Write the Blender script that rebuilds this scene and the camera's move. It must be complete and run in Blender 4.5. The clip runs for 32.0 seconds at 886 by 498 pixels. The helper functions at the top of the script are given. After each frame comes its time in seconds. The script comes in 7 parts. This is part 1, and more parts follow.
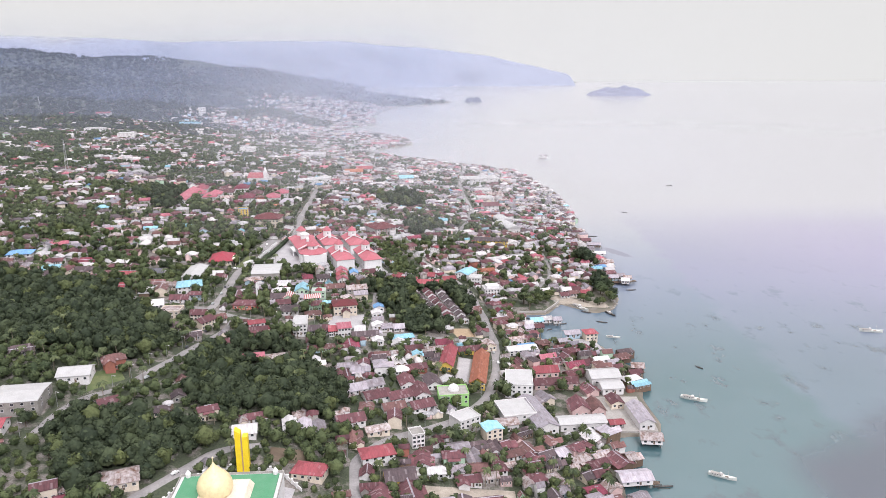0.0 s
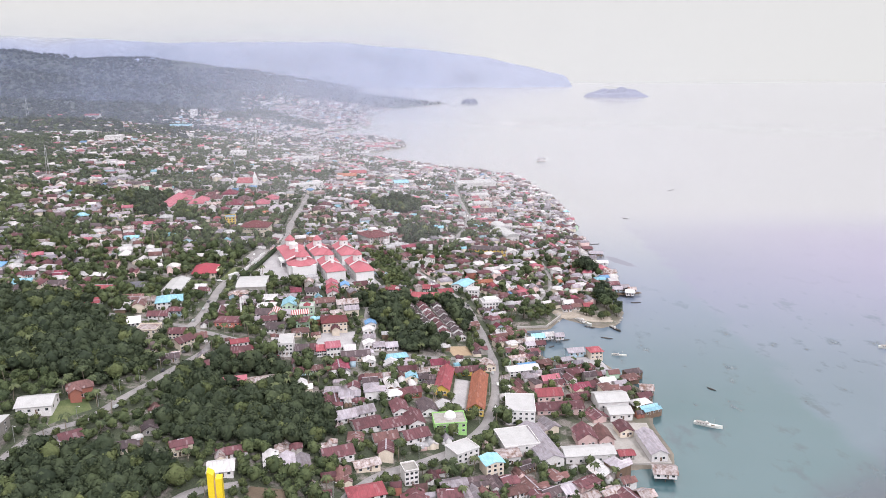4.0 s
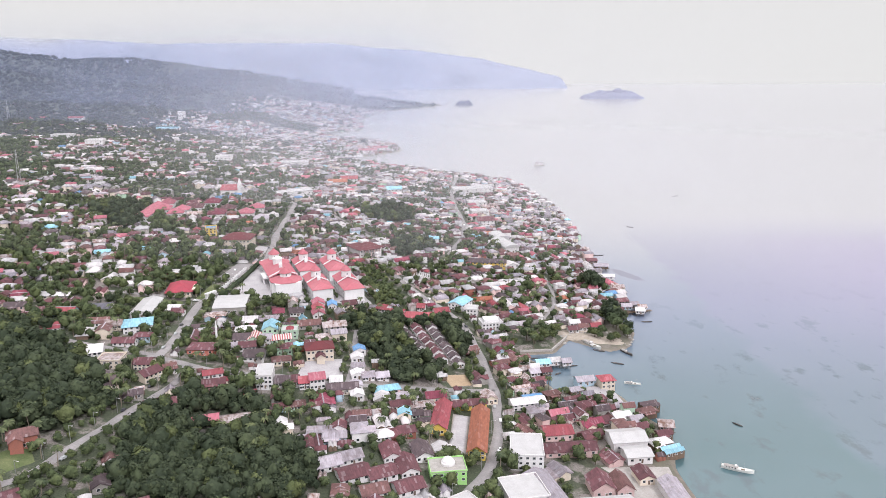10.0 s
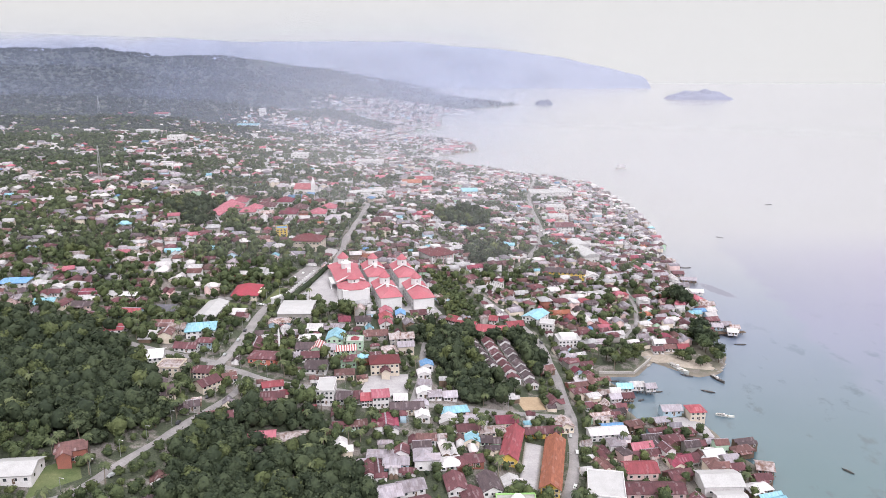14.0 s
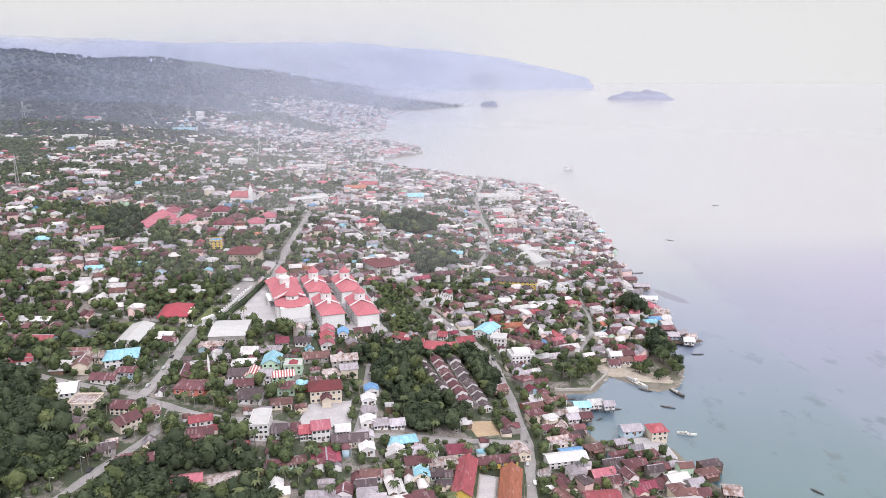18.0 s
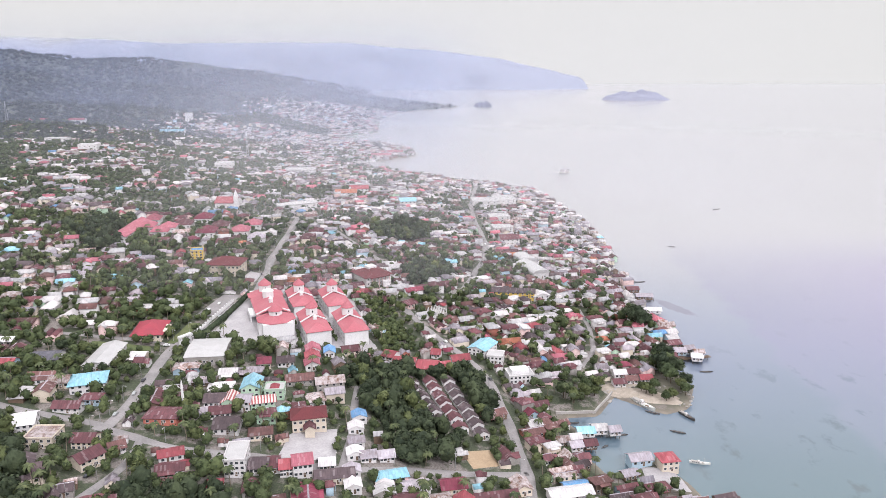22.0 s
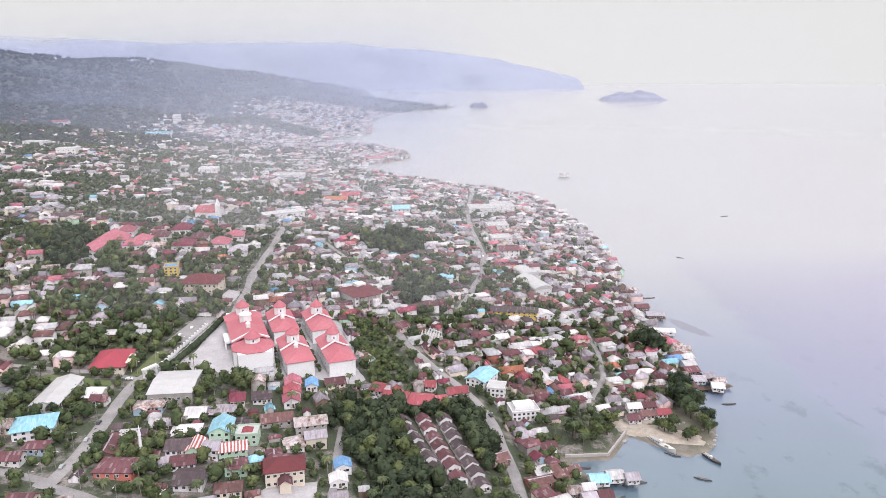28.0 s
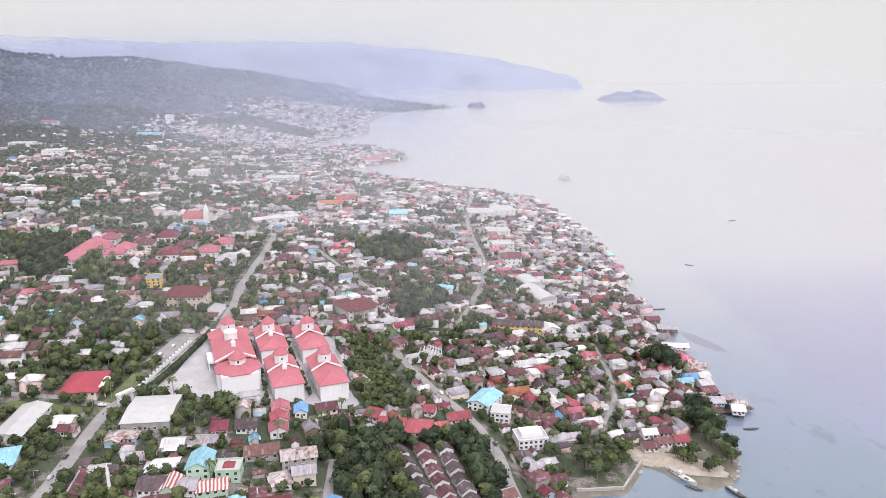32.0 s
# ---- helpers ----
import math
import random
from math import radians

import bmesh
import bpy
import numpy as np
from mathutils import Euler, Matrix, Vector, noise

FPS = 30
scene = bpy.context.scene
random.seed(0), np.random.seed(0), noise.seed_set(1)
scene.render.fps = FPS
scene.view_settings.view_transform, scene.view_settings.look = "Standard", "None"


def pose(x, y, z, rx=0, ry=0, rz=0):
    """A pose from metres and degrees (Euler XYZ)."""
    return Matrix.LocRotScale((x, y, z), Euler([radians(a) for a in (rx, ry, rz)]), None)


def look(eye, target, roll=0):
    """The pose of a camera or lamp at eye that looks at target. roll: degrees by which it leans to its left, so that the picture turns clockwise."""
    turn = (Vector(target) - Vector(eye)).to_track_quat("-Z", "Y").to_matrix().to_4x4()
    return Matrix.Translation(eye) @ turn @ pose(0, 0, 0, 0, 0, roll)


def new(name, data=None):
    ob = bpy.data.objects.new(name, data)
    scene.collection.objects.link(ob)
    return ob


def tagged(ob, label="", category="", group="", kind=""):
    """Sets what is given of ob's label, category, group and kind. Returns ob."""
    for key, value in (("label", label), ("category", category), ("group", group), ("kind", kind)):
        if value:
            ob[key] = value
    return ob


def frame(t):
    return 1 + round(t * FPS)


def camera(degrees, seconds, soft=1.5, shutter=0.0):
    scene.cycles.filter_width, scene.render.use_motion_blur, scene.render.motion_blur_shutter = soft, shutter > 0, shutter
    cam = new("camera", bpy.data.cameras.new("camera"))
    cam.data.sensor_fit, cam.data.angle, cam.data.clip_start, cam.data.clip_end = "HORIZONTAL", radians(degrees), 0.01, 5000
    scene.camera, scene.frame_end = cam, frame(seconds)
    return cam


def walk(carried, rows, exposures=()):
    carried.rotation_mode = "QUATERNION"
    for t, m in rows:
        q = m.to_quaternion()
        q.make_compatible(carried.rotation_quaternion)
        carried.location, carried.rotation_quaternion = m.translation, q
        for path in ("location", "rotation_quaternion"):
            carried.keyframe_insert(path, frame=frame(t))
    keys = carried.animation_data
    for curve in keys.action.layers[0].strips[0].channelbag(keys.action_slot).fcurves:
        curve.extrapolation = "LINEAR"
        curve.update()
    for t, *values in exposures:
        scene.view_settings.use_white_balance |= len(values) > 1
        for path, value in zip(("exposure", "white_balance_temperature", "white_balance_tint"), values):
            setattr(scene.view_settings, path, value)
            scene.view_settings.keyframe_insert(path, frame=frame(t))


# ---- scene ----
# ---- camera ----
cam = camera(61.1, 32.0, soft=0.85)
EXPOSURES = [(0, 0.0), (32, 0.0)]
ROWS = [  # seconds, x, y, z, pitch, lean, yaw
    (0, 0.02, -0.03, 189.98, -14.64, -0.25, 0.37),
    (1, 0.19, 7.69, 190.03, -14.62, -0.24, 0.30),
    (2, 0.26, 15.38, 190.01, -14.60, -0.23, 0.21),
    (3, 0.26, 23.03, 189.93, -14.59, -0.21, 0.14),
    (3.5, 0.23, 26.84, 189.87, -14.58, -0.21, 0.10),
    (5.5, -0.01, 42.02, 189.55, -14.51, -0.19, -0.04),
    (6, -0.10, 45.79, 189.45, -14.51, -0.17, -0.09),
    (7, -0.28, 53.33, 189.24, -14.48, -0.15, -0.14),
    (8, -0.49, 60.84, 189.02, -14.47, -0.15, -0.23),
    (9, -0.70, 68.33, 188.78, -14.47, -0.20, -0.30),
    (10, -0.92, 75.81, 188.55, -14.46, -0.19, -0.39),
    (10.5, -1.02, 79.54, 188.44, -14.46, -0.18, -0.05),
    (11, -1.13, 83.27, 188.32, -14.46, -0.16, 1.72),
    (11.5, -1.23, 86.99, 188.21, -14.46, -0.13, 2.94),
    (12, -1.32, 90.72, 188.10, -14.48, -0.09, 3.73),
    (12.5, -1.42, 94.43, 188.00, -14.51, -0.06, 4.36),
    (13, -1.51, 98.15, 187.89, -14.55, -0.03, 4.91),
    (13.5, -1.59, 101.87, 187.79, -14.56, -0.01, 5.48),
    (15.5, -1.87, 116.71, 187.44, -14.47, -0.02, 4.78),
    (16, -1.93, 120.42, 187.36, -14.47, -0.02, 3.61),
    (16.5, -1.98, 124.13, 187.29, -14.47, -0.03, 2.63),
    (17, -2.03, 127.84, 187.22, -14.47, -0.03, 1.95),
    (17.5, -2.07, 131.56, 187.16, -14.46, -0.05, 1.53),
    (18, -2.10, 135.27, 187.10, -14.45, -0.07, 1.39),
    (19, -2.16, 142.70, 187.00, -14.45, -0.11, 1.25),
    (20, -2.20, 150.13, 186.91, -14.44, -0.12, 1.13),
    (21, -2.24, 157.58, 186.84, -14.44, -0.14, 1.01),
    (22, -2.27, 165.04, 186.79, -14.44, -0.14, 0.91),
    (23, -2.30, 172.52, 186.74, -14.45, -0.12, 0.86),
    (24, -2.35, 180.01, 186.69, -14.45, -0.09, 0.80),
    (25, -2.42, 187.53, 186.65, -14.47, -0.10, 0.75),
    (25.5, -2.46, 191.30, 186.63, -14.47, -0.10, 0.71),
    (27.5, -2.75, 206.44, 186.50, -14.44, -0.11, 0.59),
    (28, -2.86, 210.25, 186.46, -14.43, -0.11, 0.54),
    (29, -3.13, 217.88, 186.35, -14.41, -0.10, 0.47),
    (30, -3.48, 225.55, 186.20, -14.42, -0.11, 0.43),
    (31, -3.94, 233.26, 186.02, -14.44, -0.11, 0.38),
    (32, -4.52, 241.01, 185.77, -14.47, -0.10, 0.33),
]
walk(cam, [(t, pose(x, y, z, 90 + p, 0, w) @ pose(0, 0, 0, 0, 0, r)) for t, x, y, z, p, r, w in ROWS], EXPOSURES)

# ---- sky and sun: bright overcast over the sea ----
SUN_TURN, SUN_UP = radians(152), radians(40)   # clockwise from north (y), above the horizon
world = bpy.data.worlds.new("overcast_sky")
scene.world = world
world.use_nodes = True
wn = world.node_tree
wn.nodes.clear()
sky = wn.nodes.new("ShaderNodeTexSky")
sky.sky_type, sky.sun_disc = "NISHITA", False
sky.sun_elevation, sky.sun_rotation = SUN_UP, SUN_TURN
sky_bg = wn.nodes.new("ShaderNodeBackground")
cloud_bg = wn.nodes.new("ShaderNodeBackground")
cloud_bg.inputs["Color"].default_value = (0.800, 0.794, 0.800, 1)
# cloud is brightest overhead
wco, wsep, wup = wn.nodes.new("ShaderNodeTexCoord"), wn.nodes.new("ShaderNodeSeparateXYZ"), wn.nodes.new("ShaderNodeMapRange")
wup.interpolation_type = "SMOOTHSTEP"
for key, value in (("From Min", 0.20), ("From Max", 0.80), ("To Min", 1.0), ("To Max", 2.46)):
    wup.inputs[key].default_value = value
wn.links.new(wco.outputs["Generated"], wsep.inputs[0])
wn.links.new(wsep.outputs[2], wup.inputs[0])
wn.links.new(wup.outputs[0], cloud_bg.inputs["Strength"])
# the blue above the cloud shows through overhead alone
wblue = wn.nodes.new("ShaderNodeMapRange")
wblue.interpolation_type = "SMOOTHSTEP"
for key, value in (("From Min", 0.12), ("From Max", 0.6), ("To Min", 0.0), ("To Max", 0.02)):
    wblue.inputs[key].default_value = value
wn.links.new(wsep.outputs[2], wblue.inputs[0])
wn.links.new(wblue.outputs[0], sky_bg.inputs["Strength"])
wadd, wout = wn.nodes.new("ShaderNodeAddShader"), wn.nodes.new("ShaderNodeOutputWorld")
wn.links.new(sky.outputs[0], sky_bg.inputs["Color"])
wn.links.new(sky_bg.outputs[0], wadd.inputs[0])
wn.links.new(cloud_bg.outputs[0], wadd.inputs[1])
wn.links.new(wadd.outputs[0], wout.inputs["Surface"])

sun = new("sun", bpy.data.lights.new("sun", "SUN"))
sun.data.energy, sun.data.angle, sun.data.color = 2.4, radians(9), (0.96, 0.945, 1.0)
sun.matrix_world = look((0, 0, 0), (-math.sin(SUN_TURN) * math.cos(SUN_UP), -math.cos(SUN_TURN) * math.cos(SUN_UP), -math.sin(SUN_UP)))

# ---- materials ----
def shader(name):
    mat = bpy.data.materials.new(name)
    mat.use_nodes = True
    nt = mat.node_tree
    return mat, nt, nt.nodes["Principled BSDF"]


def node(nt, kind, **inputs):
    n = nt.nodes.new(kind)
    for key, value in inputs.items():
        n.inputs[key.replace("_", " ")].default_value = value
    return n


def ramp(nt, source, stops, constant=False):
    n = nt.nodes.new("ShaderNodeValToRGB")
    if constant:
        n.color_ramp.interpolation = "CONSTANT"
    els = n.color_ramp.elements
    while len(els) < len(stops):
        els.new(0.5)
    for e, (at, c) in zip(els, stops):
        e.position = at
        e.color = (*c, 1) if len(c) == 3 else c
    nt.links.new(source, n.inputs[0])
    return n.outputs[0]


def mix(nt, fac, a, b, how="MIX"):
    n = nt.nodes.new("ShaderNodeMix")
    n.data_type, n.blend_type = "RGBA", how
    for slot, v in ((0, fac), (6, a), (7, b)):
        if isinstance(v, (int, float)):
            n.inputs[slot].default_value = v
        elif isinstance(v, tuple):
            n.inputs[slot].default_value = (*v, 1)
        else:
            nt.links.new(v, n.inputs[slot])
    return n.outputs[2]


def spot(nt, where, scale, detail=3.0, rough=0.6, stretch=None):
    """A noise value at real-world size; where is a vector socket."""
    if stretch:
        m = nt.nodes.new("ShaderNodeMapping")
        m.inputs["Scale"].default_value = stretch
        nt.links.new(where, m.inputs[0])
        where = m.outputs[0]
    n = node(nt, "ShaderNodeTexNoise", Scale=scale, Detail=detail, Roughness=rough)
    nt.links.new(where, n.inputs["Vector"])
    return n.outputs[0]


def own_place(nt):
    """Object coordinates, shifted for each object, so that no two copies show the same stains."""
    co, info, add = nt.nodes.new("ShaderNodeTexCoord"), nt.nodes.new("ShaderNodeObjectInfo"), nt.nodes.new("ShaderNodeVectorMath")
    mul = nt.nodes.new("ShaderNodeMath")
    mul.operation, mul.inputs[1].default_value = "MULTIPLY", 317.0
    nt.links.new(info.outputs["Random"], mul.inputs[0])
    nt.links.new(co.outputs["Object"], add.inputs[0])
    nt.links.new(mul.outputs[0], add.inputs[1])
    return add.outputs[0], info.outputs["Random"], co.outputs["Object"]


def bump(nt, bsdf, height, strength, distance):
    b = node(nt, "ShaderNodeBump", Strength=strength, Distance=distance)
    nt.links.new(height, b.inputs["Height"])
    nt.links.new(b.outputs[0], bsdf.inputs["Normal"])


def paint(name, colour, worn, rough=0.7, amount=0.5, size=0.5, vary=0.25, metal=0.0):
    """Painted or bare sheet, plaster, timber: a colour, its worn colour in stains of two sizes, and a shade of its own for each copy."""
    mat, nt, b = shader(name)
    at, rnd, _ = own_place(nt)
    stains = ramp(nt, spot(nt, at, size, 5), [(0.42, (0, 0, 0)), (0.68, (amount, amount, amount))])
    grain = spot(nt, at, size * 9, 3)
    c = mix(nt, stains, colour, worn)
    c = mix(nt, 0.28, c, ramp(nt, grain, [(0.3, (0.25, 0.25, 0.25)), (0.7, (1, 1, 1))]), "MULTIPLY")
    lo = 1 - vary
    c = mix(nt, 1.0, c, ramp(nt, rnd, [(0, (lo, lo, lo)), (1, (1 + vary * 0.4, 1 + vary * 0.4, 1 + vary * 0.4))]), "MULTIPLY")
    nt.links.new(c, b.inputs["Base Color"])
    b.inputs["Roughness"].default_value, b.inputs["Metallic"].default_value = rough, metal
    b.inputs["Specular IOR Level"].default_value = 0.25 if rough > 0.6 else 0.5
    bump(nt, b, grain, 0.3, 0.02)
    return mat


def sheet(name, colour, worn, amount=0.55, rough=0.72, fresh=0.15):
    """Corrugated roofing: ridges down the slope, rust that runs along them, sheets of slightly unlike shade."""
    mat, nt, b = shader(name)
    at, rnd, own = own_place(nt)
    rust = ramp(nt, spot(nt, at, 0.42, 6, 0.65), [(0.40, (0, 0, 0)), (0.66, (amount, amount, amount))])
    runs = spot(nt, at, 0.8, 4, 0.6, (2.2, 0.25, 0.25))
    panel = nt.nodes.new("ShaderNodeTexBrick")
    panel.inputs["Color1"].default_value, panel.inputs["Color2"].default_value = (1, 1, 1, 1), (0, 0, 0, 1)
    panel.inputs["Mortar"].default_value = (0.0, 0.0, 0.0, 1)
    panel.inputs["Scale"].default_value, panel.inputs["Mortar Size"].default_value = 1.0, 0.012
    panel.inputs["Brick Width"].default_value, panel.inputs["Row Height"].default_value = 0.9, 2.4
    nt.links.new(at, panel.inputs["Vector"])
    c = mix(nt, rust, colour, worn)
    c = mix(nt, ramp(nt, panel.outputs[0], [(0, (0, 0, 0)), (0.90, (fresh, fresh, fresh))], True), c, (0.44, 0.40, 0.42))
    c = mix(nt, 0.6, c, ramp(nt, panel.outputs[0], [(0, (0.55, 0.55, 0.55)), (0.05, (0.72, 0.72, 0.72)), (1, (1, 1, 1))]), "MULTIPLY")
    c = mix(nt, 0.45, c, ramp(nt, runs, [(0.3, (0.45, 0.43, 0.42)), (0.65, (1.1, 1.1, 1.1))]), "MULTIPLY")
    c = mix(nt, 1.0, c, ramp(nt, rnd, [(0, (0.72, 0.72, 0.72)), (1, (1.15, 1.15, 1.15))]), "MULTIPLY")
    isl = nt.nodes.new("ShaderNodeNewGeometry").outputs["Random Per Island"]
    c = mix(nt, 1.0, c, ramp(nt, isl, [(0, (0.68, 0.70, 0.72)), (0.6, (1.0, 1.0, 1.0)), (1, (1.35, 1.30, 1.28))]), "MULTIPLY")
    nt.links.new(c, b.inputs["Base Color"])
    b.inputs["Roughness"].default_value = rough
    b.inputs["Specular IOR Level"].default_value = 0.25
    wave = node(nt, "ShaderNodeTexWave", Scale=3.0, Distortion=0.0)
    nt.links.new(own, wave.inputs["Vector"])
    bump(nt, b, wave.outputs[1], 0.35, 0.03)
    return mat


def striped(name, light, dark):
    """Roofing of new and old sheets side by side, in stripes down the slope."""
    mat, nt, b = shader(name)
    at, rnd, own = own_place(nt)
    wave = node(nt, "ShaderNodeTexWave", Scale=0.22, Distortion=1.2)
    nt.links.new(own, wave.inputs["Vector"])
    c = mix(nt, ramp(nt, wave.outputs[1], [(0.45, (0, 0, 0)), (0.55, (1, 1, 1))]), light, dark)
    c = mix(nt, 0.5, c, ramp(nt, spot(nt, at, 0.8, 5), [(0.3, (0.5, 0.48, 0.47)), (0.65, (1.05, 1.05, 1.05))]), "MULTIPLY")
    nt.links.new(c, b.inputs["Base Color"])
    b.inputs["Roughness"].default_value, b.inputs["Specular IOR Level"].default_value = 0.75, 0.25
    return mat


RUST = (0.16, 0.075, 0.05)
ROOF = {
    "maroon": sheet("maroon_sheet_roof", (0.158, 0.064, 0.076), (0.090, 0.050, 0.058), fresh=0.22),
    "brown": sheet("rusty_brown_roof", (0.200, 0.102, 0.100), (0.115, 0.062, 0.060), 0.7, fresh=0.3),
    "dark": sheet("dark_weathered_roof", (0.088, 0.064, 0.074), (0.15, 0.108, 0.112), fresh=0.18),
    "grey": sheet("bare_zinc_roof", (0.31, 0.28, 0.32), (0.17, 0.12, 0.12), 0.6),
    "white": sheet("white_sheet_roof", (0.64, 0.615, 0.635), (0.46, 0.40, 0.41), 0.4),
    "pale": sheet("pale_lavender_roof", (0.45, 0.41, 0.47), (0.28, 0.22, 0.23), 0.5),
    "red": sheet("red_painted_roof", (0.36, 0.085, 0.105), (0.26, 0.085, 0.10), 0.5),
    "pink": sheet("faded_pink_red_roof", (0.40, 0.130, 0.170), (0.31, 0.105, 0.135), 0.5),
    "plum": sheet("plum_red_roof", (0.235, 0.050, 0.085), (0.14, 0.05, 0.06), 0.5),
    "orange": sheet("orange_tile_roof", (0.45, 0.165, 0.105), (0.34, 0.125, 0.085), 0.6),
    "blue": sheet("blue_sheet_roof", (0.14, 0.32, 0.60), (0.30, 0.38, 0.50), 0.5),
    "cyan": sheet("light_blue_roof", (0.27, 0.54, 0.67), (0.42, 0.57, 0.65), 0.5),
    "stripe": striped("striped_sheet_roof", (0.58, 0.50, 0.50), (0.33, 0.10, 0.10)),
    "slate": sheet("slate_grey_roof", (0.115, 0.11, 0.135), (0.09, 0.085, 0.10), 0.4, fresh=0.05),
    "rust": sheet("patchy_rust_roof", (0.48, 0.42, 0.43), RUST, 1.0, fresh=0.6),
}
WALL = {
    "white": paint("white_plaster", (0.73, 0.70, 0.715), (0.55, 0.505, 0.50), 0.85, 0.45, 0.35, 0.12),
    "cream": paint("cream_plaster", (0.76, 0.66, 0.56), (0.58, 0.48, 0.40), 0.85, 0.5, 0.35, 0.2),
    "pink": paint("pink_plaster", (0.70, 0.50, 0.49), (0.50, 0.36, 0.35), 0.85, 0.5, 0.35, 0.2),
    "grey": paint("bare_cement", (0.36, 0.335, 0.32), (0.22, 0.20, 0.19), 0.9, 0.6, 0.4, 0.25),
    "wood": paint("weathered_boards", (0.17, 0.115, 0.085), (0.10, 0.075, 0.065), 0.85, 0.6, 0.6, 0.3),
    "blue": paint("pale_blue_plaster", (0.42, 0.55, 0.66), (0.36, 0.42, 0.46), 0.85, 0.4, 0.4, 0.2),
    "green": paint("pale_green_plaster", (0.46, 0.62, 0.48), (0.38, 0.45, 0.36), 0.85, 0.4, 0.4, 0.2),
    "yellow": paint("yellow_plaster", (0.72, 0.50, 0.12), (0.55, 0.38, 0.14), 0.8, 0.4, 0.4, 0.1),
    "lime": paint("lime_green_plaster", (0.38, 0.68, 0.24), (0.34, 0.54, 0.25), 0.85, 0.4, 0.4, 0.1),
    "coral": paint("coral_plaster", (0.60, 0.20, 0.16), (0.45, 0.17, 0.14), 0.85, 0.4, 0.4, 0.1),
    "brick": paint("red_brown_plaster", (0.34, 0.13, 0.10), (0.22, 0.11, 0.09), 0.85, 0.5, 0.4, 0.2),
}
PURE = paint("fresh_white_paint", (0.73, 0.71, 0.725), (0.63, 0.605, 0.605), 0.8, 0.3, 0.25, 0.03)
HALLROOF = paint("bright_white_membrane", (0.46, 0.445, 0.455), (0.34, 0.32, 0.325), 0.5, 0.5, 0.25, 0.03)
COMPLEX = paint("coral_red_tile_roof", (0.43, 0.130, 0.160), (0.47, 0.20, 0.225), 0.72, 0.5, 0.12, 0.05)
TILED = paint("plain_maroon_tile_roof", (0.135, 0.034, 0.040), (0.090, 0.032, 0.036), 0.75, 0.5, 0.2, 0.08)
REDTILE = paint("plain_red_tile_roof", (0.36, 0.060, 0.085), (0.25, 0.06, 0.085), 0.72, 0.5, 0.15, 0.08)
BARK = paint("tree_bark", (0.13, 0.10, 0.075), (0.07, 0.055, 0.045), 0.95, 0.6, 1.5, 0.2)
PALMBARK = paint("palm_bark", (0.24, 0.20, 0.16), (0.14, 0.11, 0.09), 0.95, 0.6, 1.5, 0.2)
POST = paint("wet_timber", (0.10, 0.075, 0.06), (0.05, 0.04, 0.035), 0.8, 0.6, 1.0, 0.3)
CONCRETE = paint("worn_concrete", (0.43, 0.40, 0.385), (0.28, 0.25, 0.235), 0.9, 0.6, 0.15, 0.06)
STEEL = paint("galvanised_steel", (0.45, 0.45, 0.46), (0.28, 0.24, 0.22), 0.5, 0.4, 0.8, 0.1, 0.6)
GOLD = paint("pale_gold_dome_paint", (0.80, 0.66, 0.40), (0.74, 0.58, 0.33), 0.45, 0.3, 0.08, 0.02)
YELLOW = paint("bright_yellow_paint", (0.82, 0.60, 0.02), (0.62, 0.43, 0.03), 0.5, 0.4, 0.4, 0.02)
GREENROOF = paint("green_deck_paint", (0.09, 0.27, 0.15), (0.15, 0.31, 0.20), 0.7, 0.5, 0.25, 0.05)
HULL = paint("white_boat_paint", (0.72, 0.72, 0.70), (0.42, 0.40, 0.37), 0.5, 0.5, 0.8, 0.15)
HULLDARK = paint("dark_boat_timber", (0.11, 0.10, 0.10), (0.06, 0.05, 0.05), 0.6, 0.5, 0.8, 0.3)
CARS = [paint("car_paint_" + n, c, tuple(v * 0.7 for v in c), 0.3, 0.2, 0.4, 0.05) for n, c in
        (("white", (0.75, 0.75, 0.75)), ("silver", (0.4, 0.41, 0.42)), ("dark", (0.04, 0.04, 0.05)), ("red", (0.4, 0.04, 0.03)))]
RUBBER = paint("tyre_rubber", (0.02, 0.02, 0.02), (0.04, 0.04, 0.04), 0.9, 0.3, 3, 0.0)
TARP = paint("blue_tarpaulin", (0.10, 0.28, 0.52), (0.12, 0.30, 0.45), 0.6, 0.4, 0.6, 0.2)


def window_glass():
    mat, nt, b = shader("dark_window_glass")
    at, rnd, _ = own_place(nt)
    c = ramp(nt, rnd, [(0, (0.015, 0.018, 0.022)), (1, (0.07, 0.075, 0.085))])
    nt.links.new(c, b.inputs["Base Color"])
    b.inputs["Roughness"].default_value = 0.12
    return mat


GLASS = window_glass()


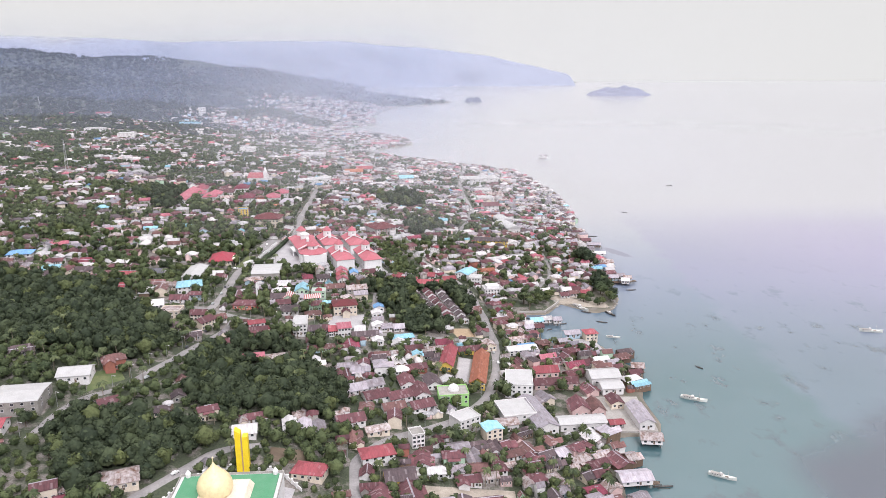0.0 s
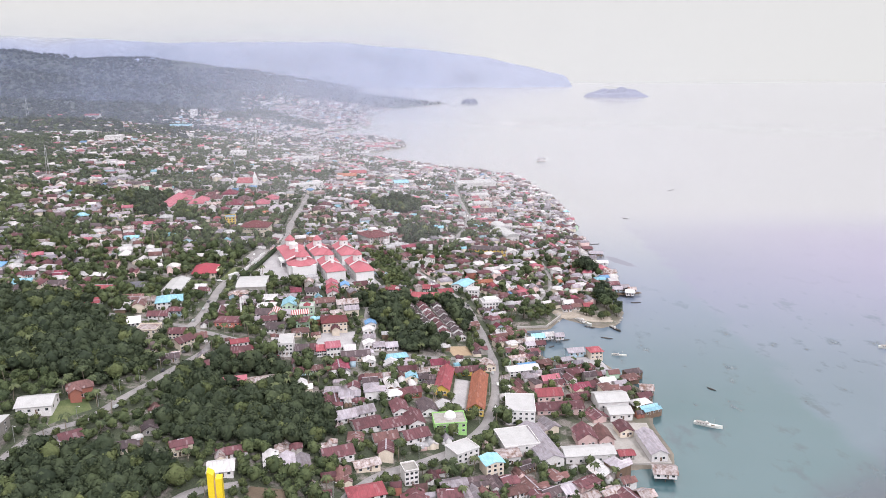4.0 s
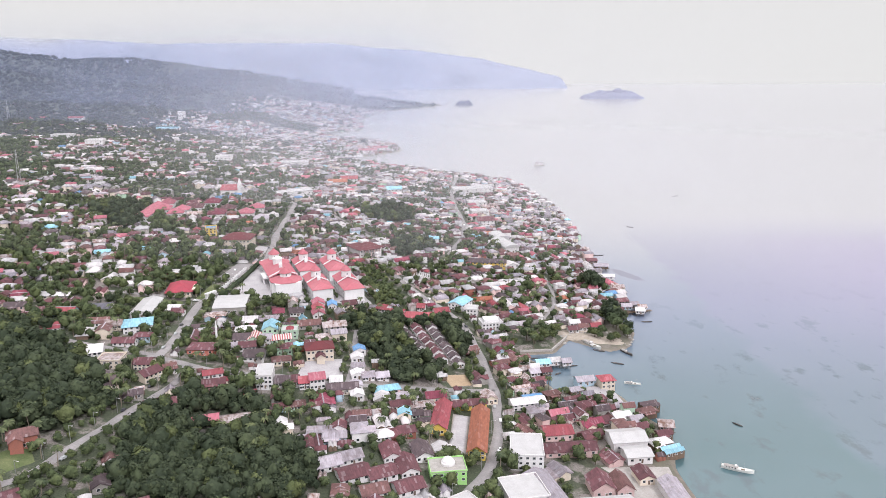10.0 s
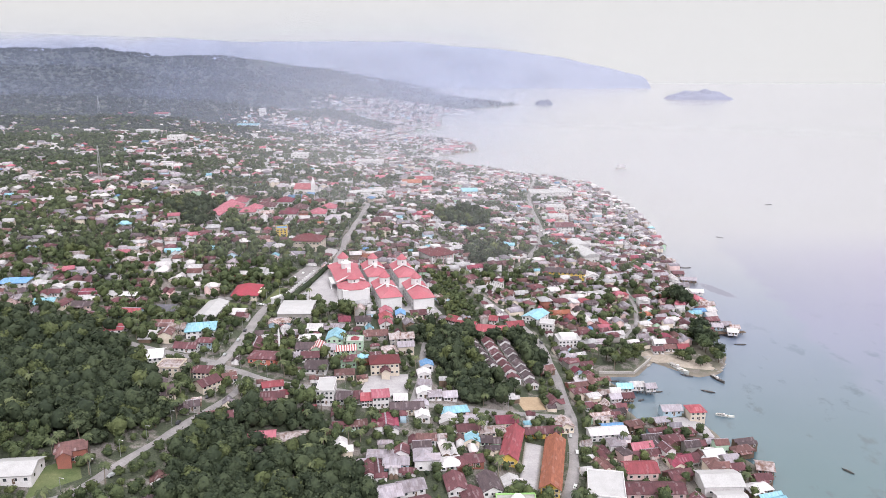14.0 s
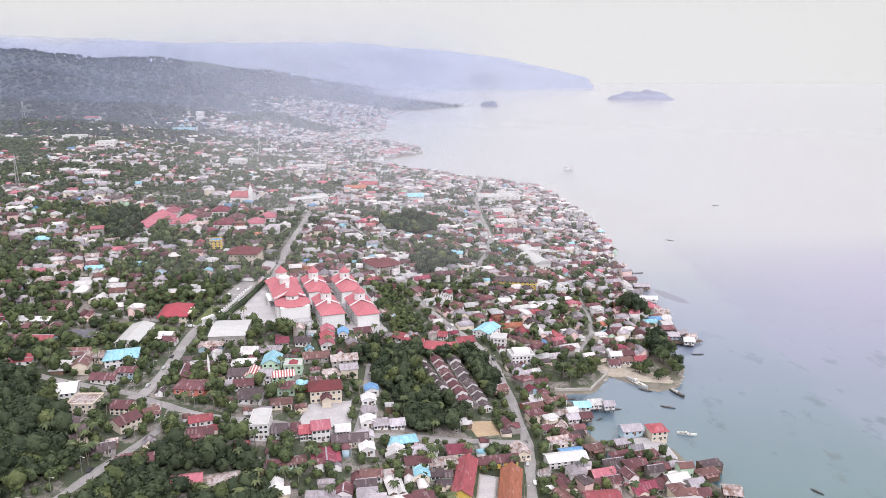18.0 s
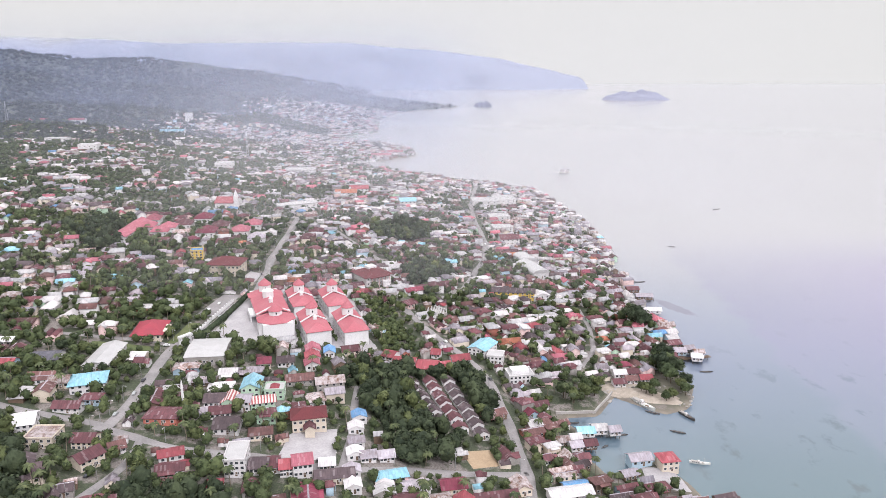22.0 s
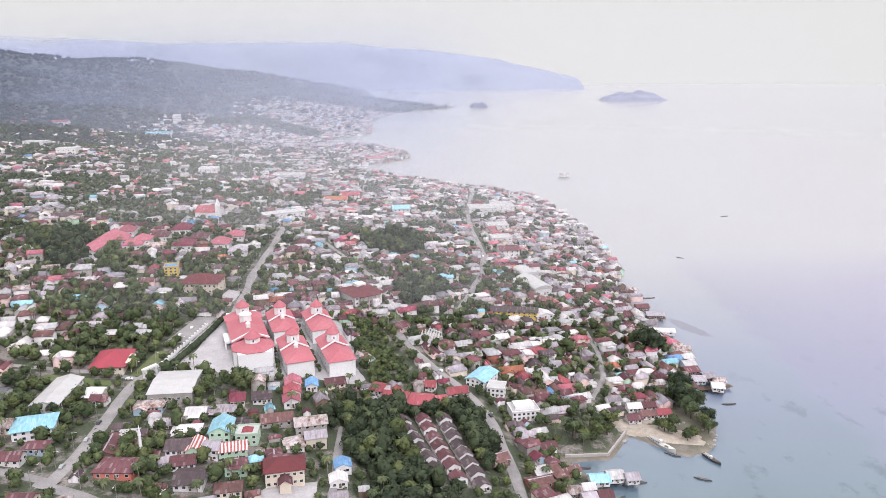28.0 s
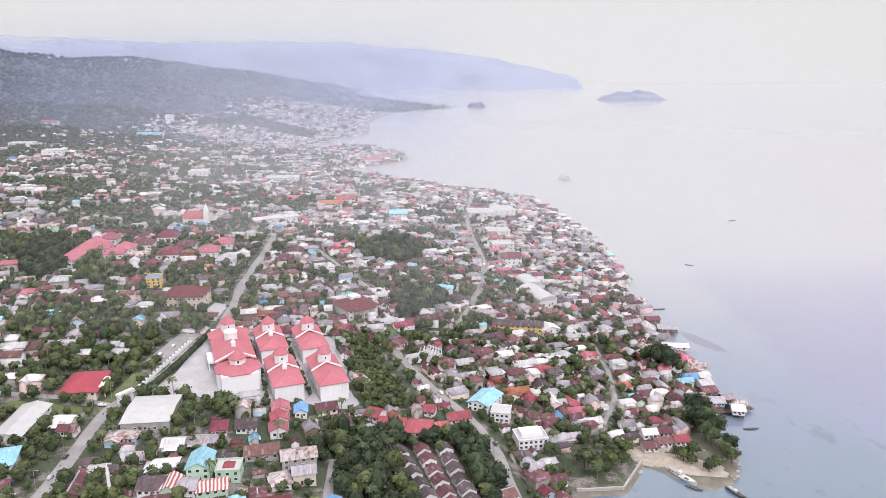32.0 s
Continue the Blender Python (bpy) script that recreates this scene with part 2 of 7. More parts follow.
def foliage(name, dark, light):
    mat, nt, b = shader(name)
    geo = nt.nodes.new("ShaderNodeNewGeometry")
    info = nt.nodes.new("ShaderNodeObjectInfo")
    big = spot(nt, geo.outputs["Position"], 0.075, 3)
    fine = spot(nt, geo.outputs["Position"], 0.9, 3)
    c = mix(nt, ramp(nt, geo.outputs["Random Per Island"], [(0, (0.1, 0.1, 0.1)), (1, (0.9, 0.9, 0.9))]), dark, light)
    c = mix(nt, 0.75, c, ramp(nt, big, [(0.3, (0.6, 0.66, 0.62)), (0.5, (1, 1, 1)), (0.72, (1.25, 1.22, 1.05))]), "MULTIPLY")
    c = mix(nt, 0.6, c, ramp(nt, fine, [(0.3, (0.4, 0.4, 0.4)), (0.7, (1.25, 1.25, 1.25))]), "MULTIPLY")
    c = mix(nt, 0.7, c, ramp(nt, info.outputs["Random"], [(0, (0.7, 0.75, 0.7)), (1, (1.28, 1.22, 1.04))]), "MULTIPLY")
    nt.links.new(c, b.inputs["Base Color"])
    b.inputs["Roughness"].default_value = 0.8
    b.inputs["Specular IOR Level"].default_value = 0.2
    return mat


LEAF = foliage("broad_leaves", (0.017, 0.026, 0.018), (0.054, 0.070, 0.043))
LEAFLIGHT = foliage("yellow_green_leaves", (0.042, 0.056, 0.026), (0.112, 0.130, 0.062))
FROND = foliage("palm_fronds", (0.040, 0.056, 0.032), (0.125, 0.143, 0.080))
# leaf colour of the far hills has the bluish haze mixed in
CANOPY = foliage("haze_blue_canopy", (0.014, 0.021, 0.026), (0.038, 0.049, 0.048))
LEAFMID = foliage("garden_leaves", (0.028, 0.042, 0.024), (0.088, 0.110, 0.056))


def soil():
    """Trodden earth, yards and weeds; woodland floor on the far hills."""
    mat, nt, b = shader("earth_and_grass")
    geo = nt.nodes.new("ShaderNodeNewGeometry")
    at = geo.outputs["Position"]
    wide, mid, fine = spot(nt, at, 0.018, 4), spot(nt, at, 0.12, 5), spot(nt, at, 1.3, 4)
    earth = mix(nt, ramp(nt, fine, [(0.3, (0, 0, 0)), (0.7, (1, 1, 1))]), (0.12, 0.10, 0.092), (0.27, 0.24, 0.23))
    grass = mix(nt, ramp(nt, fine, [(0.3, (0, 0, 0)), (0.7, (1, 1, 1))]), (0.028, 0.035, 0.023), (0.074, 0.086, 0.050))
    both = mix(nt, 0.5, ramp(nt, wide, [(0.3, (0, 0, 0)), (0.7, (1, 1, 1))]), ramp(nt, mid, [(0.35, (0, 0, 0)), (0.65, (1, 1, 1))]))
    c = mix(nt, ramp(nt, both, [(0.30, (0, 0, 0)), (0.50, (1, 1, 1))]), earth, grass)
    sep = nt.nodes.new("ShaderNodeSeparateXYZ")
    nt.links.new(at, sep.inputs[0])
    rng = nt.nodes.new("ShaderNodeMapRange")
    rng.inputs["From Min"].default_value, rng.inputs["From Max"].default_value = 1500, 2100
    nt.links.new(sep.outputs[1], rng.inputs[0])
    # woodland floor matched to the haze-tinted canopy above it
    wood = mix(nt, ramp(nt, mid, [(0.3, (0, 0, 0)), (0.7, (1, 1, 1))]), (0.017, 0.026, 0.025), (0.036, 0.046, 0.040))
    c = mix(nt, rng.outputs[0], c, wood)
    wet = nt.nodes.new("ShaderNodeMapRange")
    for key, v in (("From Min", 0.4), ("From Max", 2.0), ("To Min", 1.0), ("To Max", 0.0)):
        wet.inputs[key].default_value = v
    nt.links.new(sep.outputs[2], wet.inputs[0])
    c = mix(nt, wet.outputs[0], c, mix(nt, ramp(nt, mid, [(0.35, (0, 0, 0)), (0.65, (1, 1, 1))]), (0.11, 0.095, 0.08), (0.21, 0.18, 0.15)))
    nt.links.new(c, b.inputs["Base Color"])
    b.inputs["Roughness"].default_value = 0.95
    bump(nt, b, fine, 0.5, 0.15)
    return mat


SOIL = soil()


def sand():
    mat, nt, b = shader("pale_sand_and_rubble")
    geo = nt.nodes.new("ShaderNodeNewGeometry")
    n1, n2 = spot(nt, geo.outputs["Position"], 0.25, 5), spot(nt, geo.outputs["Position"], 2.2, 4)
    c = mix(nt, ramp(nt, n1, [(0.35, (0, 0, 0)), (0.65, (1, 1, 1))]), (0.29, 0.245, 0.205), (0.42, 0.36, 0.31))
    c = mix(nt, 0.5, c, ramp(nt, n2, [(0.3, (0.5, 0.5, 0.5)), (0.7, (1.1, 1.1, 1.1))]), "MULTIPLY")
    nt.links.new(c, b.inputs["Base Color"])
    b.inputs["Roughness"].default_value = 0.95
    bump(nt, b, n2, 0.5, 0.1)
    return mat


SAND = sand()


def lawn():
    mat, nt, b = shader("short_grass")
    geo = nt.nodes.new("ShaderNodeNewGeometry")
    n1, n2 = spot(nt, geo.outputs["Position"], 0.12, 5), spot(nt, geo.outputs["Position"], 1.8, 4)
    c = mix(nt, ramp(nt, n1, [(0.35, (0, 0, 0)), (0.65, (1, 1, 1))]), (0.07, 0.10, 0.035), (0.15, 0.165, 0.075))
    c = mix(nt, 0.5, c, ramp(nt, n2, [(0.3, (0.5, 0.5, 0.5)), (0.7, (1.1, 1.1, 1.1))]), "MULTIPLY")
    nt.links.new(c, b.inputs["Base Color"])
    b.inputs["Roughness"].default_value = 0.95
    bump(nt, b, n2, 0.5, 0.1)
    return mat


LAWN = lawn()


def tarmac(name, a, c2):
    mat, nt, b = shader(name)
    geo = nt.nodes.new("ShaderNodeNewGeometry")
    n1, n2 = spot(nt, geo.outputs["Position"], 0.10, 5), spot(nt, geo.outputs["Position"], 1.1, 5)
    c = mix(nt, ramp(nt, n1, [(0.3, (0, 0, 0)), (0.7, (1, 1, 1))]), a, c2)
    c = mix(nt, 0.5, c, ramp(nt, n2, [(0.3, (0.6, 0.6, 0.6)), (0.7, (1.1, 1.1, 1.1))]), "MULTIPLY")
    nt.links.new(c, b.inputs["Base Color"])
    b.inputs["Roughness"].default_value = 0.9
    bump(nt, b, n2, 0.3, 0.03)
    return mat


ROADMAT = tarmac("dusty_road", (0.20, 0.185, 0.19), (0.31, 0.285, 0.29))
PLOTMAT = tarmac("bare_brown_earth", (0.30, 0.21, 0.135), (0.43, 0.32, 0.22))
YARDMAT = tarmac("pale_yard_paving", (0.31, 0.29, 0.305), (0.43, 0.405, 0.42))


def sea():
    """Turquoise shallows with weed beds inshore, darker water further out, far glare painted in as paler colour;
    rippled.
    """
    mat, nt, b = shader("sea_water")
    geo = nt.nodes.new("ShaderNodeNewGeometry")
    at = geo.outputs["Position"]
    edge = spot(nt, at, 0.012, 4, 0.6)
    weed = spot(nt, at, 0.055, 5, 0.62, (1, 0.6, 1))
    tone = spot(nt, at, 0.006, 3)
    sep = nt.nodes.new("ShaderNodeSeparateXYZ")
    nt.links.new(at, sep.inputs[0])

    def reach(axis, lo, hi):
        m = nt.nodes.new("ShaderNodeMapRange")
        m.interpolation_type = "SMOOTHSTEP"
        m.inputs["From Min"].default_value, m.inputs["From Max"].default_value = lo, hi
        nt.links.new(sep.outputs[axis], m.inputs[0])
        return m.outputs[0]

    def times(p, q):
        m = nt.nodes.new("ShaderNodeMath")
        m.operation = "MULTIPLY"
        nt.links.new(p, m.inputs[0])
        nt.links.new(q, m.inputs[1])
        return m.outputs[0]

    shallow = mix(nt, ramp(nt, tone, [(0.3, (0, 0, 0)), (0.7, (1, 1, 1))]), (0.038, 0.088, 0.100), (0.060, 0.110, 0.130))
    # white glare towards the horizon is painted as paler water up the coast
    glare_base = mix(nt, reach(1, 560, 960), mix(nt, reach(1, 390, 660), shallow, (0.150, 0.174, 0.248)), (0.335, 0.327, 0.345))
    glare_base = mix(nt, times(reach(0, 190, 420), ramp(nt, reach(1, 450, 1000), [(0, (0.15, 0.15, 0.15)), (0.45, (0.65, 0.65, 0.65)), (0.75, (0.5, 0.5, 0.5)), (1, (0, 0, 0))])), glare_base, (0.30, 0.25, 0.37))
    # the edge of the shelf off the town, and of the deep water to the south
    def slope(kx, ky, k0, wander, lo, hi):
        """Rises from 0 to 1 across a line in the plan, with a ragged edge."""
        acc = None
        for source, k in ((sep.outputs[0], kx), (sep.outputs[1], ky), (edge, wander)):
            m = nt.nodes.new("ShaderNodeMath")
            m.operation, m.inputs[1].default_value = "MULTIPLY_ADD", k
            nt.links.new(source, m.inputs[0])
            if acc:
                nt.links.new(acc, m.inputs[2])
            else:
                m.inputs[2].default_value = k0
            acc = m.outputs[0]
        m = nt.nodes.new("ShaderNodeMapRange")
        m.interpolation_type = "SMOOTHSTEP"
        m.inputs["From Min"].default_value, m.inputs["From Max"].default_value = lo, hi
        nt.links.new(acc, m.inputs[0])
        return m.outputs[0]

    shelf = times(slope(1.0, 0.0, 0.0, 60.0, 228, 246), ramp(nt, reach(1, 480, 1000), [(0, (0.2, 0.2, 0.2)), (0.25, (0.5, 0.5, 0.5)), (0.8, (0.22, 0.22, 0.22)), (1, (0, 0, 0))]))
    glare_base = mix(nt, shelf, glare_base, (0.185, 0.172, 0.275))
    deep = times(slope(0.55, -1.0, 252.0, 60.0, 26, 66), ramp(nt, reach(0, 150, 180), [(0, (0, 0, 0)), (1, (0.9, 0.9, 0.9))]))
    c = mix(nt, deep, glare_base, (0.036, 0.040, 0.066))
    # a bank of weed off the jetties
    turn, far = nt.nodes.new("ShaderNodeMapping"), nt.nodes.new("ShaderNodeVectorMath")
    turn.vector_type, far.operation = "TEXTURE", "LENGTH"
    turn.inputs["Location"].default_value, turn.inputs["Rotation"].default_value = (166, 712, 0), (0, 0, radians(-64))
    turn.inputs["Scale"].default_value = (23, 6.5, 10)
    nt.links.new(at, turn.inputs[0])
    nt.links.new(turn.outputs[0], far.inputs[0])
    ragged = nt.nodes.new("ShaderNodeMath")
    ragged.operation, ragged.inputs[1].default_value = "MULTIPLY_ADD", 1.6
    nt.links.new(weed, ragged.inputs[0])
    nt.links.new(far.outputs["Value"], ragged.inputs[2])
    bank = ramp(nt, ragged.outputs[0], [(0, (0.5, 0.5, 0.5)), (0.85, (0.5, 0.5, 0.5)), (1, (0, 0, 0))])
    half_bank = nt.nodes.new("ShaderNodeMath")
    half_bank.operation, half_bank.inputs[1].default_value = "MULTIPLY", 0.55
    nt.links.new(ragged.outputs[0], half_bank.inputs[0])
    nt.links.new(half_bank.outputs[0], bank.node.inputs[0])
    c = mix(nt, bank, c, (0.10, 0.09, 0.13))
    c = mix(nt, times(ramp(nt, weed, [(0.575, (0, 0, 0)), (0.66, (0.62, 0.62, 0.62))]), ramp(nt, reach(1, 470, 680), [(0, (1, 1, 1)), (1, (0.06, 0.06, 0.06))])), c, (0.040, 0.062, 0.080))
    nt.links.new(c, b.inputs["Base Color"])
    b.inputs["Roughness"].default_value, b.inputs["IOR"].default_value = 0.2, 1.95
    r1 = spot(nt, at, 0.45, 3, 0.6, (1, 0.5, 1))
    bump(nt, b, r1, 0.07, 0.5)
    return mat


SEA = sea()


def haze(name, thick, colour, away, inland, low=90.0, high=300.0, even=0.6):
    """Damp haze and drifting smoke put in as standing tinted sheets, scattering daylight, thinning upwards."""
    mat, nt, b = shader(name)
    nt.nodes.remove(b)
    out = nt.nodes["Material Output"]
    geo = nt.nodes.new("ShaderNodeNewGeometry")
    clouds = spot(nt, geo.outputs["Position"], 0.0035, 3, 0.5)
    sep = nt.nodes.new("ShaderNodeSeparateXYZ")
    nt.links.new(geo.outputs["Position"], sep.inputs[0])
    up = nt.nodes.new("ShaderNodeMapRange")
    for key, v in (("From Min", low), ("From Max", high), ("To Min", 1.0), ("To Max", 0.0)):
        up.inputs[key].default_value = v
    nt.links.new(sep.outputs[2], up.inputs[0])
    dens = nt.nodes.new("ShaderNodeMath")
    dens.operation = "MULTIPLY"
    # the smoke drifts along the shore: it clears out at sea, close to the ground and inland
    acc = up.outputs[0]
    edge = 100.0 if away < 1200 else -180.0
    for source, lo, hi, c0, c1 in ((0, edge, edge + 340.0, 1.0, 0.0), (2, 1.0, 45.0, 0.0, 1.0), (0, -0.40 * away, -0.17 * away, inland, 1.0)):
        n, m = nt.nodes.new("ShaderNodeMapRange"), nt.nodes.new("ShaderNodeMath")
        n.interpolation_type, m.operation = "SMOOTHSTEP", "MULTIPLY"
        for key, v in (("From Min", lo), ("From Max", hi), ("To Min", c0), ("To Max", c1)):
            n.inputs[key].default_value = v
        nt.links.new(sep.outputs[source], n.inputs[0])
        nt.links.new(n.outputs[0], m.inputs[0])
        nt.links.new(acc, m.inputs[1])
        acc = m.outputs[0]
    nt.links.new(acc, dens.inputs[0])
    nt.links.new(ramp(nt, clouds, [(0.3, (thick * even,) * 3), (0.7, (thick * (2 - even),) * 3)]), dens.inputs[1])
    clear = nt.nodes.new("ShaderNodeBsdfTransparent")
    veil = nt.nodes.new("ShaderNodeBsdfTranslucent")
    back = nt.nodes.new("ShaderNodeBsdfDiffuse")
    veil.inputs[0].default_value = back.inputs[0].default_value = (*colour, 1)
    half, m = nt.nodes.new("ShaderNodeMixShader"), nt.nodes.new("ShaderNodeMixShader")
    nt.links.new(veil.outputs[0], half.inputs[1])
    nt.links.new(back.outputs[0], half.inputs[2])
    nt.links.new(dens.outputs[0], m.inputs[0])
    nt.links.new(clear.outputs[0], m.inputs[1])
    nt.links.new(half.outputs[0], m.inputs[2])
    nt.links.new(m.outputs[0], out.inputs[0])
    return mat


# farther sheets are bluer: the air's tint is put into their colour
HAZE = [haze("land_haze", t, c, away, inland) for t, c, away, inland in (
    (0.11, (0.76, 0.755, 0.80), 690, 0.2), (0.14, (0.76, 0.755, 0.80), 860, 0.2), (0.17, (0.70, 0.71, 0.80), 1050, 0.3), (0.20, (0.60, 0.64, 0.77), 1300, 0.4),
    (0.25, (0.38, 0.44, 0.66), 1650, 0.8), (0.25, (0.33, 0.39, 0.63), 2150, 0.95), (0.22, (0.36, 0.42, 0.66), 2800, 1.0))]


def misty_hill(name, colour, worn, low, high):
    """A hillside tinted with haze, its upper slopes fading to transparent for low cloud."""
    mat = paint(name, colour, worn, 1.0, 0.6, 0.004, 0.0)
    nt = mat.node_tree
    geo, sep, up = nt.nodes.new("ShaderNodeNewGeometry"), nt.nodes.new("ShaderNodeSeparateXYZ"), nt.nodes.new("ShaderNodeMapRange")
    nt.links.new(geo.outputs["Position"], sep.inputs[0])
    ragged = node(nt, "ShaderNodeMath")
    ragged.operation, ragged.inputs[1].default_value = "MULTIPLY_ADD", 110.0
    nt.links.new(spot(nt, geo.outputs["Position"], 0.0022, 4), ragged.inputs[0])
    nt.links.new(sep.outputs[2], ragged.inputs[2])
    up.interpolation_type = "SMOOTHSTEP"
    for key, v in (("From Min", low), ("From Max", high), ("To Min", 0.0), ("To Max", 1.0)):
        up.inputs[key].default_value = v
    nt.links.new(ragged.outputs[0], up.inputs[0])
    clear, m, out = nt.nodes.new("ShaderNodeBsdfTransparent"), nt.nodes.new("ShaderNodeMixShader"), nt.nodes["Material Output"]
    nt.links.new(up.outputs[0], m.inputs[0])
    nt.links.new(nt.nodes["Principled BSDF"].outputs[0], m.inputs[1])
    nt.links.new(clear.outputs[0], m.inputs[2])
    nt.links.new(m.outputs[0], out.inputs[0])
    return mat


# blue of the distance haze is part of the mountains' base colour
FARHILL = misty_hill("haze_tinted_hillside", (0.285, 0.305, 0.405), (0.245, 0.27, 0.365), 275.0, 415.0)
# both islands carry the haze over the sea in their own blue-grey
ISLET = paint("haze_blue_wooded_islet", (0.15, 0.16, 0.235), (0.12, 0.13, 0.20), 1.0, 0.6, 0.03, 0.0)
ISLE = paint("haze_blue_wooded_island", (0.25, 0.26, 0.355), (0.20, 0.215, 0.30), 1.0, 0.6, 0.03, 0.0)

# ---- the lie of the land ----
COAST = [(-60, -400), (60, -100), (72, 240), (76, 293), (85, 349), (107, 350), (110, 361), (108, 391), (117, 426), (107, 444),
         (101, 468), (92, 484), (78, 474), (66, 473), (58, 493), (63, 509), (50, 532), (73, 534), (87, 559), (99, 548),
         (111, 537), (124, 543), (134, 569), (130, 596), (140, 608), (138, 650), (141, 680), (134, 703), (134, 739), (137, 776),
         (141, 865), (144, 930), (139, 986), (123, 1095), (109, 1206), (65, 1272), (3, 1319), (-84, 1391), (-187, 1498)]
COAST_FAR = [(-141, 1518), (-73, 1603), (-89, 1708), (-147, 1801), (-298, 1930), (-196, 2051), (-229, 2450), (-192, 2732),
             (13, 2990), (14, 3090), (-160, 3300), (-500, 3900), (-900, 4900), (-6000, 4900), (-6000, -400)]
SHORE = np.array(COAST + COAST_FAR, float)
XC_Y = [-400, 240, 470, 560, 700, 930, 1100, 1206, 1300, 1400, 1500, 1900, 2400, 2800, 3000, 3300, 4900]
XC_X = [40, 85, 97, 112, 140, 143, 121, 105, 25, -80, -180, -285, -225, -160, 0, -170, -900]


def shore_distance(x, y):
    """Signed distance to the shore, positive inland."""
    x, y = np.asarray(x, float), np.asarray(y, float)
    a, b = SHORE, np.roll(SHORE, -1, axis=0)
    best, inside = np.full(x.shape, 1e9), np.zeros(x.shape, bool)
    for (ax, ay), (bx, by) in zip(a, b):
        dx, dy = bx - ax, by - ay
        s = np.clip(((x - ax) * dx + (y - ay) * dy) / (dx * dx + dy * dy), 0, 1)
        best = np.minimum(best, np.hypot(x - ax - s * dx, y - ay - s * dy))
        if ay != by:
            inside ^= ((ay > y) != (by > y)) & (x < dx * (y - ay) / dy + ax)
    return np.where(inside, best, -best)


def ground_z(x, y):
    """Height of the ground: a shelf along the shore, a slope behind it, hills far off."""
    x, y = np.asarray(x, float), np.asarray(y, float)
    sd = shore_distance(x, y)
    d = np.interp(y, XC_Y, XC_X) - x
    z = np.interp(d, [0, 30, 60, 90, 130, 170, 280, 370, 540, 900, 1500, 4000], [1.2, 2, 4, 8, 14, 19, 28, 40, 57, 62, 75, 150])
    z = z + 13 * np.exp(-((x + 195) ** 2 + (y - 350) ** 2) / (2 * 55.0 ** 2))
    z = z - 9 * np.exp(-((x + 95) ** 2 + (y - 385) ** 2) / (2 * 30.0 ** 2))
    ramp = np.clip((y - 1650) / 1500, 0, 1)
    back = np.clip((-150 - x) / 1500, 0, 1)
    hill = 104 * ramp * ramp * (3 - 2 * ramp) * back ** 1.7
    hill = hill * (1 + 0.16 * np.sin(x / 210 + 1) * np.cos(y / 330) + 0.10 * np.sin(x / 83 + y / 140))
    hill = hill + 26 * np.exp(-(((x + 440) / 120) ** 2 + ((y - 1960) / 60) ** 2))
    z = np.minimum(z + hill, 1.2 + 0.16 * np.maximum(sd, 0) + hill * np.clip(sd / 200, 0, 1))
    return np.where(sd > 0, z, np.maximum(-5, 1.2 + 0.5 * sd))


# ---- mesh helpers ----
class Shape:
    """Collects polygons with a material number each."""

    def __init__(self):
        self.v, self.f, self.m = [], [], []

    def add(self, verts, faces, m=0):
        n = len(self.v)
        self.v += [tuple(p) for p in verts]
        self.f += [tuple(n + i for i in face) for face in faces]
        self.m += [m] * len(faces)
        return self

    def box(self, x0, y0, z0, x1, y1, z1, m=0):
        v = [(x, y, z) for z in (z0, z1) for x, y in ((x0, y0), (x1, y0), (x1, y1), (x0, y1))]
        return self.add(v, [(3, 2, 1, 0), (4, 5, 6, 7), (0, 1, 5, 4), (1, 2, 6, 5), (2, 3, 7, 6), (3, 0, 4, 7)], m)

    def ring(self, x, y, levels, n=12, m=0, turn=0.0, cap=True):
        """A lathed body: levels of (radius, z), bottom to top."""
        v = [(x + r * math.cos(turn + 2 * math.pi * i / n), y + r * math.sin(turn + 2 * math.pi * i / n), z) for r, z in levels for i in range(n)]
        f = [(k * n + i, k * n + (i + 1) % n, (k + 1) * n + (i + 1) % n, (k + 1) * n + i) for k in range(len(levels) - 1) for i in range(n)]
        if cap:
            f += [tuple(range(n - 1, -1, -1)), tuple((len(levels) - 1) * n + i for i in range(n))]
        return self.add(v, f, m)

    def join(self, other, m=None, at=None):
        v = [tuple(at @ Vector(p)) for p in other.v] if at else other.v
        n = len(self.v)
        self.v += v
        self.f += [tuple(n + i for i in face) for face in other.f]
        self.m += other.m if m is None else [m] * len(other.f)
        return self

    def mesh(self, name, *mats, smooth=False):
        me = bpy.data.meshes.new(name)
        me.from_pydata(self.v, [], self.f)
        for mat in mats:
            me.materials.append(mat)
        if len(mats) > 1:
            me.polygons.foreach_set("material_index", self.m)
        if smooth:
            me.polygons.foreach_set("use_smooth", [True] * len(self.f))
        me.update()
        return me

    def arrays(self):
        tris, m = [], []
        for face, k in zip(self.f, self.m):
            for i in range(1, len(face) - 1):
                tris.append((face[0], face[i], face[i + 1]))
                m.append(k)
        return np.array(self.v, float), np.array(tris, int), np.array(m, int)


def part(name, shape, material, parent, label=""):
    """One mesh object under a thing or a part; shape may be a finished mesh."""
    me = shape if isinstance(shape, bpy.types.Mesh) else shape.mesh(name, *(material if isinstance(material, (list, tuple)) else [material]))
    ob = new(name, me)
    ob.parent = parent
    if label:
        ob["label"] = label
    return ob


def thing(name, shape, material, at, label, category, group=""):
    me = shape if isinstance(shape, bpy.types.Mesh) else shape.mesh(name, *(material if isinstance(material, (list, tuple)) else [material]))
    ob = new(name, me)
    ob.matrix_world = at
    return tagged(ob, label, category, group)


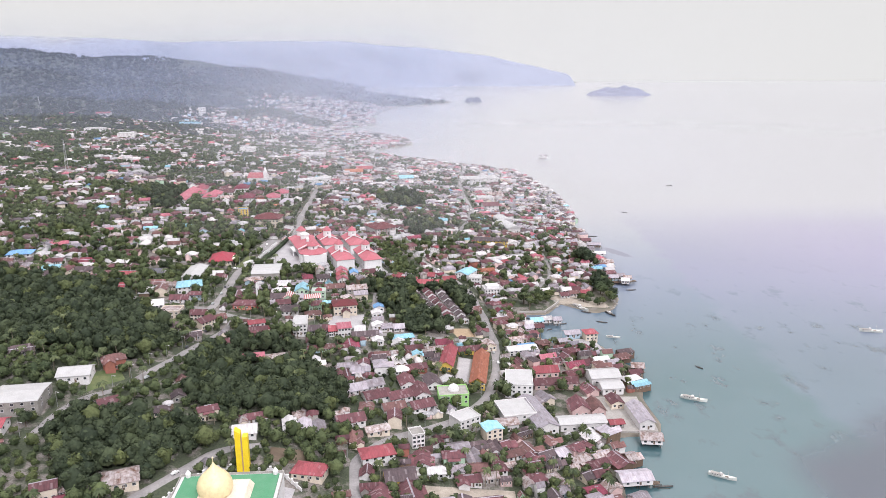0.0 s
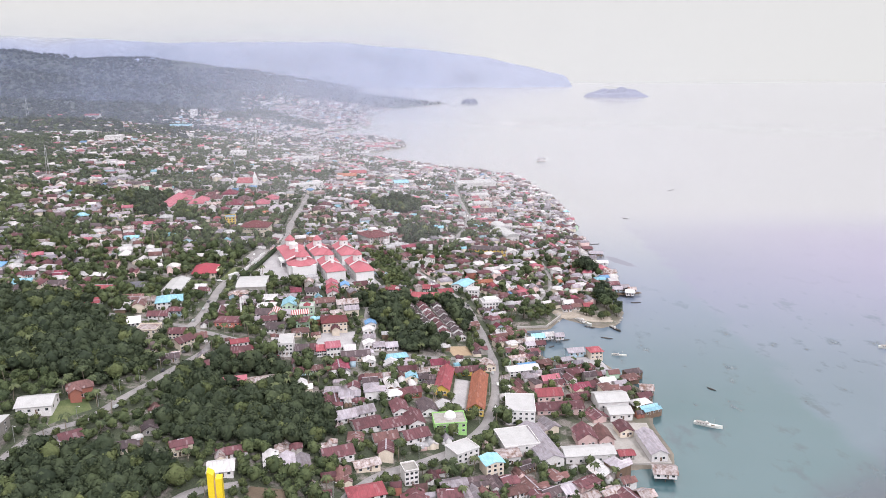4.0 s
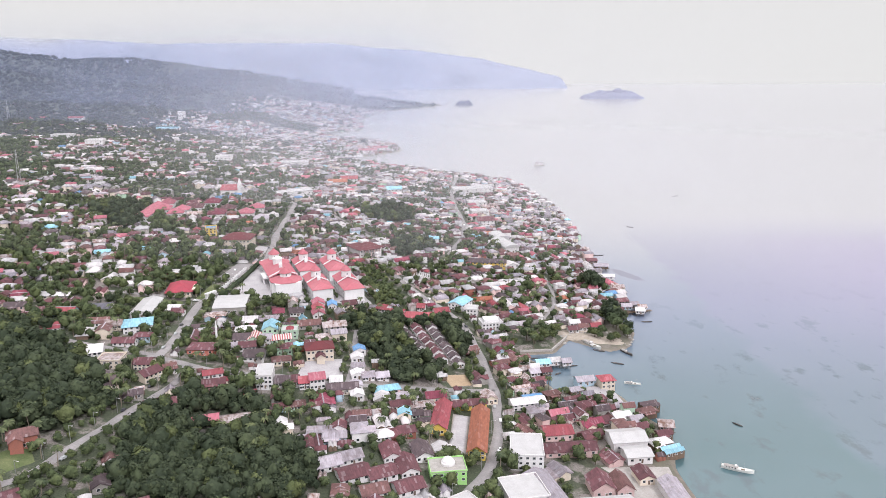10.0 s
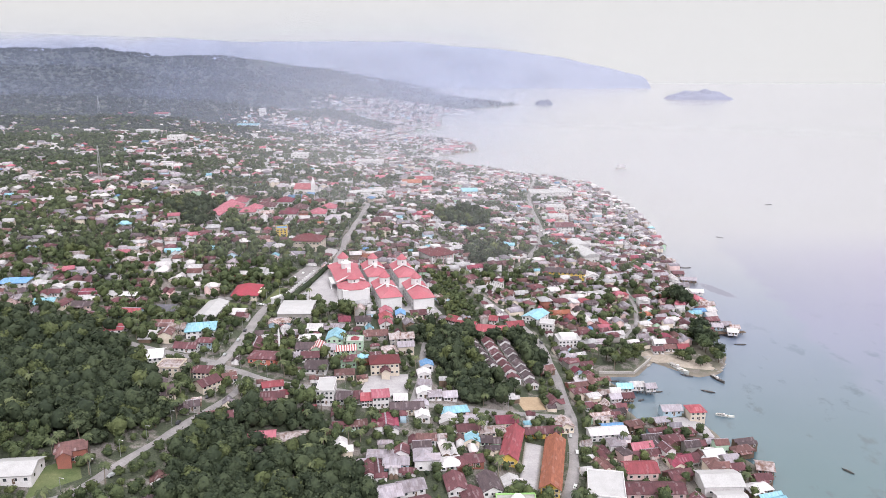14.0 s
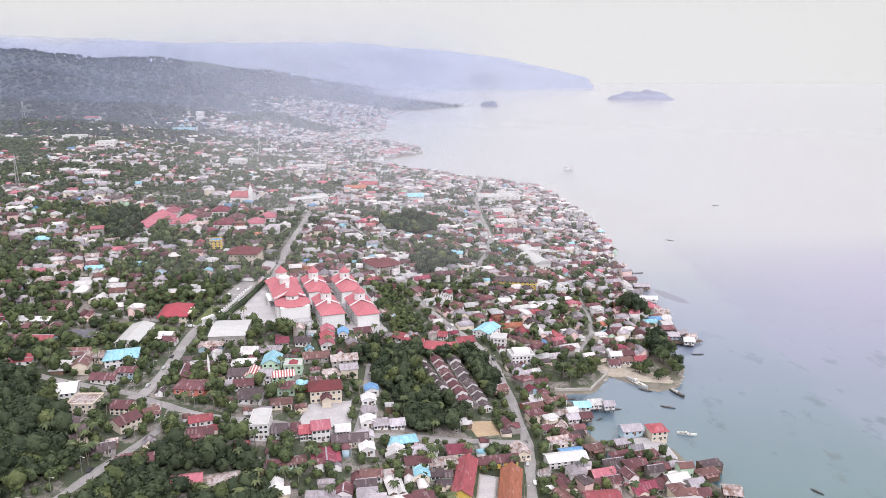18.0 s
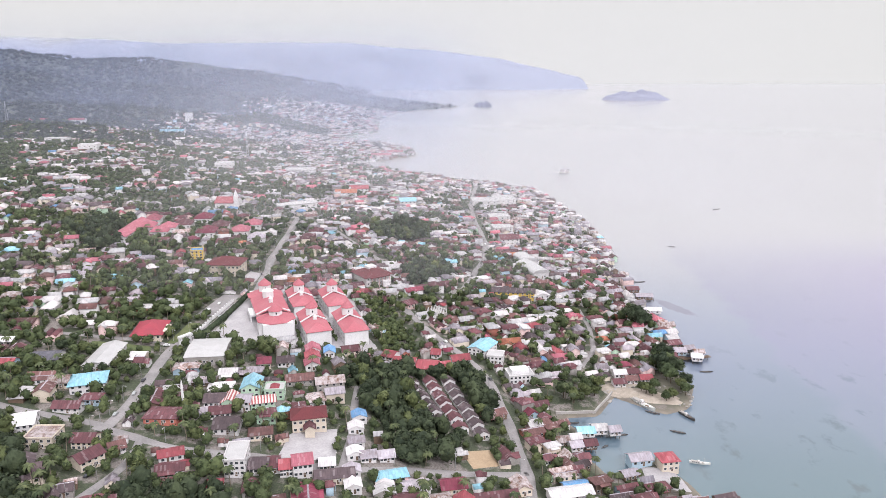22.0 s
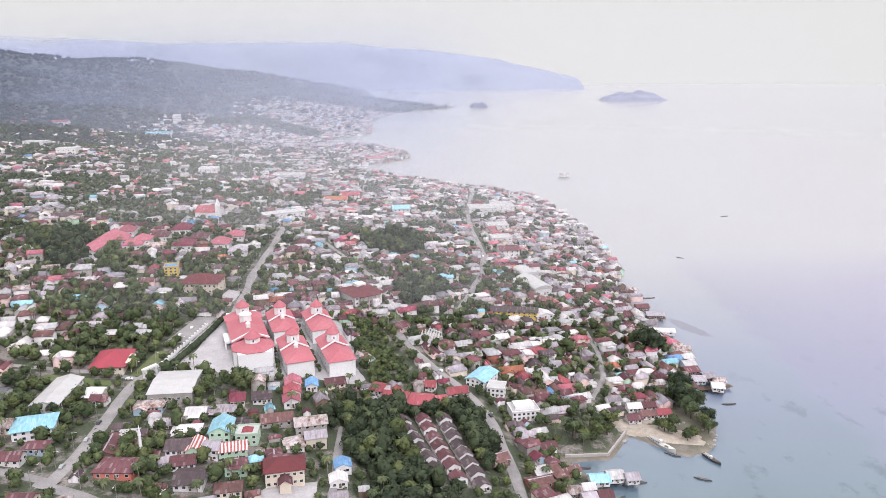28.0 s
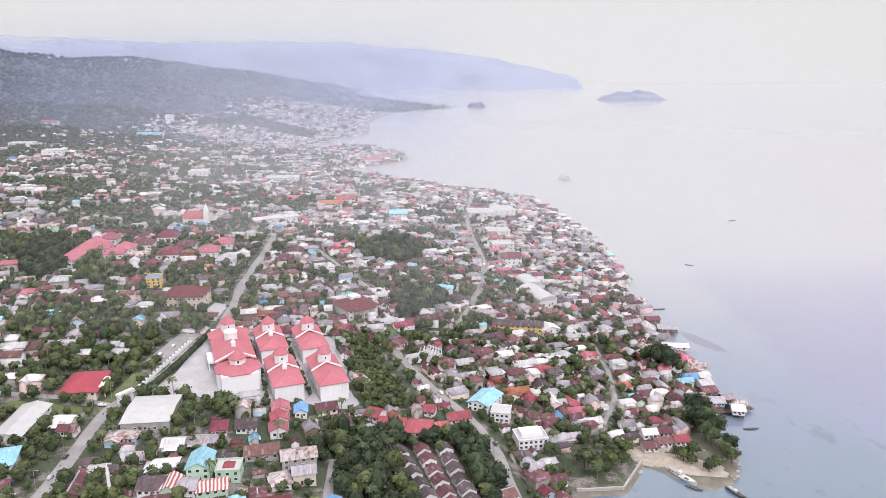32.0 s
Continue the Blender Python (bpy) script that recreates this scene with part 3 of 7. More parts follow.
def wear(ob, material):
    """A material of its own for an object that shares its mesh."""
    ob.material_slots[0].link = "OBJECT"
    ob.material_slots[0].material = material


def bulk(name, verts, tris, mats, index=None, smooth=False):
    """One mesh out of large arrays of triangles."""
    me = bpy.data.meshes.new(name)
    me.vertices.add(len(verts))
    me.vertices.foreach_set("co", np.asarray(verts, np.float32).ravel())
    me.loops.add(3 * len(tris))
    me.loops.foreach_set("vertex_index", np.asarray(tris, np.int32).ravel())
    me.polygons.add(len(tris))
    me.polygons.foreach_set("loop_start", np.arange(0, 3 * len(tris), 3, dtype=np.int32))
    me.polygons.foreach_set("loop_total", np.full(len(tris), 3, np.int32))
    for mat in mats:
        me.materials.append(mat)
    if index is not None:
        me.polygons.foreach_set("material_index", np.asarray(index, np.int32))
    if smooth:
        me.polygons.foreach_set("use_smooth", [True] * len(tris))
    me.update(calc_edges=True)
    me.validate()
    return me


def scatter(name, prefab, places, mats, smooth=False):
    """Many copies of a few shapes in one mesh; places: (which shape, x, y, z, turn, wide, high)."""
    allv, allt, allm, n = [], [], [], 0
    for k, x, y, z, turn, wide, high in places:
        v, t, m = prefab[k]
        c, s = math.cos(turn), math.sin(turn)
        allv.append(np.c_[x + wide * (c * v[:, 0] - s * v[:, 1]), y + wide * (s * v[:, 0] + c * v[:, 1]), z + high * v[:, 2]])
        allt.append(t + n)
        allm.append(m)
        n += len(v)
    return bulk(name, np.concatenate(allv), np.concatenate(allt), mats, np.concatenate(allm), smooth)


# a table of heights and shore distances, read between its points
TX0, TY0, TSTEP = -2600.0, 200.0, 5.0
tx, ty = np.meshgrid(np.arange(TX0, 260, TSTEP), np.arange(TY0, 3760, TSTEP))
TABLE = ground_z(tx, ty).tolist()
TABLE_SHORE = shore_distance(tx, ty).tolist()


def lookup(table, x, y):
    fx, fy = (x - TX0) / TSTEP, (y - TY0) / TSTEP
    i, j = min(max(int(fx), 0), len(table[0]) - 2), min(max(int(fy), 0), len(table) - 2)
    fx, fy = min(max(fx - i, 0.0), 1.0), min(max(fy - j, 0.0), 1.0)
    return (table[j][i] * (1 - fx) + table[j][i + 1] * fx) * (1 - fy) + (table[j + 1][i] * (1 - fx) + table[j + 1][i + 1] * fx) * fy


def hz(x, y):
    return lookup(TABLE, x, y)


def shore(x, y):
    return lookup(TABLE_SHORE, x, y)


# ---- ground, sea, hills ----
def grid_lines(pairs):
    out = []
    for a, b, step in pairs:
        out += list(np.arange(a, b, step))
    return np.array(out + [pairs[-1][1]])


gx = grid_lines([(-5200, -1200, 110), (-1200, -480, 30), (-480, -240, 10), (-240, 160, 4), (160, 400, 30), (400, 6000, 800)])
gy = grid_lines([(-400, 220, 60), (220, 720, 4), (720, 1000, 7), (1000, 1500, 16), (1500, 2500, 30), (2500, 4850, 75)])
X, Y = np.meshgrid(gx, gy)
Z = ground_z(X, Y) + 0.25 * np.sin(X / 7.3) * np.cos(Y / 9.1) * (shore_distance(X, Y) > 12)
nx, ny = len(gx), len(gy)
idx = np.arange(nx * ny).reshape(ny, nx)
a, b, c, d = idx[:-1, :-1].ravel(), idx[:-1, 1:].ravel(), idx[1:, 1:].ravel(), idx[1:, :-1].ravel()
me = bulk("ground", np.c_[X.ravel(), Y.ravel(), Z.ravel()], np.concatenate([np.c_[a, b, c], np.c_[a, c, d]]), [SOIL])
me.polygons.foreach_set("use_smooth", [True] * len(me.polygons))
tagged(new("ground", me), "earth and weedy grass slope rising inland from the shore", "ground", kind="structure")

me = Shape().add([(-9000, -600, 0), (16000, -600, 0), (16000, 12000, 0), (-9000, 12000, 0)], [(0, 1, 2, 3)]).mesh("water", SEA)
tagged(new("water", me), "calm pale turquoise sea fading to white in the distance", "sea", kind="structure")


def ridge(name, x0, x1, y, tops, base, depth, material, label, seed, rough):
    """A range of hills: a crest line over a sloping foot, with spurs."""
    n, rows = 90, 9
    s = Shape()
    xs = np.linspace(x0, x1, n)
    tx = np.linspace(x0, x1, len(tops))
    v = []
    for j in range(rows):
        u = j / (rows - 1)
        for x in xs:
            top = np.interp(x, tx, tops)
            foot = np.interp(x, [x0, x1], base)
            spur = noise.noise(Vector((x / 260 + seed, u * 2.2, seed))) * rough + noise.noise(Vector((x / 70, u * 5, seed))) * rough * 0.35
            z = foot + (top - foot) * math.sin(u * math.pi / 2) + spur * u * (1 - u * 0.6)
            v.append((x, y + depth * (u - 0.5) + 4 * spur + 220 * (x - x0) / (x1 - x0), z))
    f = [(j * n + i, j * n + i + 1, (j + 1) * n + i + 1, (j + 1) * n + i) for j in range(rows - 1) for i in range(n - 1)]
    s.add(v, f)
    ob = new(name, s.mesh(name, material, smooth=True))
    return tagged(ob, label, "hills", kind="structure")


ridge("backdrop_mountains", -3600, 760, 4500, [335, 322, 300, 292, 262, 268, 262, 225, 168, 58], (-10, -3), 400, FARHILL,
      "mountain range across the bay, coloured blue for the haze", 3.1, 26)


def island(name, x, y, length, width, height, label, seed, material):
    n, rows = 40, 8
    v = []
    for j in range(rows):
        for i in range(n):
            a = 2 * math.pi * i / n
            u = 1 - j / (rows - 1)
            w = 1 + 0.18 * noise.noise(Vector((math.cos(a) * 2, math.sin(a) * 2, seed)))
            top = height * (1 - u ** 3) * (0.75 + 0.5 * noise.noise(Vector((math.cos(a) * u * 3 + seed, math.sin(a) * u * 3, 0.3))))
            v.append((x + math.cos(a) * length / 2 * u * w, y + math.sin(a) * width / 2 * u * w, -1 + top + (2.5 if 0 < j else 0)))
    f = [(j * n + i, j * n + (i + 1) % n, (j + 1) * n + (i + 1) % n, (j + 1) * n + i) for j in range(rows - 1) for i in range(n)]
    ob = new(name, Shape().add(v, f).mesh(name, material))
    return tagged(ob, label, "island", kind="structure")


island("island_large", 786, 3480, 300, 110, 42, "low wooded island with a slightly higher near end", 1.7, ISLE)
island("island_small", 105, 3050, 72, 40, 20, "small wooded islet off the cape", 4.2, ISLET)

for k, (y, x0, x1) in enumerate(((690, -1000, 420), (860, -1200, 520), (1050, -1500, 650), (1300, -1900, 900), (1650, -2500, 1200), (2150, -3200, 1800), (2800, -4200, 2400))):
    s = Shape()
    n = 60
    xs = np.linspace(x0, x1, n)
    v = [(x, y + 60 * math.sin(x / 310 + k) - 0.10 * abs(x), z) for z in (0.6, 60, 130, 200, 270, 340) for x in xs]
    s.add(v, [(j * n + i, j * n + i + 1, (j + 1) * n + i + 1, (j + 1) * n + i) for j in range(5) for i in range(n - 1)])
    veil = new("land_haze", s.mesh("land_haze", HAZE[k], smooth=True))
    tagged(veil, "thin pale tinted sheet added for damp haze and smoke", "haze", kind="stuff")

# ---- roads and paved yards ----
ROADS = {
    "coast_road": (5.8, [(-36, 255), (-42, 300), (-28, 323), (-9, 338), (8, 354), (22, 381), (29, 416), (31, 466), (26, 508), (20, 552), (10, 577), (-2, 594), (-12, 608), (-26, 631), (-38, 658), (-36, 671), (-20, 684), (-1, 689), (6, 715), (11, 741), (23, 801), (28, 869), (20, 959), (17, 1060), (29, 1243)]),
    "hill_road": (6.4, [(-158, 462), (-156.6, 478), (-157, 494), (-159, 520), (-161.5, 552), (-160, 566), (-155, 579), (-149, 603), (-147, 634), (-140, 657), (-143, 699), (-149, 739), (-151, 780), (-154, 837), (-158, 890)]),
    "lower_road": (3.9, [(-178, 285), (-174, 308), (-167, 322), (-157, 328), (-154, 342), (-151, 358), (-148, 374), (-146, 392), (-143, 408), (-139, 424), (-136, 440), (-139, 460)]),
    "cross_road": (5.6, [(-162, 466), (-146, 462), (-128, 455), (-110, 454), (-87, 455), (-52, 450), (-28, 456), (-1, 459), (31, 466)]),
    "west_road": (5.4, [(-241, 484), (-222, 479), (-199, 474), (-184, 473), (-169, 470), (-154, 467)]),
    "mosque_road": (5.0, [(-128, 245), (-122, 257), (-112, 274), (-100, 296), (-84, 303)]),
    "side_road": (4.0, [(-235, 560), (-205, 562), (-180, 565), (-160, 562)]),
    "upper_road": (5.0, [(-330, 505), (-301, 499), (-274, 489), (-241, 484)]),
    "market_road": (5.0, [(-60, 760), (-91, 815), (-116, 861), (-153, 895), (-191, 891), (-284, 886), (-360, 900)]),
    "block_lane": (4.0, [(-50, 450), (-50, 480), (-52, 505), (-53, 530)]),
    "point_lane": (3.5, [(75, 590), (88, 620), (92, 660), (90, 700)]),
}


def drape(name, width, line, material, lift, label, category):
    pts = [Vector(p) for p in line]
    path = []
    for p, q in zip(pts, pts[1:]):
        n = max(1, int((q - p).length / 3))
        path += [p.lerp(q, i / n) for i in range(n)]
    path.append(pts[-1])
    for _ in range(6):
        path = [path[0]] + [(path[i - 1] + path[i] * 2 + path[i + 1]) / 4 for i in range(1, len(path) - 1)] + [path[-1]]
    v, f, cross = [], [], 5
    for i, p in enumerate(path):
        t = (path[min(i + 1, len(path) - 1)] - path[max(i - 1, 0)]).normalized()
        side = Vector((-t.y, t.x))
        for k in range(cross):
            q = p + side * width * (k / (cross - 1) - 0.5) * (1 + 0.10 * noise.noise(Vector((p.x / 9, p.y / 9, k))))
            v.append((q.x, q.y, hz(q.x, q.y) + lift - (0.6 if k in (0, cross - 1) else 0)))
    f = [(i * cross + k, i * cross + k + 1, (i + 1) * cross + k + 1, (i + 1) * cross + k) for i in range(len(path) - 1) for k in range(cross - 1)]
    ob = new(name, Shape().add(v, [t[::-1] for t in f]).mesh(name, material, smooth=True))
    tagged(ob, label, category, kind="structure")
    return [(q.x, q.y) for q in path[::2]]


ROAD_PTS = []
for name, (width, line) in ROADS.items():
    pts = drape(name, width, line, ROADMAT, 0.45, "dusty grey two-lane road through the town", "road")
    ROAD_PTS += [(x, y, width / 2) for x, y in pts]
ROAD_PTS = np.array(ROAD_PTS)


def patch(name, corners, material, lift, label, n=14):
    """A flat yard laid on the slope between four corners."""
    p = [Vector(c) for c in corners]
    v = []
    for j in range(n + 1):
        for i in range(n + 1):
            q = p[0].lerp(p[1], i / n).lerp(p[3].lerp(p[2], i / n), j / n)
            edge = i in (0, n) or j in (0, n)
            v.append((q.x, q.y, hz(q.x, q.y) + lift - (0.7 if edge else 0)))
    f = [(j * (n + 1) + i, j * (n + 1) + i + 1, (j + 1) * (n + 1) + i + 1, (j + 1) * (n + 1) + i) for j in range(n) for i in range(n)]
    ob = new(name, Shape().add(v, f).mesh(name, material, smooth=True))
    OCCUPIED.append(("poly", [tuple(c) for c in corners]))
    return tagged(ob, label, "yard", kind="structure")


OCCUPIED = [("poly", [(-42, 574), (-22, 588), (-19, 602), (-33, 628), (-46, 655), (-67, 668)])]   # ground that no filler house or tree may take


def in_poly(x, y, poly):
    inside = False
    for (ax, ay), (bx, by) in zip(poly, poly[1:] + poly[:1]):
        if (ay > y) != (by > y) and x < (bx - ax) * (y - ay) / (by - ay) + ax:
            inside = not inside
    return inside


def reserve(x, y, w, d, turn):
    OCCUPIED.append(("rect", x, y, w / 2, d / 2, math.cos(turn), math.sin(turn)))


def taken(x, y, r):
    for o in OCCUPIED:
        if o[0] == "poly":
            if in_poly(x, y, o[1]):
                return True
        else:
            dx, dy = x - o[1], y - o[2]
            if abs(dx * o[5] + dy * o[6]) < o[3] + r and abs(-dx * o[6] + dy * o[5]) < o[4] + r:
                return True
    return False


def leafy(x, y):
    """Gardens and groves that break up the town."""
    if in_poly(x, y, [(-215, 483), (-190, 455), (-165, 420), (-140, 425), (-90, 440), (-40, 470), (-40, 560), (-150, 590), (-230, 560)]):
        return noise.noise(Vector((x / 30, y / 30, 4.4))) > (0.36 if x > -120 else 0.0)
    grove = noise.noise(Vector((x / 45, y / 45, 4.4))) + 0.35 * noise.noise(Vector((x / 15, y / 15, 2.2)))
    if y > 880 + 60 * noise.noise(Vector((x / 90, y / 90, 1.1))) and x < -0.255 * y + 60 * noise.noise(Vector((x / 70, y / 70, 6.1))):
        return grove > -0.22
    return grove > (0.40 if x > -45 and y < 500 else 0.16 if x > -150 else 0.04)


def near_road(x, y, r):
    return bool(np.any((ROAD_PTS[:, 0] - x) ** 2 + (ROAD_PTS[:, 1] - y) ** 2 < (ROAD_PTS[:, 2] + r) ** 2))


# ---- houses ----
def gable_roof(w, d, h, rise, over=0.6, th=0.16):
    """A folded sheet with thickness, the ridge along x."""
    k = rise / (d / 2)
    xe, ye = w / 2 + over, d / 2 + over
    prof = [(-ye, h - over * k), (0, h + rise), (ye, h - over * k), (ye, h - over * k + th), (0.25, h + rise + th - 0.04), (0, h + rise + th + 0.06), (-0.25, h + rise + th - 0.04), (-ye, h - over * k + th)]
    v = [(x, y, z) for x in (-xe, xe) for y, z in prof]
    f = [(i, (i + 1) % 8, 8 + (i + 1) % 8, 8 + i) for i in range(8)]
    for o in (0, 8):
        q = [(0, 1, 6, 7), (1, 2, 3, 4), (1, 4, 5, 6)]
        f += [tuple(o + t for t in (c if o else c[::-1])) for c in q]
    return Shape().add(v, f)


def hip_roof(w, d, h, rise, over=0.7):
    s = Shape()
    xe, ye = w / 2 + over, d / 2 + over
    r = max(xe - ye, 0.15)
    e = h - 0.15
    v = [(-xe, -ye, e), (xe, -ye, e), (xe, ye, e), (-xe, ye, e), (-xe, -ye, e + 0.2), (xe, -ye, e + 0.2), (xe, ye, e + 0.2), (-xe, ye, e + 0.2), (-r, 0, h + rise), (r, 0, h + rise)]
    f = [(3, 2, 1, 0), (0, 1, 5, 4), (1, 2, 6, 5), (2, 3, 7, 6), (3, 0, 4, 7), (4, 5, 9, 8), (5, 6, 9), (6, 7, 8, 9), (7, 4, 8)]
    s.add(v, f)
    return s


def gable_walls(w, d, h, rise):
    x, y = w / 2, d / 2
    v = [(-x, -y, -2.2), (x, -y, -2.2), (x, y, -2.2), (-x, y, -2.2), (-x, -y, h), (x, -y, h), (x, y, h), (-x, y, h), (-x, 0, h + rise), (x, 0, h + rise)]
    return Shape().add(v, [(0, 1, 5, 4), (1, 2, 6, 9, 5), (2, 3, 7, 6), (3, 0, 4, 8, 7), (4, 5, 9, 8), (8, 9, 6, 7)])


def shed_roof(roof, x0, x1, y0, z0, y1, z1, th=0.13):
    """A lean-to sheet between two eaves."""
    v = [(x0, y0, z0), (x1, y0, z0), (x1, y1, z1), (x0, y1, z1)]
    v += [(a, b, c + th) for a, b, c in v]
    f = [(3, 2, 1, 0), (4, 5, 6, 7), (0, 1, 5, 4), (1, 2, 6, 5), (2, 3, 7, 6), (3, 0, 4, 7)]
    roof.add(v, f if y1 > y0 else [q[::-1] for q in f])


def house_variant(k):
    """Walls, roof, and where windows and the door go: (x, y, z, turn)."""
    rnd = random.Random(100 + k)
    w, d = rnd.uniform(8.6, 14.5), rnd.uniform(6.2, 8.6)
    h = rnd.choice((2.1, 2.3, 2.5)) if k % 7 else 4.9
    rise = d * rnd.uniform(0.17, 0.26)
    kind = ("gable", "gable_lean", "hip", "cross", "gable_porch", "hip_porch", "twin", "hip_wing", "step")[k % 9]
    if kind.startswith("hip"):
        walls, roof = Shape().box(-w / 2, -d / 2, -2.2, w / 2, d / 2, h), hip_roof(w, d, h, rise * 1.15)
    elif kind == "step":            # two gables at unlike heights, end to end
        wa = w * 0.58
        walls, roof = Shape(), Shape()
        for cx, ww, dd, hh in ((-w / 2 + wa / 2, wa, d, h), (wa / 2 - 0.2, w - wa, d * 0.82, h - 0.55)):
            walls.join(gable_walls(ww, dd, hh, rise * dd / d), at=pose(cx, (dd - d) / 2, 0))
            roof.join(gable_roof(ww, dd, hh, rise * dd / d), at=pose(cx, (dd - d) / 2, 0))
    elif kind == "twin":            # two ridges side by side with a valley between
        walls, roof = Shape(), Shape()
        for cy, zz in ((-d * 0.27, 0.0), (d * 0.30, 0.35)):
            walls.join(gable_walls(w, d * 0.55, h + zz, rise * 0.62), at=pose(0, cy, 0))
            roof.join(gable_roof(w, d * 0.55, h + zz, rise * 0.62, 0.25), at=pose(0, cy, 0))
    else:
        walls, roof = gable_walls(w, d, h, rise), gable_roof(w, d, h, rise)
    if kind in ("gable_lean", "cross"):        # lower shed along the back
        walls.box(-w / 2 + 0.5, d / 2, -2.2, w / 2 - 1.5, d / 2 + 2.6, h - 0.9)
        shed_roof(roof, -w / 2 + 0.1, w / 2 - 1.1, d / 2 + 0.3, h - 0.15, d / 2 + 3.1, h - 0.8)
    if kind == "gable_lean":                   # and an awning over the front
        shed_roof(roof, -w / 2 + 0.6, w * 0.2, -d / 2 - 0.3, h - 0.2, -d / 2 - 2.4, h - 0.65)
    if kind in ("cross", "hip_wing"):          # a wing towards the street
        ww, wd = w * 0.45, d * 0.75
        turn = pose(-w * 0.22, -d * 0.55, 0, 0, 0, 90)
        walls.join(gable_walls(wd, ww, h, rise * 0.8), at=turn)
        roof.join(gable_roof(wd, ww, h, rise * 0.8), at=turn)
    if kind.endswith("porch"):
        a, b = -w * 0.3, w * 0.25
        for x in (a + 0.2, b - 0.2):
            walls.box(x - 0.1, -d / 2 - 2.1, -2.2, x + 0.1, -d / 2 - 1.9, h - 0.6)
        shed_roof(roof, a - 0.3, b + 0.3, -d / 2 - 0.3, h - 0.2, -d / 2 - 2.5, h - 0.65)
    spots = []
    winged = kind in ("cross", "hip_wing")
    for z in ((1.2,) if h < 4 else (1.2, 3.6)):
        xs = (w * 0.30, w * 0.02) if winged else (-w * 0.33, w * 0.05, w * 0.34) if kind != "step" else (-w * 0.38, -w * 0.2)
        spots += [(x, -d / 2 if kind != "twin" else -d * 0.545, z, 0) for x in xs]
        spots += [(w / 2, -d * 0.2, z, 90), (-w / 2, d * 0.15, z, -90)]
    door = (w * 0.17 if winged else -w * 0.13 if kind != "step" else -w * 0.05, -d / 2 if kind != "twin" else -d * 0.545)
    hip = kind.startswith("hip")
    rw = w / 2 + 0.6 if not hip else max(w / 2 - d / 2, 0.3)
    top = h + (rise * 1.15 if hip else rise + 0.2)
    x0, x1, y0 = -rw, rw, 0.0
    if kind == "step":
        x0, x1 = -w / 2 - 0.6, w * 0.08 + 0.6
    if kind == "twin":
        y0, top = -d * 0.27, h + rise * 0.62 + 0.2
    cap = Shape().add([(x, y0 + y, z) for x in (x0, x1) for y, z in ((-0.36, top - 0.10), (0, top + 0.1), (0.36, top - 0.10))], [(0, 1, 4, 3), (1, 2, 5, 4), (0, 3, 5, 2), (0, 2, 1), (3, 4, 5)])
    return walls, roof, spots, door, w, d, h, cap


def window_mesh(w=1.25, h=1.15):
    """A framed window as one body: a raised frame and a recessed dark pane."""
    a, b, c, d = w / 2 + 0.1, h / 2 + 0.1, w / 2, h / 2
    v = [(-a, 0.02, -b), (a, 0.02, -b), (a, 0.02, b), (-a, 0.02, b), (-a, -0.09, -b), (a, -0.09, -b), (a, -0.09, b), (-a, -0.09, b),
         (-c, -0.09, -d), (c, -0.09, -d), (c, -0.09, d), (-c, -0.09, d), (-c, -0.03, -d), (c, -0.03, -d), (c, -0.03, d), (-c, -0.03, d)]
    s = Shape()
    s.add(v, [(0, 1, 5, 4), (1, 2, 6, 5), (2, 3, 7, 6), (3, 0, 4, 7), (4, 5, 9, 8), (5, 6, 10, 9), (6, 7, 11, 10), (7, 4, 8, 11), (8, 9, 13, 12), (9, 10, 14, 13), (10, 11, 15, 14), (11, 8, 12, 15), (12, 13, 14, 15)])
    s.m[-1] = 1
    return s.mesh("window", WALL["white"], GLASS)


WINDOW = window_mesh()
TALLWINDOW = window_mesh(1.0, 1.9)
DOOR = Shape().box(-0.5, -0.05, 0, 0.5, 0.03, 2.05, 0).box(-0.6, -0.09, 0, -0.5, 0.03, 2.15, 1).box(0.5, -0.09, 0, 0.6, 0.03, 2.15, 1).box(-0.6, -0.09, 2.05, 0.6, 0.03, 2.17, 1).mesh("door", WALL["wood"], WALL["white"])

VARIANTS = []
for k in range(18):
    walls, roof, spots, door, w, d, h, cap = house_variant(k)
    VARIANTS.append((walls.mesh("walls", WALL["white"]), roof.mesh("roof", ROOF["maroon"]), spots, door, w, d, h, walls, roof, cap.mesh("ridge_cap", ROOF["pale"])))

ROOF_WORDS = {"maroon": "maroon sheet", "brown": "rusty brown sheet", "dark": "dark weathered", "grey": "bare grey zinc", "white": "white sheet", "pale": "pale lavender sheet",
              "red": "red", "pink": "faded pink-red", "plum": "plum-red", "orange": "orange tile", "blue": "blue sheet", "cyan": "light blue", "rust": "rust-patched sheet"}
WALL_WORDS = {"white": "white plaster", "cream": "cream plaster", "pink": "pink plaster", "grey": "bare cement", "wood": "weathered board", "blue": "pale blue", "green": "pale green", "yellow": "yellow", "brick": "red-brown"}


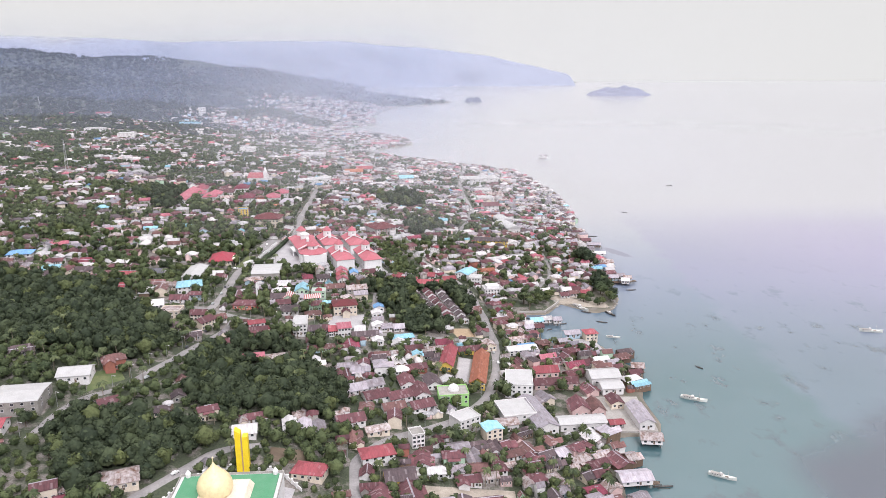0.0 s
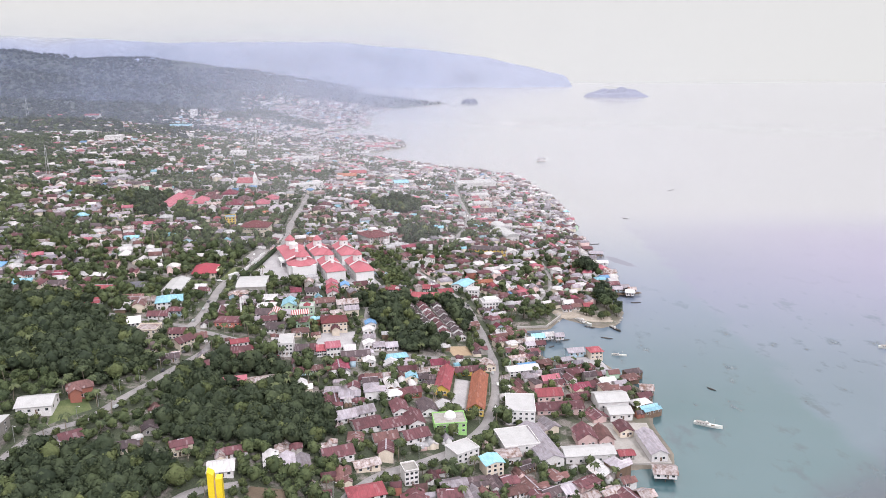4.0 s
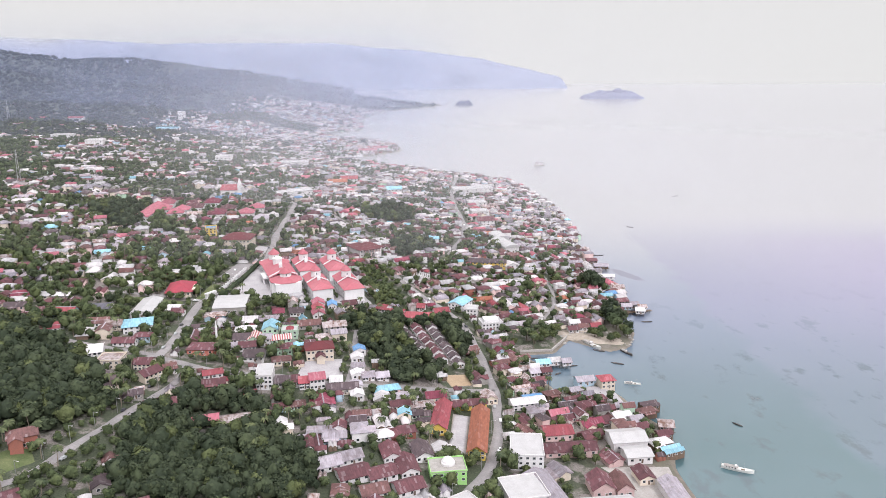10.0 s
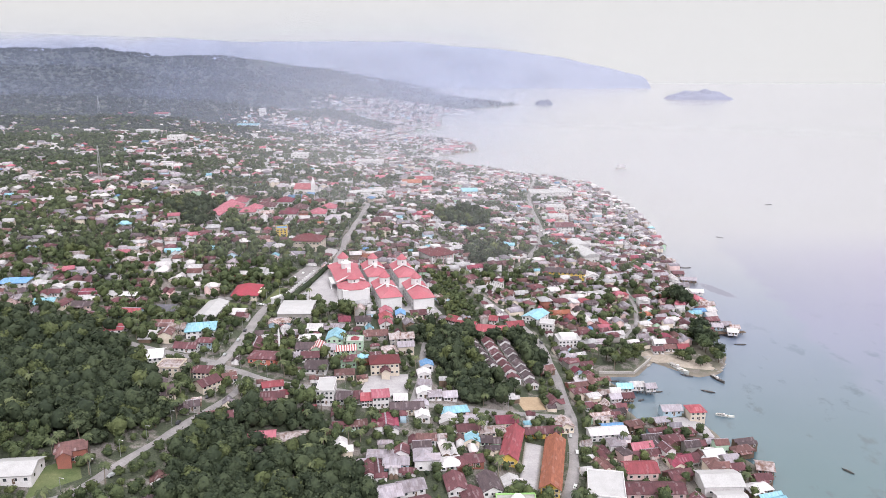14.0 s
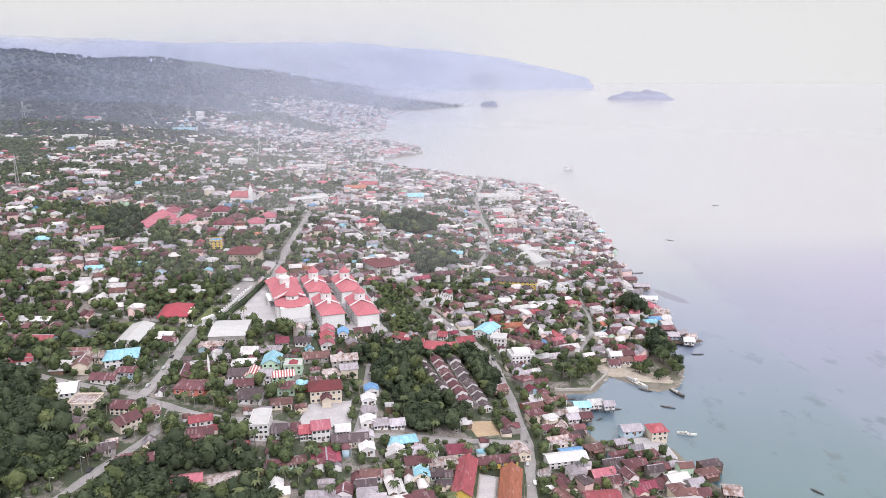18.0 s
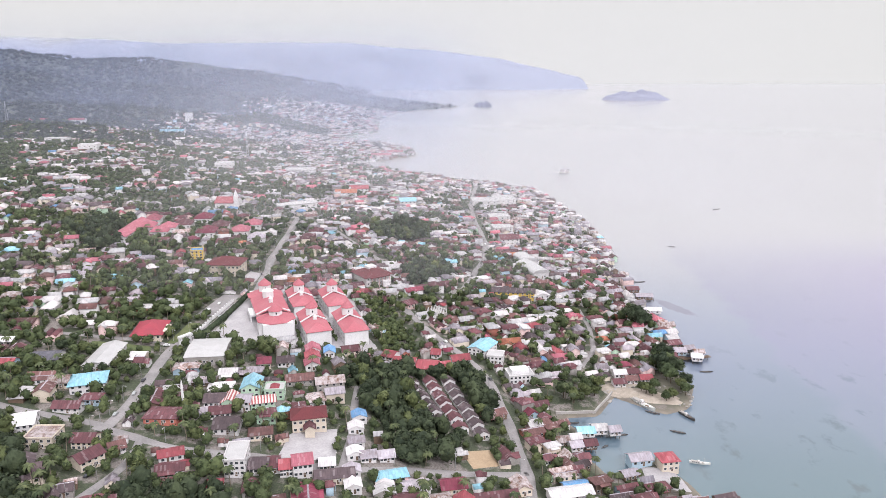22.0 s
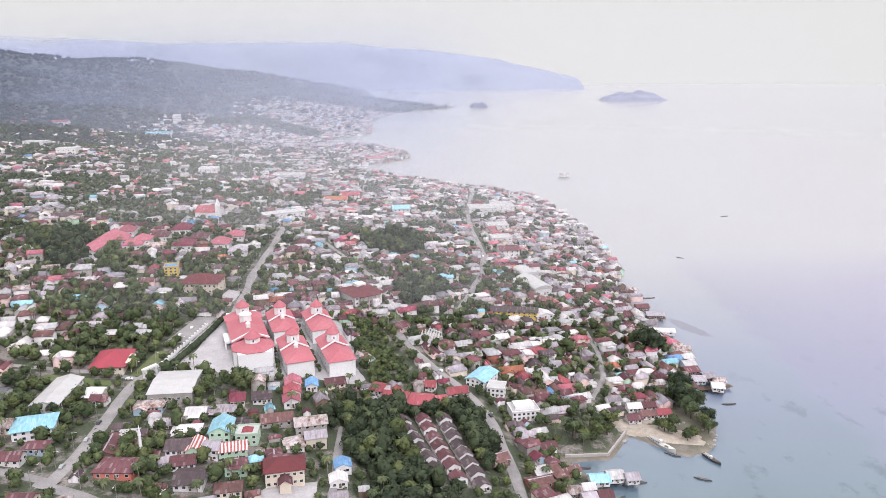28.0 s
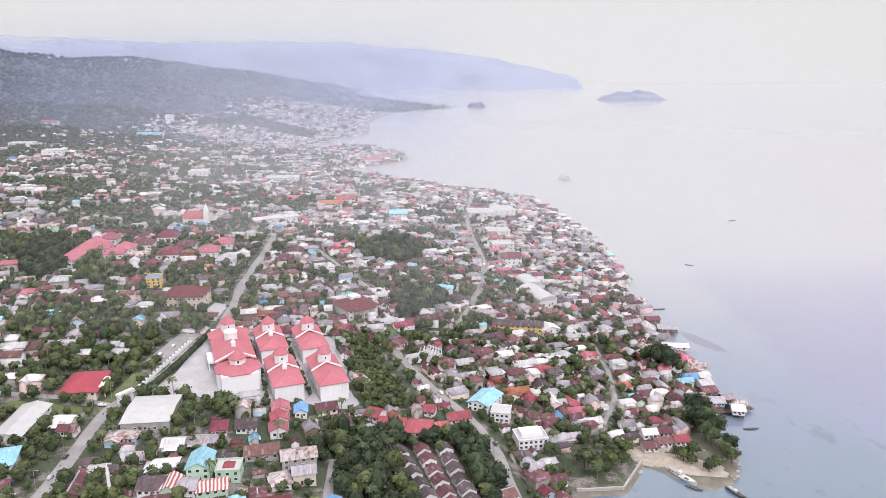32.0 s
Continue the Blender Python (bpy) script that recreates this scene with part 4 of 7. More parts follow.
def house(x, y, k, turn, roof, wall, size=1.0, detail=2, z=None, group="houses of the town"):
    """A town house: walls with roof, windows and door as parts."""
    wm, rm, spots, door, w, d, h, _, _, cap = VARIANTS[k]
    z = hz(x, y) + 0.3 if z is None else z
    storeys = "two-storey" if h > 4 else "single-storey"
    ob = thing("house", wm, None, pose(x, y, z, 0, 0, turn) @ Matrix.Diagonal((size, size, 1, 1)),
               f"{storeys} {WALL_WORDS[wall]} house under a {ROOF_WORDS[roof]} roof", "house", group)
    wear(ob, WALL[wall])
    r = part("roof", rm, None, ob)
    wear(r, ROOF[roof])
    if k % 2 == 0 and roof in ("maroon", "brown", "dark", "rust", "red", "plum"):
        part("ridge_cap", cap, None, ob)
    if detail > 1:
        for sx, sy, sz, a in spots[:detail + 1]:
            part("window", WINDOW, None, ob).matrix_local = pose(sx, sy, sz, 0, 0, a)
        part("door", DOOR, None, ob).matrix_local = pose(door[0], door[1], 0, 0, 0, 0)
    return ob


# ---- trees ----
def blob(cx, cy, cz, rx, rz, seed, sub=1):
    """A lumpy clump of leaves."""
    bm = bmesh.new()
    bmesh.ops.create_icosphere(bm, subdivisions=sub, radius=1)
    s = Shape()
    v = []
    for p in bm.verts:
        k = 1 + 0.34 * noise.noise(p.co * 1.7 + Vector((seed, seed * 2, 0))) + 0.22 * noise.noise(p.co * 4.3 + Vector((0, seed, seed)))
        v.append((cx + p.co.x * rx * k, cy + p.co.y * rx * k, cz + p.co.z * rz * k))
    s.add(v, [tuple(q.index for q in f.verts) for f in bm.faces])
    bm.free()
    return s


def crown(seed, rad, base, top, clumps, leaves, leaf, sub=1):
    """A broad crown: one large clump, lesser ones on its flanks, sprays of leaves that break the outline."""
    rnd = random.Random(seed)
    s = Shape()
    mid, half = (base + top) / 2, (top - base) / 2
    spots = [((0, 0, mid), rad * 0.72, half * 0.78)]
    for i in range(clumps - 1):
        a = 2.4 * i + rnd.uniform(-0.5, 0.5)
        u = rnd.uniform(-0.5, 0.75)
        r = rad * 0.66 * math.sqrt(max(0.05, 1 - u * u)) * rnd.uniform(0.75, 1.05)
        q = rad * rnd.uniform(0.30, 0.46)
        spots.append(((r * math.cos(a), r * math.sin(a), mid + u * half * 0.72), q, q * rnd.uniform(0.6, 0.85)))
    for i, (c, q, qz) in enumerate(spots):
        s.join(blob(*c, q, qz, seed * 3.1 + i, sub))
    for i in range(leaves):
        c, q, qz = rnd.choice(spots)
        n = Vector((rnd.gauss(0, 1), rnd.gauss(0, 1), rnd.gauss(0.45, 1))).normalized()
        p = Vector(c) + Vector((n.x * q, n.y * q, n.z * qz)) * rnd.uniform(0.88, 1.32)
        tilt = (n + Vector((rnd.gauss(0, 0.55), rnd.gauss(0, 0.55), rnd.gauss(0.2, 0.55)))).normalized()
        t = tilt.orthogonal().normalized()
        t.rotate(Matrix.Rotation(rnd.uniform(0, 6.28), 3, tilt))
        bt = tilt.cross(t)
        l, w = leaf * rnd.uniform(0.6, 1.35), leaf * rnd.uniform(0.45, 0.85)
        s.add([p - t * l, p - bt * w + tilt * 0.2 * w, p + t * l - tilt * 0.3 * l, p + bt * w], [(0, 1, 2, 3)])
    return s


def trunk(height, r, seed, limbs=4):
    rnd = random.Random(seed)
    s = Shape().ring(0, 0, [(r * 1.35, -1.0), (r, 0.5), (r * 0.8, height * 0.55), (r * 0.4, height)], 7)
    for i in range(limbs):
        a, z0 = rnd.uniform(0, 6.28), height * rnd.uniform(0.45, 0.75)
        o = Vector((0, 0, z0))
        e = o + Vector((math.cos(a), math.sin(a), 0.9)) * height * 0.35
        side = Vector((-math.sin(a), math.cos(a), 0)) * r * 0.4
        up = Vector((0, 0, r * 0.4))
        s.add([o + side, o + up, o - side, o - up, e + side * 0.3, e + up * 0.3, e - side * 0.3, e - up * 0.3],
              [(0, 1, 5, 4), (1, 2, 6, 5), (2, 3, 7, 6), (3, 0, 4, 7), (4, 5, 6, 7)])
    return s


def palm_crown(seed, height, fronds=15, length=3.4):
    rnd = random.Random(seed)
    s = Shape()
    for i in range(fronds):
        a = 2 * math.pi * i / fronds + rnd.uniform(-0.2, 0.2)
        lift, l = rnd.uniform(0.1, 0.95), length * rnd.uniform(0.8, 1.15)
        out, side = Vector((math.cos(a), math.sin(a), 0)), Vector((-math.sin(a), math.cos(a), 0))
        v = []
        for j in range(6):
            u = j / 5
            p = out * l * u * (1 - 0.18 * u * u) + Vector((0, 0, height + l * (lift * u - (0.55 + lift * 0.7) * u * u)))
            w = 0.62 * math.sin(math.pi * min(1, u * 0.86 + 0.12)) + 0.04
            v += [p + side * w - Vector((0, 0, w * 0.55)), p, p - side * w - Vector((0, 0, w * 0.55))]
        f = [(3 * j + k, 3 * j + k + 1, 3 * j + k + 4, 3 * j + k + 3) for j in range(5) for k in range(2)]
        s.add(v, f)
    return s


def palm_trunk(height, seed):
    rnd = random.Random(seed)
    bx, by = rnd.uniform(-0.8, 0.8), rnd.uniform(-0.8, 0.8)
    s, n, v = Shape(), 7, []
    for j in range(6):
        u = j / 5
        r = 0.24 - 0.11 * u
        for i in range(n):
            v.append((bx * (u * u - 1) + r * math.cos(2 * math.pi * i / n), by * (u * u - 1) + r * math.sin(2 * math.pi * i / n), -1 + (height + 1) * u))
    return s.add(v, [(j * n + i, j * n + (i + 1) % n, (j + 1) * n + (i + 1) % n, (j + 1) * n + i) for j in range(5) for i in range(n)])


TREES = []   # trunk mesh, crown mesh, words
for k, (h, rad, mat, words) in enumerate(((9, 4.2, LEAFMID, "spreading green broadleaf tree"), (7, 3.3, LEAFMID, "round mid-green garden tree"), (11, 4.6, LEAF, "tall broad dark green tree"),
                                          (6, 2.8, LEAFLIGHT, "small yellow-green garden tree"), (8, 3.6, LEAFLIGHT, "light green leafy tree"), (12, 3.6, LEAF, "tall narrow dark tree"))):
    TREES.append((trunk(h * 0.75, 0.28, k).mesh("trunk", BARK), crown(k + 1, rad, h * 0.28, h, 8, 420, 0.46).mesh("crown", mat), words))
PALMS = [(palm_trunk(h, k).mesh("trunk", PALMBARK), palm_crown(k, h).mesh("crown", FROND)) for k, h in enumerate((8.5, 10.5, 7.0))]


def tree(x, y, k, size=1.0, turn=0.0):
    tm, cm, words = TREES[k]
    ob = thing("tree", tm, None, pose(x, y, hz(x, y), 0, 0, turn) @ Matrix.Scale(size, 4), words + " among the houses", "tree", "trees of the town")
    part("crown", cm, None, ob)
    return ob


def palm(x, y, k, size=1.0, turn=0.0):
    tm, cm = PALMS[k]
    ob = thing("palm_tree", tm, None, pose(x, y, hz(x, y), 0, 0, turn) @ Matrix.Scale(size, 4), "coconut palm with drooping green fronds", "palm tree", "palms of the town")
    part("crown", cm, None, ob)
    return ob


# ---- landmarks ----
def facing(fl, fr, depth):
    """Pose of a building from the two ends of its front: origin at its middle on the ground, front towards -y of its own."""
    (ax, ay), (bx, by) = fl, fr
    w, turn = math.hypot(bx - ax, by - ay), math.atan2(by - ay, bx - ax)
    x = (ax + bx) / 2 - math.sin(turn) * depth / 2
    y = (ay + by) / 2 + math.cos(turn) * depth / 2
    return x, y, w, turn


def flat_roof(w, d, h):
    return Shape().box(-w / 2 - 0.2, -d / 2 - 0.2, h, w / 2 + 0.2, d / 2 + 0.2, h + 0.25)


def parapet(w, d, h, rim=0.6):
    s = Shape()
    x, y, t = w / 2 + 0.2, d / 2 + 0.2, 0.25
    v = [(sx * a, sy * b, z) for z in (h + 0.25, h + 0.25 + rim) for a, b in ((x, y), (x - t, y - t)) for sx, sy in ((-1, -1), (1, -1), (1, 1), (-1, 1))]
    f = []
    for i in range(4):
        j = (i + 1) % 4
        f += [(i, j, 8 + j, 8 + i), (4 + j, 4 + i, 12 + i, 12 + j), (8 + i, 8 + j, 12 + j, 12 + i)]
    return s.add(v, f)


def building(name, fl, fr, depth, h, roof, roofmat, wallmat, label, category, rise=2.5, floors=1, bays=4, along=False, z=None, sides=True, over=0.7, window=None):
    """A larger building: walls, roof, a window in each bay of each floor, a door."""
    x, y, w, turn = facing(fl, fr, depth)
    h = h * 0.74
    reserve(x, y, w + 1, depth + 1, turn)
    z = hz(x, y) + 0.2 if z is None else z
    at = Matrix.Translation((x, y, z)) @ Matrix.Rotation(turn, 4, "Z")
    if roof == "gable":
        if along:
            walls = Shape().join(gable_walls(depth, w, h, rise), at=pose(0, 0, 0, 0, 0, 90))
            top = Shape().join(gable_roof(depth, w, h, rise, over), at=pose(0, 0, 0, 0, 0, 90))
        else:
            walls, top = gable_walls(w, depth, h, rise), gable_roof(w, depth, h, rise, over)
    elif roof == "hip":
        walls = Shape().box(-w / 2, -depth / 2, -2.5, w / 2, depth / 2, h)
        top = hip_roof(w, depth, h, rise, over) if w >= depth else Shape().join(hip_roof(depth, w, h, rise, over), at=pose(0, 0, 0, 0, 0, 90))
    elif roof == "arch":
        walls = Shape().box(-w / 2, -depth / 2, -2.5, w / 2, depth / 2, h)
        top, n = Shape(), 12
        v = [((w / 2 + over) * -math.cos(math.pi * i / n), yy, h - 0.2 + rise * math.sin(math.pi * i / n)) for yy in (-depth / 2 - over, depth / 2 + over) for i in range(n + 1)]
        top.add(v, [(i, i + 1, n + 2 + i, n + 1 + i) for i in range(n)] + [tuple(range(n, -1, -1)), tuple(range(n + 1, 2 * n + 2)), (0, n + 1, 2 * n + 1, n)])
    else:
        walls, top = Shape().box(-w / 2, -depth / 2, -2.5, w / 2, depth / 2, h), flat_roof(w, depth, h)
    ob = thing(name, walls, wallmat, at, label, category)
    part("roof", top, roofmat, ob)
    if roof == "flat":
        part("parapet", parapet(w, depth, h), wallmat, ob)
    storey = h / floors
    wm = window or WINDOW
    for f in range(floors):
        zz = storey * f + min(1.7, storey * 0.55)
        for i in range(bays):
            part("window", wm, None, ob).matrix_local = pose(w * ((i + 0.5) / bays - 0.5), -depth / 2, zz)
        if sides:
            n = max(2, int(bays * depth / w * 0.6))
            n = min(n, 7)
            for i in range(n):
                part("window", wm, None, ob).matrix_local = pose(w / 2, depth * ((i + 0.5) / n - 0.5), zz, 0, 0, 90)
    part("door", DOOR, None, ob).matrix_local = pose(w * 0.08, -depth / 2 - 0.02, 0)
    return ob


def cupola(parent, x, y, z, r, drum, cone, cap=True):
    c = part("cupola", Shape().ring(x, y, [(r, z), (r, z + drum)], 8, turn=math.pi / 8), PURE, parent, "white eight-sided lantern")
    for i in range(4):
        a = math.pi / 2 * i - math.pi / 2
        part("window", TALLWINDOW, None, c).matrix_local = pose(x + r * 0.93 * math.cos(a), y + r * 0.93 * math.sin(a), z + drum * 0.62, 0, 0, math.degrees(a) + 90) @ Matrix.Scale(0.7, 4)
    part("cupola_roof", Shape().ring(x, y, [(r * 1.16, z + drum - 0.1), (r * 1.12, z + drum + 0.2), (r * 0.62, z + drum + cone * 0.5), (0.08, z + drum + cone)], 8, turn=math.pi / 8), COMPLEX, c, "coral red pointed roof")
    return c


def vee(w, depth, z, rise, y, m=0.9):
    """White gable coping that stands proud of a roof."""
    s = Shape()
    x = w / 2 + 0.9
    v = [(-x, y, z - 0.4), (0, y, z + rise), (x, y, z - 0.4), (x, y, z + 0.35), (0, y, z + rise + 0.7), (-x, y, z + 0.35)]
    v += [(a, b + m, c) for a, b, c in v]
    return s.add(v, [(0, 1, 4, 5), (1, 2, 3, 4), (11, 10, 7, 6), (10, 9, 8, 7), (5, 4, 10, 11), (4, 3, 9, 10), (0, 5, 11, 6), (3, 2, 8, 9), (2, 1, 7, 8), (1, 0, 6, 7)])


def complex_block(fl, fr, depth, h, front_drum, z):
    x, y, w, turn = facing(fl, fr, depth)
    reserve(x, y, w + 2, depth + 2, turn)
    at = Matrix.Translation((x, y, z)) @ Matrix.Rotation(turn, 4, "Z")
    ob = thing("government_block", Shape().box(-w / 2, -depth / 2, -2.5, w / 2, depth / 2, h), PURE, at,
               "white three-storey block with a coral red roof and lantern", "building", "blocks of the government complex")
    d1 = depth * 0.52
    front = Shape().join(hip_roof(d1 + 9, w, h, 3.4, 0.8), at=pose(0, -depth / 2 + d1 / 2 + 4.5, 0, 0, 0, 90))
    back = Shape().join(gable_roof(depth - d1 - 1, w, h + 0.8, 3.3, 0.8), at=pose(0, d1 / 2 + 0.3, 0, 0, 0, 90))
    part("front_roof", front, COMPLEX, ob)
    part("rear_roof", back, COMPLEX, ob)
    part("gable_coping", vee(w, depth, h + 0.5, 3.6, -depth / 2 + d1 - 0.4), PURE, ob, "white gable coping across the roof")
    part("cornice", Shape().box(-w / 2 - 0.35, -depth / 2 - 0.35, h - 0.55, w / 2 + 0.35, depth / 2 + 0.35, h - 0.2), PURE, ob)
    cupola(ob, 0, -depth / 2 + d1 + 5.2, h + 2.2, 3.6, 5.6, 3.9)
    if front_drum:
        part("chimney", Shape().ring(0, -depth / 2 + d1 * 0.72, [(1.2, h + 1), (1.2, h + 4.6), (1.4, h + 4.7), (0.2, h + 6.2)], 10), PURE, ob, "round white roof vent")
    for f in range(3):
        for i in range(5):
            for sgn in (1, -1):
                part("window", TALLWINDOW, None, ob).matrix_local = pose(sgn * w / 2, depth * ((i + 0.5) / 5 - 0.5), 1.6 + f * 2.9, 0, 0, 90 * sgn)
    for i in range(3):
        part("pilaster", Shape().box(w * (0.5 - 0.10 * i) - 0.35, -depth / 2 - 0.25, -2.5, w * (0.5 - 0.10 * i) - 0.05, -depth / 2, h - 0.6), PURE, ob)
    return ob


T21 = (math.cos(radians(21)), math.sin(radians(21)))


def along(p, across, back):
    return (p[0] + T21[0] * across - T21[1] * back, p[1] + T21[1] * across + T21[0] * back)


B2, B3 = (-88.1, 575.5), (-66.8, 580.5)
complex_block(B2, along(B2, 14.2, 0), 35, 9.0, True, 21.5)
complex_block(B3, along(B3, 14.2, 0), 35, 9.0, False, 20.0)
complex_block(along(B2, -0.3, 45), along(B2, 13.9, 45), 33, 9.0, True, 23.3)
complex_block(along(B3, -0.3, 45), along(B3, 13.9, 45), 33, 9.0, False, 22.0)

# the long main block with two lanterns and a white dome between them
BM = (-115, 580)
x, y, w, turn = facing(BM, along(BM, 18, 0), 72)
reserve(x, y, 26, 74, turn)
main = thing("government_block", Shape().box(-9, -36, -2.5, 9, 36, 9.5), PURE, Matrix.Translation((x, y, 23.6)) @ Matrix.Rotation(turn, 4, "Z"),
             "long white main block with red roofs, two lanterns and white dome", "building", "blocks of the government complex")
part("front_roof", Shape().ring(0, -25, [(12.2, 9.4), (12.2, 9.8), (4.2, 12.2)], 8, turn=math.pi / 8), COMPLEX, main)
part("front_wing", Shape().ring(0, -25, [(11.6, -2.5), (11.6, 9.5)], 8, turn=math.pi / 8), PURE, main)
cupola(main, 0, -25, 11.4, 4.2, 3.6, 3.9)
part("middle_roof", Shape().join(gable_roof(34, 19, 9.6, 3.8, 1.0), at=pose(0, 1, 0, 0, 0, 90)), COMPLEX, main)
part("gable_coping", vee(19, 34, 9.8, 4.0, -15.5), PURE, main)
part("dome_drum", Shape().ring(0, -5, [(1.3, 12.0), (1.3, 15.6), (1.5, 15.8), (0.3, 17.0)], 12), PURE, main)
part("white_drum", Shape().ring(0, 9, [(3.6, 11.0), (3.6, 16.4), (3.9, 16.5), (3.9, 16.9), (2.2, 17.8), (0.2, 18.3)], 8, turn=math.pi / 8), PURE, main, "white eight-sided drum with a low white cap")
part("rear_roof", Shape().ring(0, 25, [(12.2, 9.4), (12.2, 9.8), (4.2, 12.2)], 8, turn=math.pi / 8), COMPLEX, main)
cupola(main, 0, 25, 11.4, 4.0, 5.2, 4.2)
port = part("portico", Shape().box(-13.5, -8, 6.2, -9, 6, 7.4), PURE, main, "white flat-roofed entrance porch")
for yy in (-7.2, -2.5, 1.5, 5.2):
    part("column", Shape().ring(-13.0, yy, [(0.45, -2.5), (0.38, 6.2)], 8), PURE, port)
for f in range(3):
    for i in range(12):
        for sgn in (1, -1):
            part("window", TALLWINDOW, None, main).matrix_local = pose(sgn * 9, 66 * ((i + 0.5) / 12 - 0.5), 1.6 + 2.9 * f, 0, 0, 90 * sgn)
for i in range(2):
    part("window", TALLWINDOW, None, main).matrix_local = pose(-0.7 + 1.4 * i, -36.05 + 0.33, 5.5)

patch("yard_complex", [(-152, 572), (-44, 576), (-73, 666), (-143, 652)], YARDMAT, 0.5, "pale concrete yard round the red-roofed complex")

# boundary wall with white piers, and a clipped hedge
def wall_line(name, pts, h, t, material, label, step=None, pier=None):
    s = Shape()
    for (ax, ay), (bx, by) in zip(pts, pts[1:]):
        n = max(1, int(math.hypot(bx - ax, by - ay) / 4))
        for i in range(n):
            p, q = (ax + (bx - ax) * i / n, ay + (by - ay) * i / n), (ax + (bx - ax) * (i + 1) / n, ay + (by - ay) * (i + 1) / n)
            nx, ny = -(q[1] - p[1]), q[0] - p[0]
            l = math.hypot(nx, ny)
            nx, ny = nx / l * t / 2, ny / l * t / 2
            v = [(p[0] + nx, p[1] + ny), (p[0] - nx, p[1] - ny), (q[0] - nx, q[1] - ny), (q[0] + nx, q[1] + ny)]
            z0, z1 = hz(*p), hz(*q)
            zz = (z0, z0, z1, z1)
            s.add([(a, b, c - 1) for (a, b), c in zip(v, zz)] + [(a, b, c + h) for (a, b), c in zip(v, zz)], [(0, 1, 2, 3), (7, 6, 5, 4), (4, 5, 1, 0), (5, 6, 2, 1), (6, 7, 3, 2), (7, 4, 0, 3)])
    ob = new(name, s.mesh(name, material))
    tagged(ob, label, "wall")
    if pier:
        pm = Shape().box(-0.4, -0.4, -1, 0.4, 0.4, h + 0.7).box(-0.5, -0.5, h + 0.7, 0.5, 0.5, h + 0.95).mesh("pier", PURE)
        for (ax, ay), (bx, by) in zip(pts, pts[1:]):
            n = max(1, int(math.hypot(bx - ax, by - ay) / pier))
            for i in range(n):
                px, py = ax + (bx - ax) * i / n, ay + (by - ay) * i / n
                part("pier", pm, None, ob).matrix_local = pose(px, py, hz(px, py))
    return ob


wall_line("boundary_wall", [(-156, 572), (-150, 640)], 1.6, 0.35, PURE, "white boundary wall with square piers beside the road", pier=3.6)
gate = thing("gate", Shape().box(-4, -0.8, -1, -2.6, 0.8, 4.6).box(2.6, -0.8, -1, 4, 0.8, 4.6).box(-4.4, -1, 4.6, 4.4, 1, 5.6), PURE, pose(-156.5, 566, hz(-156, 566), 0, 0, 60), "white concrete entrance gate with a flat lintel", "gate")
part("gate_leaf", Shape().box(-2.5, -0.1, 0, 2.5, 0.1, 2.6), STEEL, gate)


def hedge(pts, width, h, label):
    s, r2 = Shape(), random.Random(5)
    for (ax, ay), (bx, by) in zip(pts, pts[1:]):
        n = int(math.hypot(bx - ax, by - ay) / 0.9)
        for i in range(n):
            px, py = ax + (bx - ax) * i / n + r2.uniform(-0.3, 0.3), ay + (by - ay) * i / n + r2.uniform(-0.3, 0.3)
            s.join(blob(px, py, hz(px, py) + h * 0.45, width * 0.62, h * 0.62, i * 1.7))
    tagged(new("hedge", s.mesh("hedge", LEAF)), label, "hedge", kind="stuff")


hedge([(-151.5, 572), (-146.5, 610), (-143.5, 655)], 3.0, 3.2, "clipped dark green hedge along the yard wall")

# halls and public buildings
building("hall", (-147.5, 538.4), (-126.9, 541), 27, 6.0, "gable", HALLROOF, WALL["grey"], "large hall with a plain white low-pitched roof", "hall", 1.2, 1, 5, over=0.4)
rb = building("office", (-185, 562.5), (-169.8, 565), 22, 4.6, "hip", REDTILE, WALL["cream"], "cream-walled office under a broad red hipped roof", "office", 4.2, 1, 5, over=1.4)
part("porch_roof", Shape().box(6.9, -8, 3.6, 11, 4, 3.9), WALL["cream"], rb)
for yy in (-7.5, -3.5, 0, 3.5):
    part("column", Shape().ring(10.6, yy, [(0.25, -2), (0.22, 3.6)], 8), WALL["cream"], rb)
patch("lawn_office", [(-167, 560), (-160, 568), (-158, 600), (-165, 598)], LAWN, 0.4, "short grass lawn before the red-roofed office")
building("community_hall", (-183, 689), (-159, 688.5), 19, 10.0, "hip", TILED, WALL["cream"], "two-storey cream hall with a dark maroon hipped roof", "hall", 4.4, 2, 8, over=1.2)
patch("forecourt", [(-158, 684), (-147, 682), (-146, 704), (-156, 706)], YARDMAT, 0.4, "pale paved forecourt beside the hall")
ct = building("council_office", (-67, 692.8), (-50, 705), 22, 9.0, "hip", TILED, WALL["white"], "pink-white council office with dark red hipped roofs", "office", 4.6, 2, 7, over=1.6)
part("roof_well", Shape().box(-3.4, -2, 9.6, 3.4, 4.5, 11.9), WALL["white"], ct, "white raised roof light")
part("porch_roof", Shape().box(-8, -14.6, 6.3, 8, -10.9, 6.8), TILED, ct)
for i in range(6):
    part("column", Shape().box(-7.6 + i * 2.9, -14.4, -2.5, -7.0 + i * 2.9, -13.8, 6.3), WALL["pink"], ct)
patch("apron", [(-66, 676), (-47, 690), (-50, 698), (-68, 686)], tarmac("pink_paving", (0.46, 0.30, 0.30), (0.52, 0.38, 0.36)), 0.45, "pink paved forecourt with a green strip")
patch("lawn_council", [(-52, 672), (-36, 676), (-34, 692), (-45, 688)], LAWN, 0.45, "green lawn by the council office")
